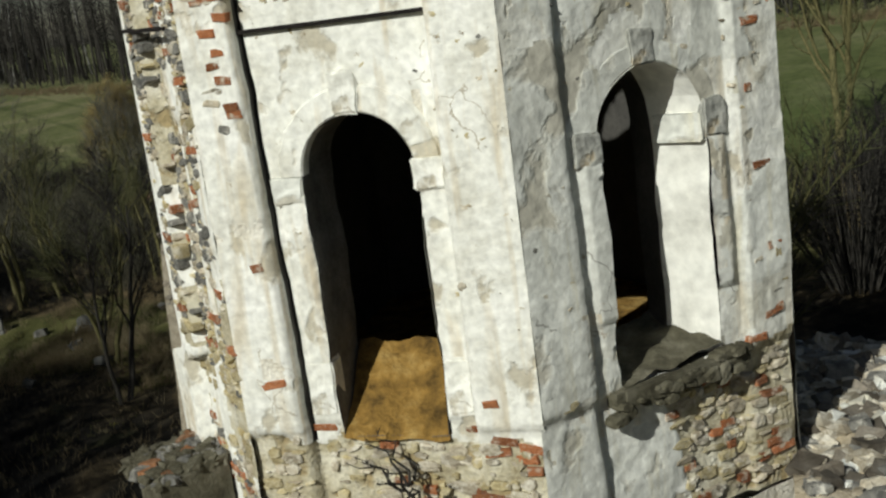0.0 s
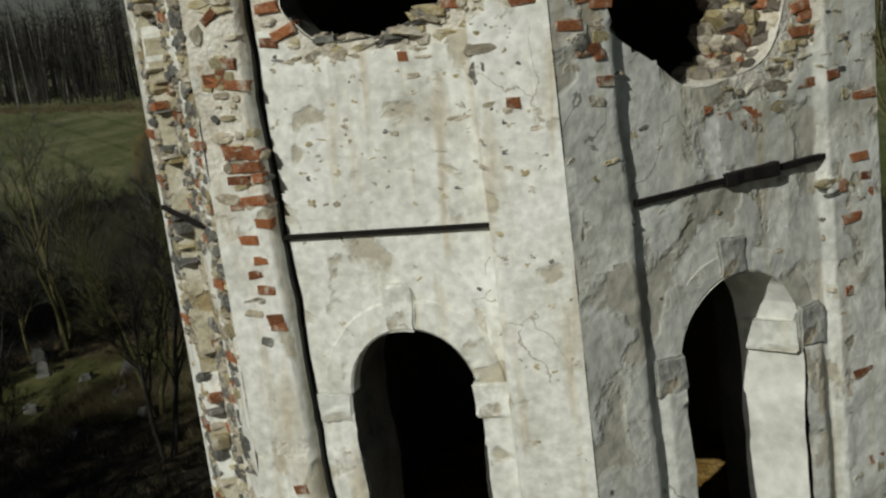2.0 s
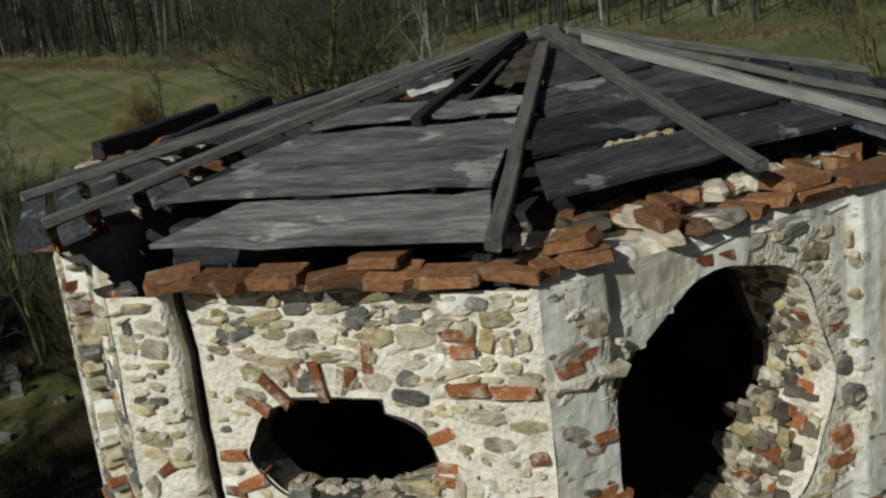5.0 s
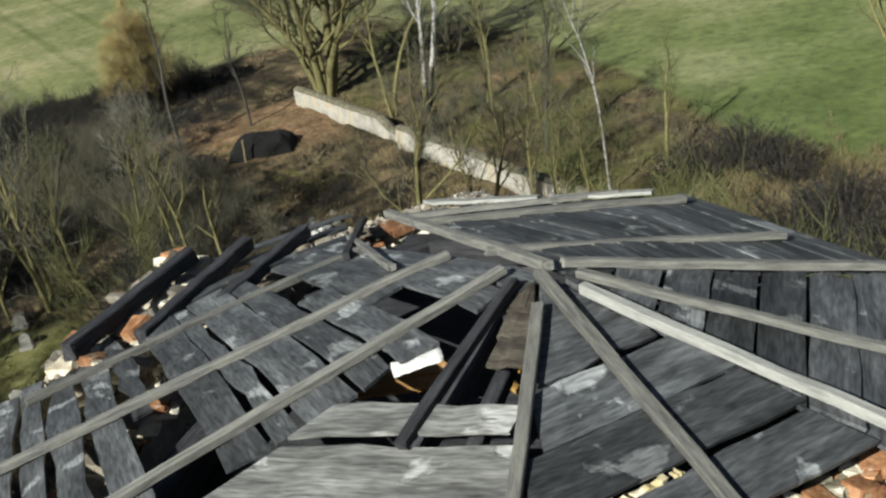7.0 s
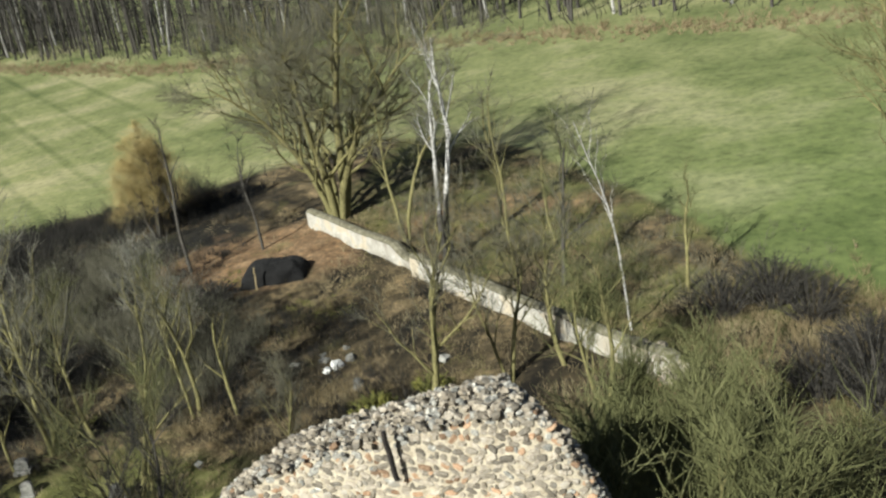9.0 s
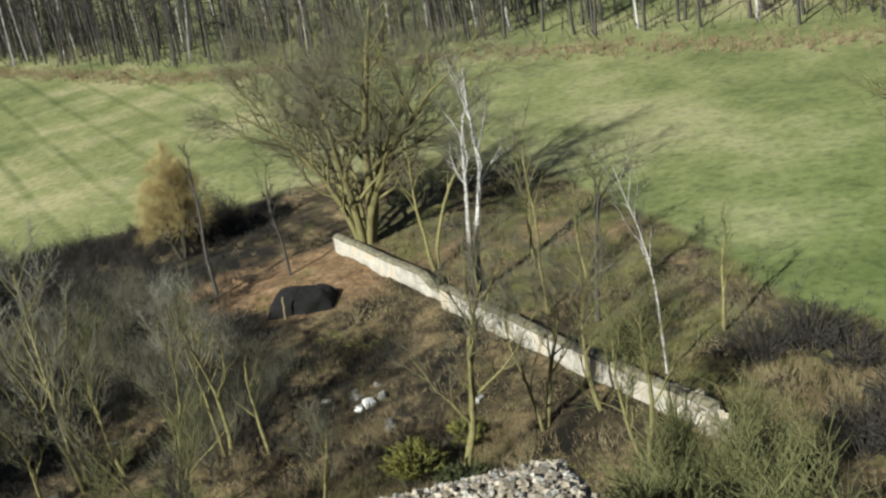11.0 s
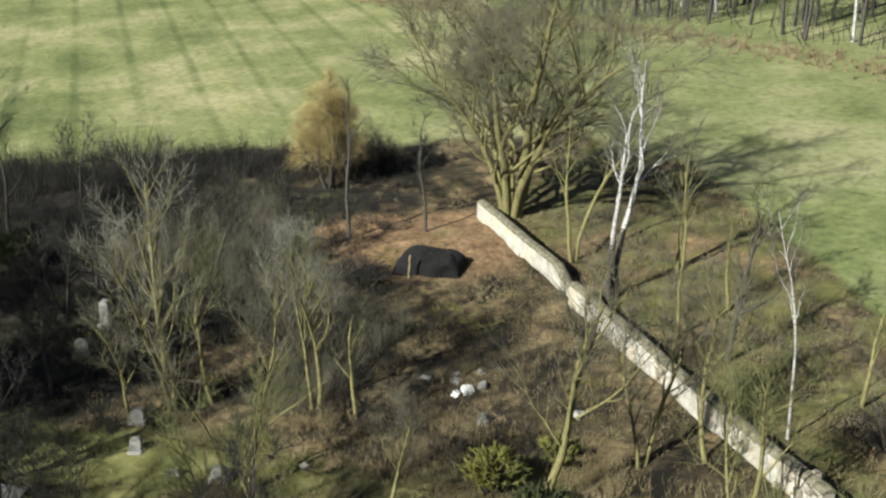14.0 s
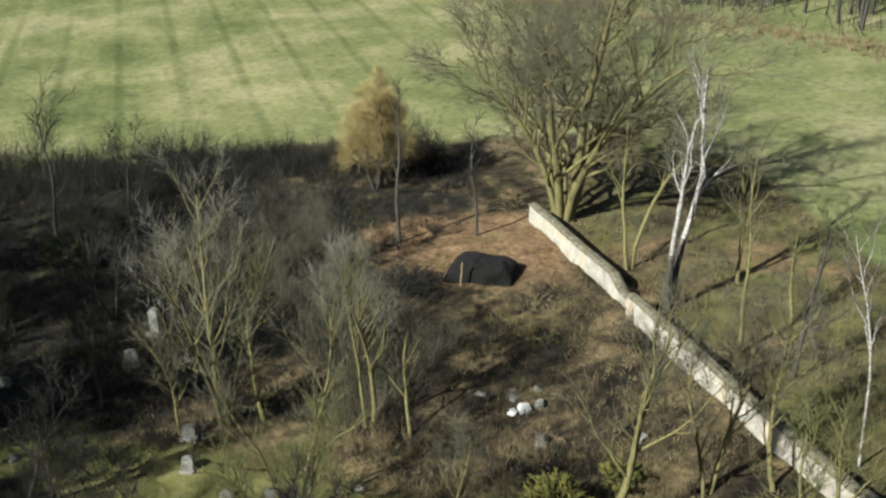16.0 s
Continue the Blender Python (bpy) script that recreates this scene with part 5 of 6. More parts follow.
# charred rafters showing at the burnt eave, and the hip beam under the open front
for a, b, z0, z1, w in (((-2.62, 3.16), (-2.49, 5.10), 14.90, 14.92, 0.13), ((-2.12, 3.50), (-1.97, 5.30), 14.86, 14.93, 0.12), ((-1.60, 4.05), (-1.45, 5.55), 14.92, 14.94, 0.11),
                        ((1.72, -0.05), (1.66, 1.20), 14.62, 15.0, 0.11), ((0.62, 0.1), (1.30, 2.70), 14.62, 15.38, 0.10), ((1.2, 0.0), (1.45, 2.8), 14.60, 15.36, 0.10)):
    p, q = Vector((*a, z0)), Vector((*b, z1))
    part("rafter", bar_mesh("rafter", (q - p).length, w, w * 1.2, M_CHAR, r_roof, 0.006, 7, 0.03), roof, "charred black rafter", along(p, q))
# inner ceiling boards seen through the gap, one with fresh orange wood
me, m = board_mesh("plank", (0.25, 2.45, 14.90), (1.0, 2.65, 14.92), (1.0, 2.9, 15.0), (0.3, 2.75, 14.98), 0.03, M_OCHRE_D, r_roof)
part("plank", me, roof, "fresh ochre plank inside the gap", m)
for p, q, w in (((1.28, 2.55, 15.02), (1.52, 2.40, 15.0), 0.07), ((1.22, 2.75, 15.06), (1.42, 2.62, 15.06), 0.05)):
    p, q = Vector(p), Vector(q)
    part("splinter", bar_mesh("splinter", (q - p).length, w, 0.03, M_OCHRE, r_roof, 0.006, 5, 0.03), roof, "fresh ochre splinter inside the gap", along(p, q))
# pale boards along the far eave
for k, u0, u1 in ((4, 0.10, 0.46), (4, 0.5, 0.95)):
    me, m = board_mesh("board", roof_point(k, u0, 0.0, 0.05), roof_point(k, u1, 0.0, 0.05), roof_point(k, u1, 0.06, 0.05), roof_point(k, u0, 0.06, 0.05), 0.03, M_BATTEN_W, r_roof)
    part("board", me, roof, "pale eave board", m)


def sheet():
    bm = bmesh.new()
    bmesh.ops.create_grid(bm, x_segments=10, y_segments=8, size=0.5)
    for v in bm.verts:
        n = noise.fractal((v.co.x * 4, v.co.y * 4, 3), 1.0, 2.0, 3)
        v.co = Vector((v.co.x * 0.34 + n * 0.012, v.co.y * 0.16 + n * 0.012, 0.015 * n))
    bmesh.ops.solidify(bm, geom=bm.faces[:], thickness=0.006)
    p = lay((0.86, 2.20), 0.01)
    ob = new("torn_sheet", from_bm("torn_sheet", bm, M_SHEET, True))
    ob.matrix_basis = Matrix.Translation(p) @ pose(0, 0, 0, 10, -8, 25)
    tagged(ob, "torn piece of white sheeting lying on the roof boards", "sheet")


sheet()
# wall heads of broken brick under the burnt eaves
r = random.Random(5)
head = []
for face in (FW, FNW, FN, FE):
    s = 0.0
    while s < face.w:
        w = r.uniform(0.14, 0.3)
        for lv in range(r.choice((1, 2, 2, 3))):
            head.append((r.choice(BRICKS_D + STONES[:4] + RUBBLE), face.spot(s + w / 2, TOP + 0.03 + 0.07 * lv, -0.05 + r.uniform(-.08, .1)) @ pose(0, 0, 0, 0, 0, r.gauss(0, 8)) @ Matrix.Diagonal((w, 0.3, 0.075, 1))))
        s += w + 0.02
for i in range(230):
    t = r.random()
    x, y = -2.66 - 0.20 * t + r.gauss(0, 0.09), 3.1 + 2.3 * t
    w = r.uniform(0.12, 0.28)
    head.append((r.choice(RUBBLE + STONES[:6] + BRICKS_D[:1]), Matrix.Translation((x + r.choice((0, 0, 0.35)), y, r.uniform(14.40, 14.80))) @ pose(0, 0, 0, r.gauss(0, 8), r.gauss(0, 8), 90 + r.gauss(0, 14)) @ Matrix.Diagonal((w, 0.22, w * 0.5, 1))))
for i in range(70):
    s, d = r.uniform(0.15, FB.w - 0.05), -0.50 + r.gauss(0, 0.09)
    w = r.uniform(0.10, 0.25)
    head.append((r.choice(BRICKS_D + STONES[:4] + RUBBLE[:2] + MOSSY), FB.spot(s, 14.73 + r.uniform(-0.02, 0.03), d) @ pose(0, 0, 0, r.gauss(0, 7), r.gauss(0, 7), r.gauss(0, 25)) @ Matrix.Diagonal((w, 0.15, 0.08, 1))))
join_pieces("wall_head", head, tower, "broken brick wall head")
# limewashed top of the wall outside the boards
V, F = [], []
ns, nd = 40, 14
for i in range(ns + 1):
    for j in range(nd + 1):
        s, d = FB.w * i / ns, -0.045 - 0.78 * j / nd
        V.append(FB.at(s, 14.655 + 0.035 * noise.fractal((s * 4, d * 4, FB.w), 1.0, 2.0, 4) - (0.08 if j == 0 else 0), d))
for i in range(ns):
    for j in range(nd):
        F.append((i * (nd + 1) + j, (i + 1) * (nd + 1) + j, (i + 1) * (nd + 1) + j + 1, i * (nd + 1) + j + 1))
part("wall_top", mesh_of("wall_top", V, F, M_PLASTER, smooth=True), tower)

# ---- ruined nave wall behind the tower ----
nave = thing("ruined_nave_wall", "broken gable of pale rubble masonry with an iron rod", "ruin")


def gable_top(x):
    return -0.18 + np.interp(x + 0.35, (-11.5, -10.4, -9.5, -7.9, -6.0, -4.0, -2.65, -2.05, -1.5, -0.95, -0.3, 0.6, 2.5), (4.0, 7.1, 8.7, 9.75, 10.3, 10.85, 11.1, 11.05, 10.4, 9.2, 7.4, 5.2, 3.6))


def build_nave():
    V, F = [], []
    xs = np.arange(-10.7, 2.61, 0.3)
    back = lambda x: float(np.interp(x, (-3.6, -2.3), (1.0, 0.25)))        # the east end is thinner
    prof = [(14.9, 0.0), (15.5, 0.5), (15.75, 0.85), (16.0, 1.0), (17.2, 1.0), (18.6, 0.96), (19.4, 0.90), (19.8, 0.0)]
    for x in xs:
        t = float(gable_top(x))
        for y, k in prof:
            V.append((x, y if y < 16.1 else 16 + (y - 16) * back(x), -0.5 + (t + 0.5) * k - 0.05))
    n = len(prof)
    for i in range(len(xs) - 1):
        for j in range(n - 1):
            F.append((i * n + j, (i + 1) * n + j, (i + 1) * n + j + 1, i * n + j + 1))
    F += [tuple(range(n)), tuple((len(xs) - 1) * n + j for j in reversed(range(n)))]
    part("wall_core", mesh_of("wall_core", V, F, M_WALL_IN), nave)
    r = random.Random(31)
    near, rest = [], []
    z = 5.5
    while z < 11.6:
        h = r.uniform(0.07, 0.15)
        x = -10.7 + r.uniform(0, 0.3)
        while x < 2.4:
            w = r.uniform(0.08, 0.30)
            top = float(gable_top(x + w / 2))
            if z < top - 0.02:
                k = (z + 0.5) / (top + 0.5)
                y = float(np.interp(k, (0, 0.5, 0.85, 1.0), (14.9, 15.5, 15.75, 16.0)))
                m = Matrix.Translation((x + w / 2, y + r.uniform(0.040, 0.072), z + h / 2 + r.uniform(-0.05, 0.05))) @ pose(0, 0, 0, r.gauss(-6, 10), r.gauss(0, 24), r.gauss(0, 10)) @ Matrix.Diagonal((w * 1.05, 0.13, h * 1.10, 1))
                me = r.choice(FLAT_P if r.random() < 0.16 else FLATS[24:28] if r.random() < (0.5 if z > top - 0.35 else 0.05) else FLAT_G)
                (near if z > 9.4 and len(near) < 290 else rest).append((me, m))
            x += w + r.uniform(-0.01, 0.05)
        z += h + r.uniform(-0.03, 0.02)
    # loose stones along the broken top
    for i in range(2300):
        x, y = r.uniform(-10.6, 0.8), r.uniform(15.8, 19.3)
        s = r.uniform(0.04, 0.15)
        m = Matrix.Translation((x, 16 + (y - 16) * back(x), (float(gable_top(x)) + 0.5) * float(np.interp(y, (17.2, 18.6, 19.4), (1.0, 0.96, 0.90))) - 0.5 + r.uniform(-0.08, 0.08))) @ pose(0, 0, 0, r.uniform(0, 40), r.uniform(0, 40), r.uniform(0, 180)) @ Matrix.Diagonal((s * 1.3, s, s * 0.8, 1))
        rest.append((r.choice(STONES[6:9] if r.random() < 0.22 else RUBBLE), m))
    join_pieces("rubble", rest, nave)
    return near


nave_stones = build_nave()
p, q = Vector((-5.23, 15.66, 10.66)), Vector((-5.10, 15.58, 9.64))
part("iron_rod", bar_mesh("iron_rod", (q - p).length, 0.085, 0.085, M_IRON, random.Random(3), 0.01), nave, "bent iron rod", along(p, q))


# pale rubble on the head of the wider lower storey, beside the east wall
def east_ledge():
    r = random.Random(17)
    V, F = [], []
    nx, ny = 20, 36
    top = lambda x, y: 7.62 - 0.16 * max(0.0, x - 4.4) + 0.10 * noise.fractal((x * 1.6, y * 1.6, 2.2), 1.0, 2.0, 4) - 0.5 * max(0.0, 0.9 - y)
    for i in range(nx + 1):
        for j in range(ny + 1):
            x, y = 3.9 + 2.3 * i / nx, 0.2 + 5.0 * j / ny
            V.append((x, y, top(x, y) - 0.06 if 0 < j < ny and i < nx else -0.3))
    for i in range(nx):
        for j in range(ny):
            F.append((i * (ny + 1) + j, (i + 1) * (ny + 1) + j, (i + 1) * (ny + 1) + j + 1, i * (ny + 1) + j + 1))
    ledge = part("ledge", mesh_of("ledge", V, F, M_MORTAR_T), tower, "pale rubble ledge over the lower storey")
    pieces = []
    for k in range(620):
        x, y, s = r.uniform(4.0, 6.1), r.uniform(0.3, 5.0), r.uniform(0.07, 0.26)
        pieces.append((r.choice(PALE[:2] + STONES[:9] + RUBBLE[:4]), Matrix.Translation((x, y, top(x, y) - 0.02)) @ pose(0, 0, 0, r.gauss(0, 16), r.gauss(0, 16), r.uniform(0, 180)) @ Matrix.Diagonal((s * 1.2, s, s * 0.6, 1))))
    join_pieces("rubble", pieces, ledge)


east_ledge()

# ---- churchyard wall ----
yard_wall = thing("churchyard_wall", "long low sunlit plastered stone wall with a mossy top", "wall")


def build_yard_wall():
    p, q = np.array((-25.9, 55.5)), np.array((-2.2, 35.0))
    L = np.linalg.norm(q - p)
    t = (q - p) / L
    n = np.array((t[1], -t[0]))
    n = n if n @ np.array((-0.6, -0.8)) > 0 else -n
    seg = np.arange(0, L + 0.01, 0.35)

    def height(s):
        h = 0.94 + 0.12 * noise.noise((s * 0.25, 3, 0)) + 0.06 * noise.noise((s * 1.7, 5, 0))
        if 10.2 < s < 12.4:
            h -= 0.50 * min(1, (s - 10.2) / 0.8)
        if s > L - 2.5:
            h += 0.1
        return h
    for name, mat, prof in (("wall_face", M_WALLP, ((0.25, -0.5, 0), (0.25, 0.0, 0.35), (0.24, 0.0, 0.7), (0.23, 0, 1.0), (0.15, 0.02, 1.02), (-0.25, 0, 1.0), (-0.25, -0.5, 0))),
                            ("coping", M_COPING, ((0.23, -0.03, 1.0), (0.25, 0.03, 1.0), (0.10, 0.15, 1.0), (-0.12, 0.17, 1.0), (-0.29, 0.08, 1.0), (-0.31, -0.04, 1.0)))):
        V, F = [], []
        for s in seg:
            c = p + t * s - n * (0.35 if s < 12.4 else 0.0)
            h, z = height(s), gz(*c)
            for o, dz, k in prof:
                j = 0.025 * noise.noise((s * 2, o * 9, k * 4))
                x = c + n * (o + j)
                V.append((x[0], x[1], z + dz + h * k + j))
        m = len(prof)
        for i in range(len(seg) - 1):
            for j in range(m - 1):
                F.append((i * m + j, i * m + j + 1, (i + 1) * m + j + 1, (i + 1) * m + j))
        F += [tuple(range(m)), tuple((len(seg) - 1) * m + j for j in reversed(range(m)))]
        part(name, mesh_of(name, V, F, mat), yard_wall)
    # broken end with bare rubble
    r = random.Random(9)
    pieces = []
    for i in range(150):
        s, o = L - abs(r.gauss(0, 1.1)) + 0.5, r.uniform(-0.35, 0.35)
        x = p + t * s + n * o
        k = r.uniform(0.16, 0.4)
        pieces.append((r.choice(RUBBLE), Matrix.Translation((x[0], x[1], gz(*x) + r.uniform(0, 1.0) * min(1, max(0, (L + 0.8 - s) / 1.5)) + 0.05)) @ pose(0, 0, 0, r.uniform(0, 40), r.uniform(0, 40), r.uniform(0, 180)) @ Matrix.Diagonal((k * 1.2, k, k * 0.8, 1))))
    join_pieces("rubble", pieces, yard_wall)


build_yard_wall()

# ---- trees and scrub ----
def tube(V, F, pts, rad, n):
    base = len(V)
    for i, p in enumerate(pts):
        d = (pts[min(i + 1, len(pts) - 1)] - pts[max(i - 1, 0)]).normalized()
        u = d.orthogonal().normalized() if abs(d.z) < 0.99 else Vector((1, 0, 0))
        u = (Vector((1, 0.3, 0)) - d * d.dot(Vector((1, 0.3, 0)))).normalized()
        w = d.cross(u)
        for k in range(n):
            a = 2 * math.pi * k / n
            V.append(p + (u * math.cos(a) + w * math.sin(a)) * rad[i])
    for i in range(len(pts) - 1):
        for k in range(n):
            F.append((base + i * n + k, base + i * n + (k + 1) % n, base + (i + 1) * n + (k + 1) % n, base + (i + 1) * n + k))


def twig_mesh(name, P, D, L, R, mat, droop=0.0, seed=0):
    """Thin three-sided twigs in two bends, from arrays of starts, ways, lengths and thicknesses."""
    g = np.random.default_rng(seed)
    P, D, L, R = np.asarray(P, float), np.asarray(D, float), np.asarray(L, float), np.asarray(R, float)
    D = D / np.linalg.norm(D, axis=1, keepdims=True)
    u = np.cross(D, np.array((0.3, 0.2, 0.9)))
    u /= np.linalg.norm(u, axis=1, keepdims=True) + 1e-9
    w = np.cross(D, u)
    mid = P + D * (L * 0.5)[:, None] + g.normal(0, 0.05, P.shape) * L[:, None]
    end = P + D * L[:, None] + g.normal(0, 0.10, P.shape) * L[:, None]
    mid[:, 2] -= droop * L * 0.15
    end[:, 2] -= droop * L * 0.6
    rings = []
    for c, k in ((P, 1.0), (mid, 0.7), (end, 0.2)):
        for a in (0, 2.094, 4.189):
            rings.append(c + (u * math.cos(a) + w * math.sin(a)) * (R * k)[:, None])
    V = np.stack(rings, 1).reshape(-1, 3)
    b = (np.arange(len(P)) * 9)[:, None, None]
    f = np.array([(0, 1, 4, 3), (1, 2, 5, 4), (2, 0, 3, 5), (3, 4, 7, 6), (4, 5, 8, 7), (5, 3, 6, 8)])[None]
    F = (b + f).reshape(-1, 4)
    me = bpy.data.meshes.new(name)
    me.vertices.add(len(V))
    me.vertices.foreach_set("co", V.ravel())
    me.loops.add(F.size)
    me.loops.foreach_set("vertex_index", F.ravel().astype(np.int32))
    me.polygons.add(len(F))
    me.polygons.foreach_set("loop_start", (np.arange(len(F)) * 4).astype(np.int32))
    me.materials.append(mat)
    me.update()
    me.validate()
    return me


def tree(name, label, x, y, height, r0, seed, bark, twigs, stems=1, lean=0.1, levels=(6, 6), spread=(0.9, 0.9), up=0.12, ratio=(0.55, 0.5), first=0.3,
         twig_n=5, twig_l=0.9, droop=0.0, group="trees in the churchyard", tilt=None, category="tree", twig_r=0.012, z=None, old_bark=None, flare=0.0):
    rr = random.Random(seed)
    z0 = gz(x, y) - 0.15 if z is None else z
    ob = thing(name, label, category, (x, y, z0), group)
    V, F, TP, TD, TL, TR, BV, BF = [], [], [], [], [], [], [], []

    def limb(p, d, L, r, lvl, out=None):
        n = 7 if lvl == 0 else 5
        pts, rad = [p.copy()], [r]
        q = p.copy()
        for i in range(n):
            j = 0.10 if lvl == 0 else 0.20
            d = (d + Vector((rr.gauss(0, j), rr.gauss(0, j), rr.gauss(0, j * 0.6))) + Vector((0, 0, up if lvl else up * 0.6)) + (out * flare if out else Vector())).normalized()
            q = q + d * (L / n)
            pts.append(q.copy())
            rad.append(r * (1 - 0.82 * (i + 1) / n) if lvl else r * (1 - 0.75 * ((i + 1) / n) ** 1.2))
        tube(V, F, pts, rad, 6 if lvl == 0 else 4 if lvl == 1 else 3)
        if old_bark and lvl == 0:
            tube(BV, BF, [pts[0], pts[1], pts[2], pts[2].lerp(pts[3], 0.2)], [rad[0] * 1.3, rad[1] * 1.12, rad[2] * 1.06, rad[2] * 0.96], 8)
        if lvl < len(levels):
            for c in range(levels[lvl]):
                f = (first if lvl == 0 else 0.25) + (0.98 - (first if lvl == 0 else 0.25)) * (c + rr.random() * 0.8) / levels[lvl]
                i = min(n - 1, int(f * n))
                at = pts[i].lerp(pts[i + 1], f * n - i)
                ax = (pts[i + 1] - pts[i]).normalized()
                side = Vector((rr.gauss(0, 1), rr.gauss(0, 1), rr.gauss(0, 0.5)))
                side = (side - ax * side.dot(ax)).normalized()
                limb(at, (ax + side * spread[lvl] * rr.uniform(0.6, 1.2)).normalized(), L * ratio[lvl] * rr.uniform(0.7, 1.15) * (1.15 - 0.5 * f), rad[i] * 0.55, lvl + 1)
        if lvl == len(levels):
            for c in range(twig_n):
                f = rr.uniform(0.15, 1.0)
                i = min(n - 1, int(f * n))
                ax = (pts[i + 1] - pts[i]).normalized()
                side = Vector((rr.gauss(0, 1), rr.gauss(0, 1), rr.gauss(0, 0.7))).normalized()
                TP.append(pts[i].lerp(pts[i + 1], f * n - i)), TD.append(ax + side * 0.8 + Vector((0, 0, up)))
                TL.append(twig_l * rr.uniform(0.5, 1.2)), TR.append(twig_r)
    for s in range(stems):
        a = 2 * math.pi * (s + rr.random() * 0.5) / stems
        d = Vector((math.cos(a) * lean, math.sin(a) * lean, 1)) if tilt is None or s else Vector((*tilt, 1))
        off = Vector((math.cos(a), math.sin(a), 0)) * (r0 * 1.2 if stems > 1 else 0)
        limb(off, d.normalized(), height * (1 if s == 0 else rr.uniform(0.75, 1.0)), r0 * (1 if s == 0 else rr.uniform(0.6, 0.95)), 0, Vector((math.cos(a), math.sin(a), 0)) if s else None)
    part("trunk", mesh_of("trunk", V, F, bark, smooth=True), ob)
    if old_bark:
        part("old_bark", mesh_of("old_bark", BV, BF, old_bark, smooth=True), ob, "dark fissured bark at the foot")
    if TP:
        c = part("crown", twig_mesh("crown", TP, TD, TL, TR, twigs, droop, seed), ob)
    return ob


tree("old_tree", "large bare spreading tree with many mossy limbs behind the wall", -24.3, 56.8, 14.6, 0.30, 4, M_BARK, M_TWIG, stems=7, lean=0.07, flare=0.150, levels=(11, 10), spread=(0.95, 0.9), up=0.035,
     ratio=(0.52, 0.52), first=0.18, twig_n=14, twig_l=1.6, twig_r=0.0095, tilt=(0.05, 0.0))
tree("birch_tree", "bare white birch with two dark-footed stems beyond the wall", -15.0, 48.7, 11.5, 0.165, 33, M_BIRCH, M_TWIG, stems=2, lean=0.07, levels=(7, 4), spread=(0.45, 0.8), ratio=(0.36, 0.45), first=0.42, twig_n=10, tilt=(0.10, 0.04), old_bark=M_BARK_D)
tree("birch_tree", "slender pale birch beyond the wall end", -4.6, 39.6, 9.5, 0.06, 6, M_BIRCH, M_TWIG, levels=(9, 3), spread=(0.5, 0.7), ratio=(0.28, 0.5), first=0.5, twig_n=5, tilt=(-0.05, 0.0))
tree("young_tree", "slender bare tree beyond the wall", -8.3, 44.6, 6.5, 0.13, 8, M_BARK_D, M_TWIG_G, levels=(10, 5), spread=(0.8, 0.8), ratio=(0.4, 0.5), first=0.25, twig_n=6)
tree("young_tree", "slender bare tree beyond the wall", -10.8, 45.6, 9.0, 0.09, 9, M_BARK, M_TWIG, levels=(10, 3), spread=(0.5, 0.7), ratio=(0.3, 0.5), first=0.4, twig_n=5)
tree("young_tree", "thin forked tree behind the wall", -18.4, 52.0, 8.5, 0.12, 10, M_BARK, M_TWIG, stems=2, lean=0.25, levels=(7, 4), spread=(0.6, 0.7), ratio=(0.35, 0.5), first=0.4, twig_n=5)
tree("weeping_tree", "ochre weeping shrub-like tree with fine hanging twigs", -36.9, 56.7, 6.0, 0.13, 12, M_BARK_D, M_TWIG_O, stems=6, lean=0.34, levels=(11, 8), spread=(0.7, 0.9), ratio=(0.38, 0.5), first=0.22, twig_n=30, twig_l=1.15, droop=0.95, twig_r=0.0065)
tree("dead_tree", "dark bare tree stem at the field edge", -31.0, 50.2, 8.5, 0.12, 13, M_BARK_D, M_TWIG_D, levels=(8, 3), spread=(0.5, 0.7), ratio=(0.22, 0.5), first=0.4, twig_n=4)
tree("dead_tree", "dark bare tree stem at the field edge", -27.5, 52.6, 6.5, 0.09, 14, M_BARK_D, M_TWIG_D, levels=(8, 3), spread=(0.5, 0.7), ratio=(0.22, 0.5), first=0.4, twig_n=4)
tree("yard_tree", "bare tree with yellowish mossy trunk among the graves", -10.8, 31.9, 8.0, 0.16, 15, M_BARK, M_TWIG, stems=1, levels=(11, 6), spread=(0.55, 0.7), up=0.2, ratio=(0.5, 0.5), first=0.3, twig_n=7)
# young trees in the churchyard: place, height, stems
YOUNG = [(-27.4, 31.7, 9.6, 3), (-21.2, 28.1, 7.4, 2), (-22.0, 34.2, 7.4, 2), (-26.0, 32.6, 6.4, 1), (-28.2, 30.2, 4.6, 1), (-20.2, 34.4, 4.5, 1), (-50.1, 43.0, 7.5, 1), (-44.2, 43.7, 6.5, 1),
         (-38.5, 36.5, 5.0, 2), (-24.7, 37.0, 5.0, 1), (-6.8, 36.8, 6.5, 1), (-8.8, 35.6, 6.0, 2), (-33.0, 30.5, 5.0, 1), (-36.0, 27.0, 6.0, 2), (-30.0, 24.0, 5.0, 1), (-18.5, 24.5, 6.0, 2),
         (-24.0, 20.5, 5.5, 2), (-15.5, 29.0, 4.0, 1), (-4.6, 33.0, 6.0, 2), (-16.0, 21.0, 6.5, 2), (-20.5, 17.5, 6.5, 2), (-27.0, 14.5, 6.0, 2), (-33.5, 19.0, 6.0, 2), (-34.5, 42.5, 5.0, 2), (-31.0, 45.0, 4.5, 1)]
YOUNG += [(-13.0, 52.5, 7.0, 1), (-9.6, 49.5, 5.0, 1), (-2.6, 43.0, 5.0, 1)]
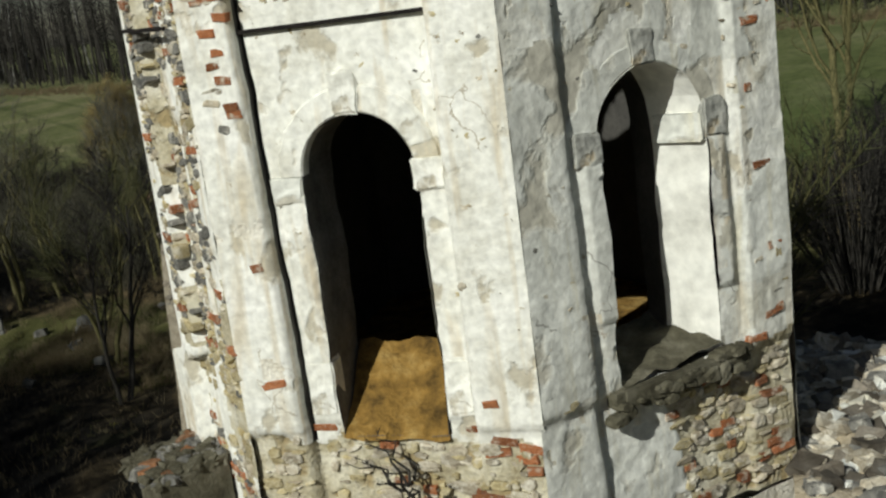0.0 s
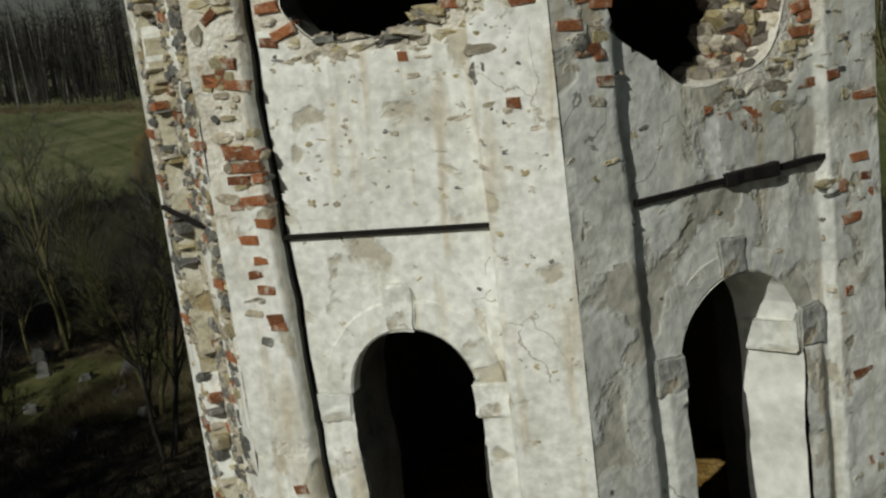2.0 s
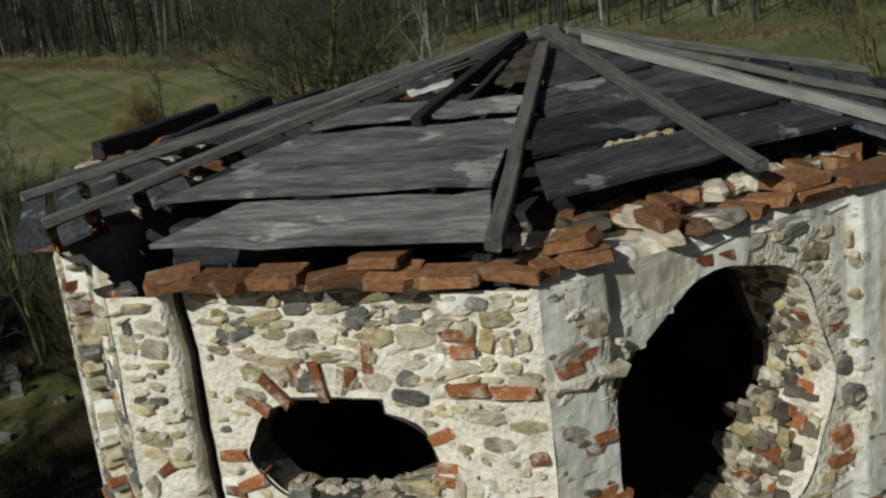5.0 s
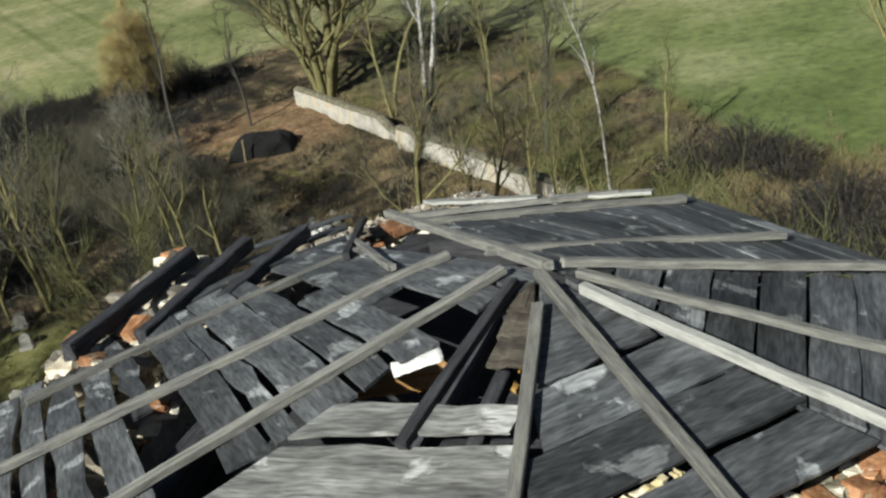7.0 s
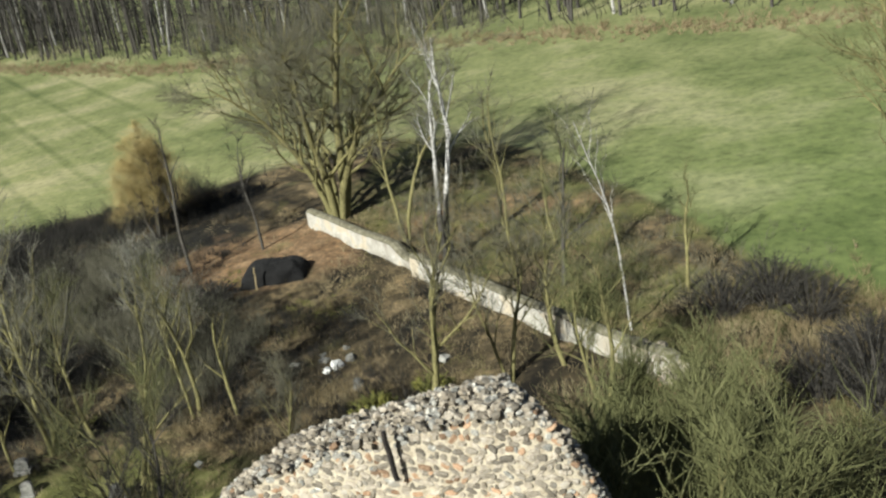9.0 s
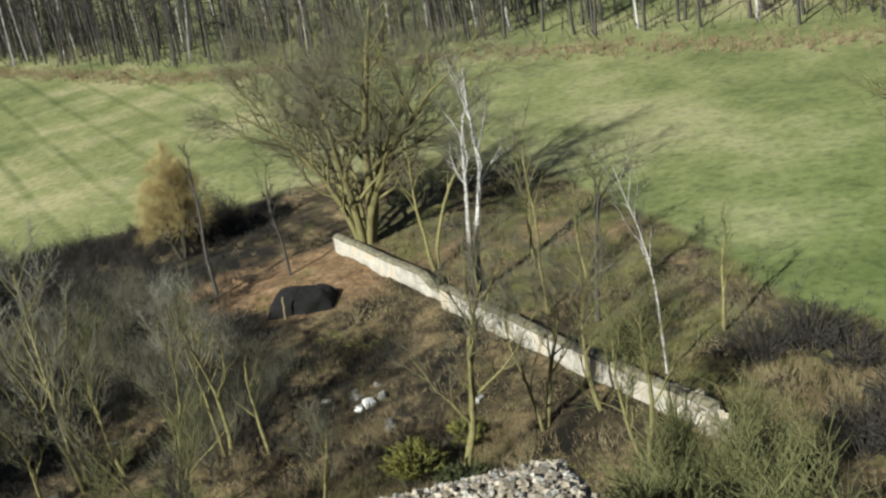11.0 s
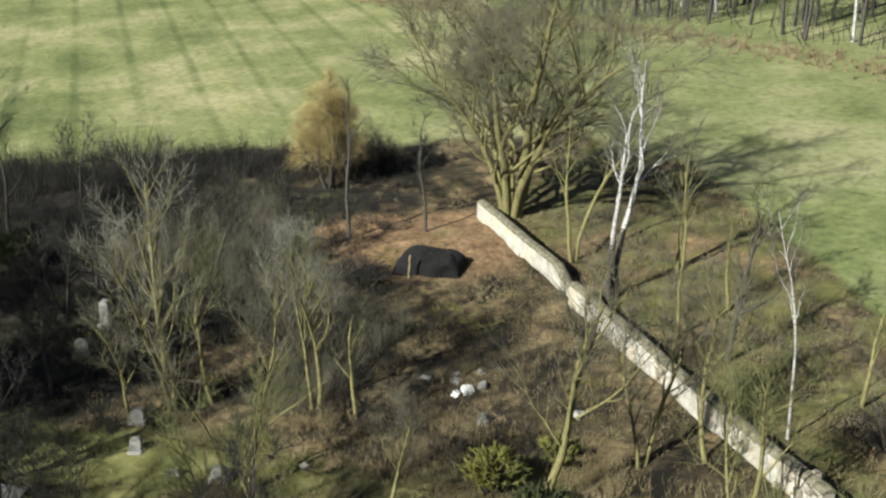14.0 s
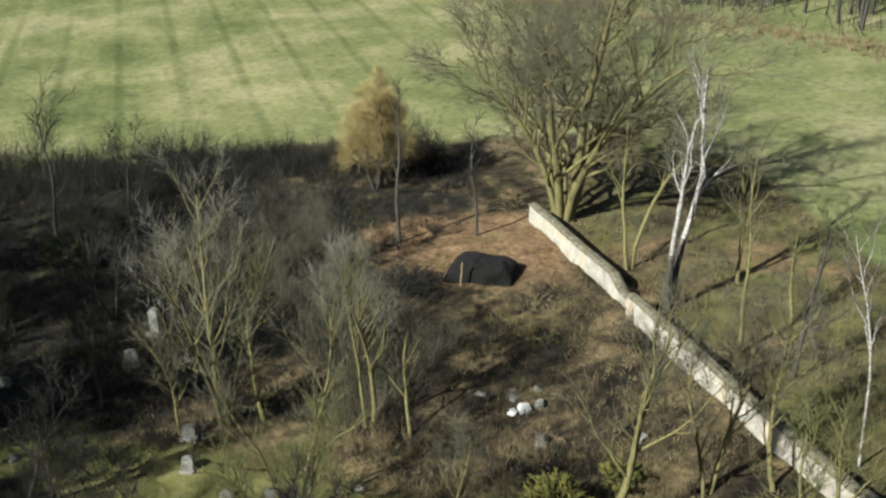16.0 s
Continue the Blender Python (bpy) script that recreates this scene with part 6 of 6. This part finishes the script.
for i, (x, y, h, st) in enumerate(YOUNG):
    grey = (30 < y and x < -30) or (y < 25 and i % 3)
    bare = y > 42 and x > -15
    # twigs at the west and south end are darker, their shade put into the colour
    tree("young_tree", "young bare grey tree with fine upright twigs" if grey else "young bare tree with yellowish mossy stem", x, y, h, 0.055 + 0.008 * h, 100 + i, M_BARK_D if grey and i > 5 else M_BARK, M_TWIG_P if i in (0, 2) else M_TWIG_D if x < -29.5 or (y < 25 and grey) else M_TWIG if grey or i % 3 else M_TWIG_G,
         stems=st, lean=0.18, levels=(9, 3 if bare else 6), spread=(0.5, 0.6) if bare else (0.8, 0.8), up=0.22 if bare else 0.13, ratio=(0.30 if bare else 0.46, 0.5), first=0.3, twig_n=4 if bare else 9, twig_l=0.8, twig_r=0.009)


# unseen tall bare trees added to the south-west to shade the lower yard
for k, (x, y, h) in enumerate(((-42.0, 13.5, 16.0), (-47.5, 21.0, 15.0), (-53.5, 28.0, 14.0), (-26.5, 3.5, 16.0), (-21.0, 0.5, 15.0), (-32.0, 6.5, 15.0), (-39.0, 18.0, 13.0))):
    tree("tall_tree", "unseen tall bare tree added to shade the churchyard", x, y, h, 0.26, 500 + k, M_BARK_D, M_TWIG_D, stems=3, lean=0.22, levels=(12, 10), spread=(0.85, 0.9), up=0.05, ratio=(0.5, 0.5), first=0.2, twig_n=10, twig_l=1.3, twig_r=0.022)


# big budding bush beside the ruin, right behind the tower
def bush(name, label, x, y, h, w, n, seed, mat, bark, z=None, group="bushes", r=0.014):
    rr = random.Random(seed)
    z0 = gz(x, y) - 0.1 if z is None else z
    ob = thing(name, label, "bush", (x, y, z0), group)
    V, F, TP, TD, TL, TR = [], [], [], [], [], []
    for i in range(n):
        a, k = rr.uniform(0, 2 * math.pi), math.sqrt(rr.random())
        tip = Vector((math.cos(a) * w * k, math.sin(a) * w * k, h * (1 - 0.45 * k * k) * rr.uniform(0.75, 1.05)))
        foot = Vector((math.cos(a) * w * k * 0.25, math.sin(a) * w * k * 0.25, 0))
        pts = [foot.lerp(tip, t / 5) + Vector((rr.gauss(0, 0.04), rr.gauss(0, 0.04), 0.12 * h * math.sin(math.pi * t / 5))) * (1 if 0 < t else 0) for t in range(6)]
        r0 = 0.012 + 0.006 * h * rr.uniform(0.5, 1)
        tube(V, F, pts, [r0 * (1 - 0.15 * t) for t in range(6)], 4)
        for c in range(16):
            f = rr.uniform(0.35, 1.0) * 5
            j = min(4, int(f))
            d = (pts[j + 1] - pts[j]).normalized()
            TP.append(pts[j].lerp(pts[j + 1], f - j)), TD.append(d + Vector((rr.gauss(0, .6), rr.gauss(0, .6), rr.gauss(0.25, .4)))), TL.append(h * rr.uniform(0.06, 0.16)), TR.append(r)
    part("stem", mesh_of("stem", V, F, bark), ob)
    part("crown", twig_mesh("crown", TP, TD, TL, TR, mat, 0.1, seed), ob)
    return ob


for k, (x, y, h, st) in enumerate(((0.1, 20.9, 6.6, 10), (2.3, 20.4, 7.0, 9), (-1.7, 27.6, 5.0, 8), (-3.3, 27.0, 3.2, 8), (-0.7, 18.6, 7.4, 9))):
    tree("budding_bush", "tall dense bush of greenish budding twigs beside the ruin", x, y, h, 0.065, 300 + k, M_BARK, M_TWIG_G, stems=st, lean=0.42, levels=(9, 5), spread=(0.55, 0.7), up=0.17,
         ratio=(0.42, 0.5), first=0.18, twig_n=5, twig_l=1.25, group="bushes", category="bush", twig_r=0.015)
tree("field_tree", "bare greenish tree at the edge of the green field", 6.9, 41.5, 12.5, 0.2, 350, M_BARK, M_TWIG_G, stems=2, lean=0.2, levels=(11, 8), spread=(0.8, 0.8), up=0.06, ratio=(0.5, 0.5), first=0.25, twig_n=8, twig_l=1.1, twig_r=0.010)
for k, (x, y, h, w) in enumerate(((-1.0, 40.4, 2.0, 1.9), (0.9, 41.2, 2.3, 2.2), (2.4, 39.6, 2.0, 2.0), (2.6, 33.6, 2.4, 2.2), (4.4, 33.0, 3.0, 2.4), (4.4, 36.2, 2.0, 2.0))):
    bush("thorn_bush", "dark thorny bush beyond the end of the wall", x, y, h, w, 90, 40 + k, M_TWIG_D, M_BARK_D, r=0.010)
bush("thorn_bush", "dark thorny bush beyond the end of the wall", 6.5, 27.0, 5.5, 3.4, 130, 5, M_TWIG_D, M_BARK_D)
bush("thorn_bush", "dark thorny bush beyond the end of the wall", 8.5, 33.0, 5.0, 3.2, 110, 6, M_TWIG_D, M_BARK_D)
bush("evergreen_bush", "small yellow-green evergreen bush among the graves", -12.9, 32.0, 1.9, 1.2, 120, 7, M_EVER, M_BARK_D, r=0.03)
bush("evergreen_bush", "small yellow-green evergreen bush among the graves", -11.6, 34.6, 1.3, 0.9, 60, 8, M_EVER, M_BARK_D, r=0.03)
# this dark bush is added in place of the shadow beside the evergreen
bush("evergreen_bush", "low dark bush standing in for the shadow beside the evergreen", -10.6, 31.0, 1.5, 1.2, 120, 19, M_EVER_D, M_BARK_D, r=0.035)
bush("evergreen_bush", "dark evergreen bush at the field edge", -45.4, 39.6, 2.2, 1.5, 110, 9, M_EVER_D, M_BARK_D, r=0.035)
bush("wall_shrub", "small bare shrub rooted in the broken wall under the window", 1.0, -0.26, 0.5, 0.85, 9, 10, M_TWIG_D, M_BARK_D, z=8.28, r=0.003)


# scrub, dead stalks and far woods: too many to count
def scatter(name, label, n, place, height, mat, seed, per=7, lean=0.35, r=0.012, droop=0.0):
    g = np.random.default_rng(seed)
    P, D, L = [], [], []
    for x, y in place(g, n):
        h = height(x, y) * g.uniform(0.6, 1.25)
        for _ in range(per):
            P.append((x + g.normal(0, 0.12), y + g.normal(0, 0.12), gz(x, y) - 0.05))
            D.append((g.normal(0, lean), g.normal(0, lean), 1.0))
            L.append(h * g.uniform(0.55, 1.0))
    ob = new(name, twig_mesh(name, P, D, L, np.full(len(P), r), mat, droop, seed))
    tagged(ob, label, "scrub", kind="stuff")


def in_yard(g, n, lo=(-62, 8), hi=(2, 66), keep=lambda x, y: True):
    got = []
    while len(got) < n:
        x, y = g.uniform(lo[0], hi[0]), g.uniform(lo[1], hi[1])
        f = float(zone_weights(np.float64(x), np.float64(y))[0])
        if f < 0.35 and keep(x, y) and not (-12 < x < 8 and y < 18):
            got.append((x, y))
    return got


def clump(x, y, k=0.09, s=3.0):
    return noise.noise((x * k, y * k, s)) > 0.02


scatter("dead_stalks", "dead brown stalks and tall dry grass over the churchyard", 5200, lambda g, n: in_yard(g, n, keep=lambda x, y: x > -22 or g.random() < 0.12), lambda x, y: 0.45, M_DRY, 1, 6, 0.45, 0.010)
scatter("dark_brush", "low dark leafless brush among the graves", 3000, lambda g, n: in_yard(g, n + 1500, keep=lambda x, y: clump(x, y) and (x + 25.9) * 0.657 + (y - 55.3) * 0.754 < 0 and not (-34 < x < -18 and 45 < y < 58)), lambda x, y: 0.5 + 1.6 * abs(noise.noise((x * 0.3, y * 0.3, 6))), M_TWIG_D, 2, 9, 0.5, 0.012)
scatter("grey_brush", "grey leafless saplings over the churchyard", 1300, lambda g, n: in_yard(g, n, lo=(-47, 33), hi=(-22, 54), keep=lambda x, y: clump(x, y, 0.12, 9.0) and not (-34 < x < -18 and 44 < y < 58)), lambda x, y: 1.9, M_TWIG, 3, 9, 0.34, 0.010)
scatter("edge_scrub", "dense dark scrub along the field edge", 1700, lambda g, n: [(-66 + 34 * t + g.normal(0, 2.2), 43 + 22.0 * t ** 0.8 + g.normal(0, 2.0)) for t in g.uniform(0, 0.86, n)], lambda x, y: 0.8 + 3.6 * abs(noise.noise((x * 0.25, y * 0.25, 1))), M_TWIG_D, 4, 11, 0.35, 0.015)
scatter("field_hedge", "grey dry brush on the slope beyond the wall", 560, lambda g, n: [(-22 + 22 * t + g.normal(0, 2.5), 58 - 17 * t + abs(g.normal(0, 3.0))) for t in g.uniform(0, 1, n)], lambda x, y: 0.8, M_TWIG, 5, 7, 0.5, 0.011)
scatter("dry_grass", "tall pale dry grass at the edge of the green field", 1000, lambda g, n: [(4.0 + g.normal(0, 3.0) + 3 * t, 39 - 4 * t + g.normal(0, 2.2)) for t in g.uniform(0, 1, n)], lambda x, y: 0.8, M_DRY, 6, 8, 0.4, 0.012)


# brush in near-black twigs, which carry the painted shade of this ground
scatter("shade_brush", "dense blackish brush over the shaded ground", 2300, lambda g, n: in_yard(g, n, lo=(-66, 24), hi=(-29, 62), keep=lambda x, y: noise.noise((x * 0.16, y * 0.16, 4.4)) > -0.12), lambda x, y: 0.5 + 1.0 * abs(noise.noise((x * 0.3, y * 0.3, 2))), M_TWIG_D, 12, 9, 0.6, 0.013)


scatter("tan_grass", "tall tan dry grass in patches between the graves", 1500, lambda g, n: in_yard(g, n, lo=(-25, 22), hi=(-9, 36), keep=lambda x, y: noise.noise((x * 0.3, y * 0.3, 8.3)) > 0.0), lambda x, y: 0.65, M_DRY, 21, 8, 0.4, 0.009)


def far_woods():
    """Rows of trunks and leafless crowns along the far edge of the fields."""
    g = np.random.default_rng(8)
    edge = np.array([(-330, 200), (-200, 185), (-118, 147), (-72, 121), (-28, 110), (8, 95), (60, 84), (140, 90), (260, 120)], float)
    seg = np.linalg.norm(np.diff(edge, axis=0), axis=1)
    cum = np.concatenate([[0], np.cumsum(seg)])
    V, F, I = [], [], []
    P, D, L, R = [], [], [], []
    n = 1500
    for i in range(n):
        s = g.uniform(0, cum[-1])
        k = min(len(seg) - 1, int(np.searchsorted(cum, s)) - 1)
        p = edge[k] + (edge[k + 1] - edge[k]) * (s - cum[k]) / seg[k]
        t = (edge[k + 1] - edge[k]) / seg[k]
        nrm = np.array((-t[1], t[0]))
        p = p + nrm * (abs(g.normal(0, 16)) + 0.5)
        z, h = gz(*p) - 0.2, g.uniform(11, 18)
        b = Vector((p[0], p[1], z))
        lean = Vector((g.normal(0, 0.05), g.normal(0, 0.05), 1))
        f0 = len(F)
        tube(V, F, [b, b + lean * h * 0.35, b + lean * h * 0.7, b + lean * h], [0.17, 0.14, 0.09, 0.03], 4)
        I += [1 if g.random() < 0.10 else 0] * (len(F) - f0)
        for _ in range(34):
            f = g.uniform(0.2, 1.0)
            P.append(tuple(b + lean * h * f)), D.append((g.normal(0, 1), g.normal(0, 1), g.uniform(0.2, 1.2)))
            L.append(g.uniform(1.5, 4.5) * (1.15 - 0.6 * f)), R.append(0.045)
        for _ in range(7):
            P.append((p[0] + g.normal(0, 1.5), p[1] + g.normal(0, 1.5), z)), D.append((g.normal(0, .4), g.normal(0, .4), 1)), L.append(g.uniform(1.2, 4.0)), R.append(0.04)
    ob = tagged(new("far_woods"), "leafless birch and mixed wood along the far field edge", "woods", kind="stuff")
    a = part("trunks", mesh_of("trunks", V, F, [M_BARK_D, M_BIRCH], idx=I), ob)
    b = part("branches", twig_mesh("branches", P, D, L, R, M_TWIG_D, 0.0, 5), ob)
    a["kind"] = b["kind"] = "stuff"


far_woods()
scatter("moss_tufts", "yellow-green moss and grass tufts between dead leaves", 3800, lambda g, n: in_yard(g, n, lo=(-42, 18), hi=(-2, 56), keep=lambda x, y: noise.noise((x * 0.22, y * 0.22, 7.7)) > 0.08), lambda x, y: 0.22, M_EVER, 15, 7, 0.9, 0.014)
scatter("leaf_tufts", "brown dead grass tufts on the slope", 3000, lambda g, n: in_yard(g, n, lo=(-34, 20), hi=(-2, 60), keep=lambda x, y: noise.noise((x * 0.22, y * 0.22, 3.1)) > 0.05), lambda x, y: 0.25, M_DRY, 16, 7, 0.9, 0.014)
VERGE = [(-330, 195), (-200, 180), (-118, 142), (-72, 116), (-28, 105), (8, 90), (60, 79), (140, 85)]
scatter("far_verge", "strip of pale dry grass before the far wood", 2600,
        lambda g, n: [(x, float(np.interp(x, [v[0] for v in VERGE], [v[1] for v in VERGE])) + g.normal(0, 1.6)) for x in g.uniform(-230, 90, n)], lambda x, y: 0.9, M_DRY, 14, 7, 0.6, 0.035)

# ---- graves and litter ----
STONE_BASE = random.Random(41)


def gravestone(label, x, y, w, h, d, lean, turn, name="gravestone", mat=M_GRAVE):
    bm = bmesh.new()
    n = 8
    w, h = w * 0.75, h * 0.75
    prof = [(-w / 2, 0), (w / 2, 0)] + [(w / 2 * math.cos(a), h - w * 0.3 + w * 0.3 * math.sin(a)) for a in [math.pi * i / n for i in range(n + 1)]]
    vs = [bm.verts.new((px, -d / 2, pz)) for px, pz in prof]
    bm.faces.new(vs)
    ext = bmesh.ops.extrude_face_region(bm, geom=bm.faces[:])
    for v in ext["geom"]:
        if isinstance(v, bmesh.types.BMVert):
            v.co.y += d
    bmesh.ops.bevel(bm, geom=[e for e in bm.edges if e.calc_length() > 0.12], offset=0.015, segments=1, affect="EDGES")
    for v in bm.verts:
        v.co += Vector((STONE_BASE.uniform(-.008, .008), STONE_BASE.uniform(-.008, .008), 0))
    ob = thing(name, label, "gravestone", (x, y, gz(x, y) - 0.12), "gravestones")
    part("headstone", from_bm("headstone", bm, mat), ob, "", pose(0, 0, 0.08, lean, 0, turn))
    part("plinth", stone_mesh("plinth", w * 1.3, d * 2.4, 0.3, mat, STONE_BASE, 0.9), ob, "", pose(0, 0, 0.1, 0, 0, turn))


gravestone("pale grey gravestone standing in the brush", -26.4, 28.6, 0.62, 0.9, 0.18, -8, 20)
gravestone("squat grey gravestone under a young tree", -28.0, 30.4, 0.75, 0.8, 0.3, 3, 30)
gravestone("pale square gravestone beside a double stem", -22.3, 28.6, 0.75, 0.75, 0.22, -4, 25)
gravestone("tall grey gravestone among saplings", -35.8, 36.5, 0.6, 1.7, 0.35, 2, 20)
gravestone("small dark gravestone in the brush", -34.6, 33.8, 0.8, 1.0, 0.2, 5, 35)
gravestone("small grey gravestone by the slope", -15.4, 36.1, 0.4, 0.5, 0.2, 6, 10)
gravestone("low grey gravestone in the shade", -38.2, 29.8, 0.6, 0.7, 0.2, -5, 30)


def fallen(name, label, x, y, sx, sy, sz, turn, tilt, mat=M_GRAVE, seed=0, boxy=0.5):
    ob = new(name, stone_mesh(name, sx, sy, sz, mat, random.Random(seed), boxy))
    ob.matrix_basis = Matrix.Translation((x, y, gz(x, y) + sz * 0.3)) @ pose(0, 0, 0, tilt, tilt * 0.5, turn)
    tagged(ob, label, "stone", "fallen stones")


fallen("fallen_slab", "white fallen grave slab on mossy grass", -28.9, 24.5, 1.5, 0.7, 0.22, 15, 8, seed=1, boxy=0.8)
for i, (x, y, s) in enumerate(((-17.8, 38.3, 0.42), (-17.0, 37.8, 0.55), (-17.3, 37.4, 0.38), (-17.2, 39.4, 0.36), (-19.1, 38.0, 0.40), (-18.1, 38.9, 0.30), (-16.6, 38.4, 0.45), (-19.9, 30.5, 0.3), (-24.4, 25.2, 0.5), (-12.1, 37.9, 0.45),
                               (-21.0, 23.0, 0.5), (-19.0, 24.6, 0.6), (-24.0, 28.1, 0.5), (-21.4, 26.5, 0.5), (-33.0, 26.0, 0.5), (-30.4, 21.2, 0.6))):
    fallen("white_stone", "pale broken stone lying among dead leaves", x, y, s * 0.95, s * 0.75, s * 0.6, i * 47, 10 + i % 4 * 6, M_SHEET if i in (1, 2) else M_GRAVE, i + 3, 0.55)


def covered_mound(label, x, y, sx, sy, h, turn, seed, sharp):
    """A plain black mound; sharp: how steep its sides are."""
    bm = bmesh.new()
    bmesh.ops.create_grid(bm, x_segments=28, y_segments=20, size=1.0)
    for v in bm.verts:
        k = max(0.0, 1 - abs(v.co.x) ** sharp) * max(0.0, 1 - abs(v.co.y) ** sharp)
        n = noise.fractal((v.co.x * 2, v.co.y * 2, seed), 1.0, 2.0, 4)
        v.co = Vector((v.co.x * sx, v.co.y * sy, h * k ** 0.55 + 0.2 * n * k - 0.05))
    ob = new("covered_mound", from_bm("covered_mound", bm, M_BLACK))
    ob.matrix_basis = Matrix.Translation((x, y, gz(x, y))) @ pose(0, 0, 0, 3, 1, turn)
    tagged(ob, label, "mound")


covered_mound("steep black mound on the leafy slope", -24.7, 48.3, 1.8, 1.2, 1.0, 14, 8, 4.5)
post = part("broken_post", bar_mesh("broken_post", 1.45, 0.075, 0.075, M_DRY, random.Random(6), 0.02), None, "", Matrix.Translation((-25.05, 46.55, gz(-25.05, 46.55) - 0.1)) @ pose(0, 0, 0, 0, -86, 20))
tagged(post, "thin weathered wooden post beside the black mound", "post")
bush("brush_pile", "low heap of dark cut brush beside the black mound", -27.3, 45.4, 1.3, 1.8, 190, 77, M_TWIG_D, M_BARK_D, r=0.016)

# ---- the pieces of the walls, nearest as parts of their own ----
def spread_pieces(pieces, parent, most, rest_name, score):
    order = sorted(range(len(pieces)), key=lambda i: -score(pieces[i]))
    for i in order[:most]:
        me, m = pieces[i]
        ob = part(me.name.split(".")[0], me, parent)
        ob.matrix_basis = m
    rest = [pieces[i] for i in order[most:]]
    if rest:
        join_pieces(rest_name, rest, parent)


size_of = lambda p: p[1].to_scale()[0] * p[1].to_scale()[2] + (0.05 if p[0].name.startswith("brick") else 0)
spread_pieces(A_pieces + B_pieces + H_pieces, tower, 560, "rubble", size_of)
spread_pieces(nave_stones, nave, 290, "rubble", size_of)
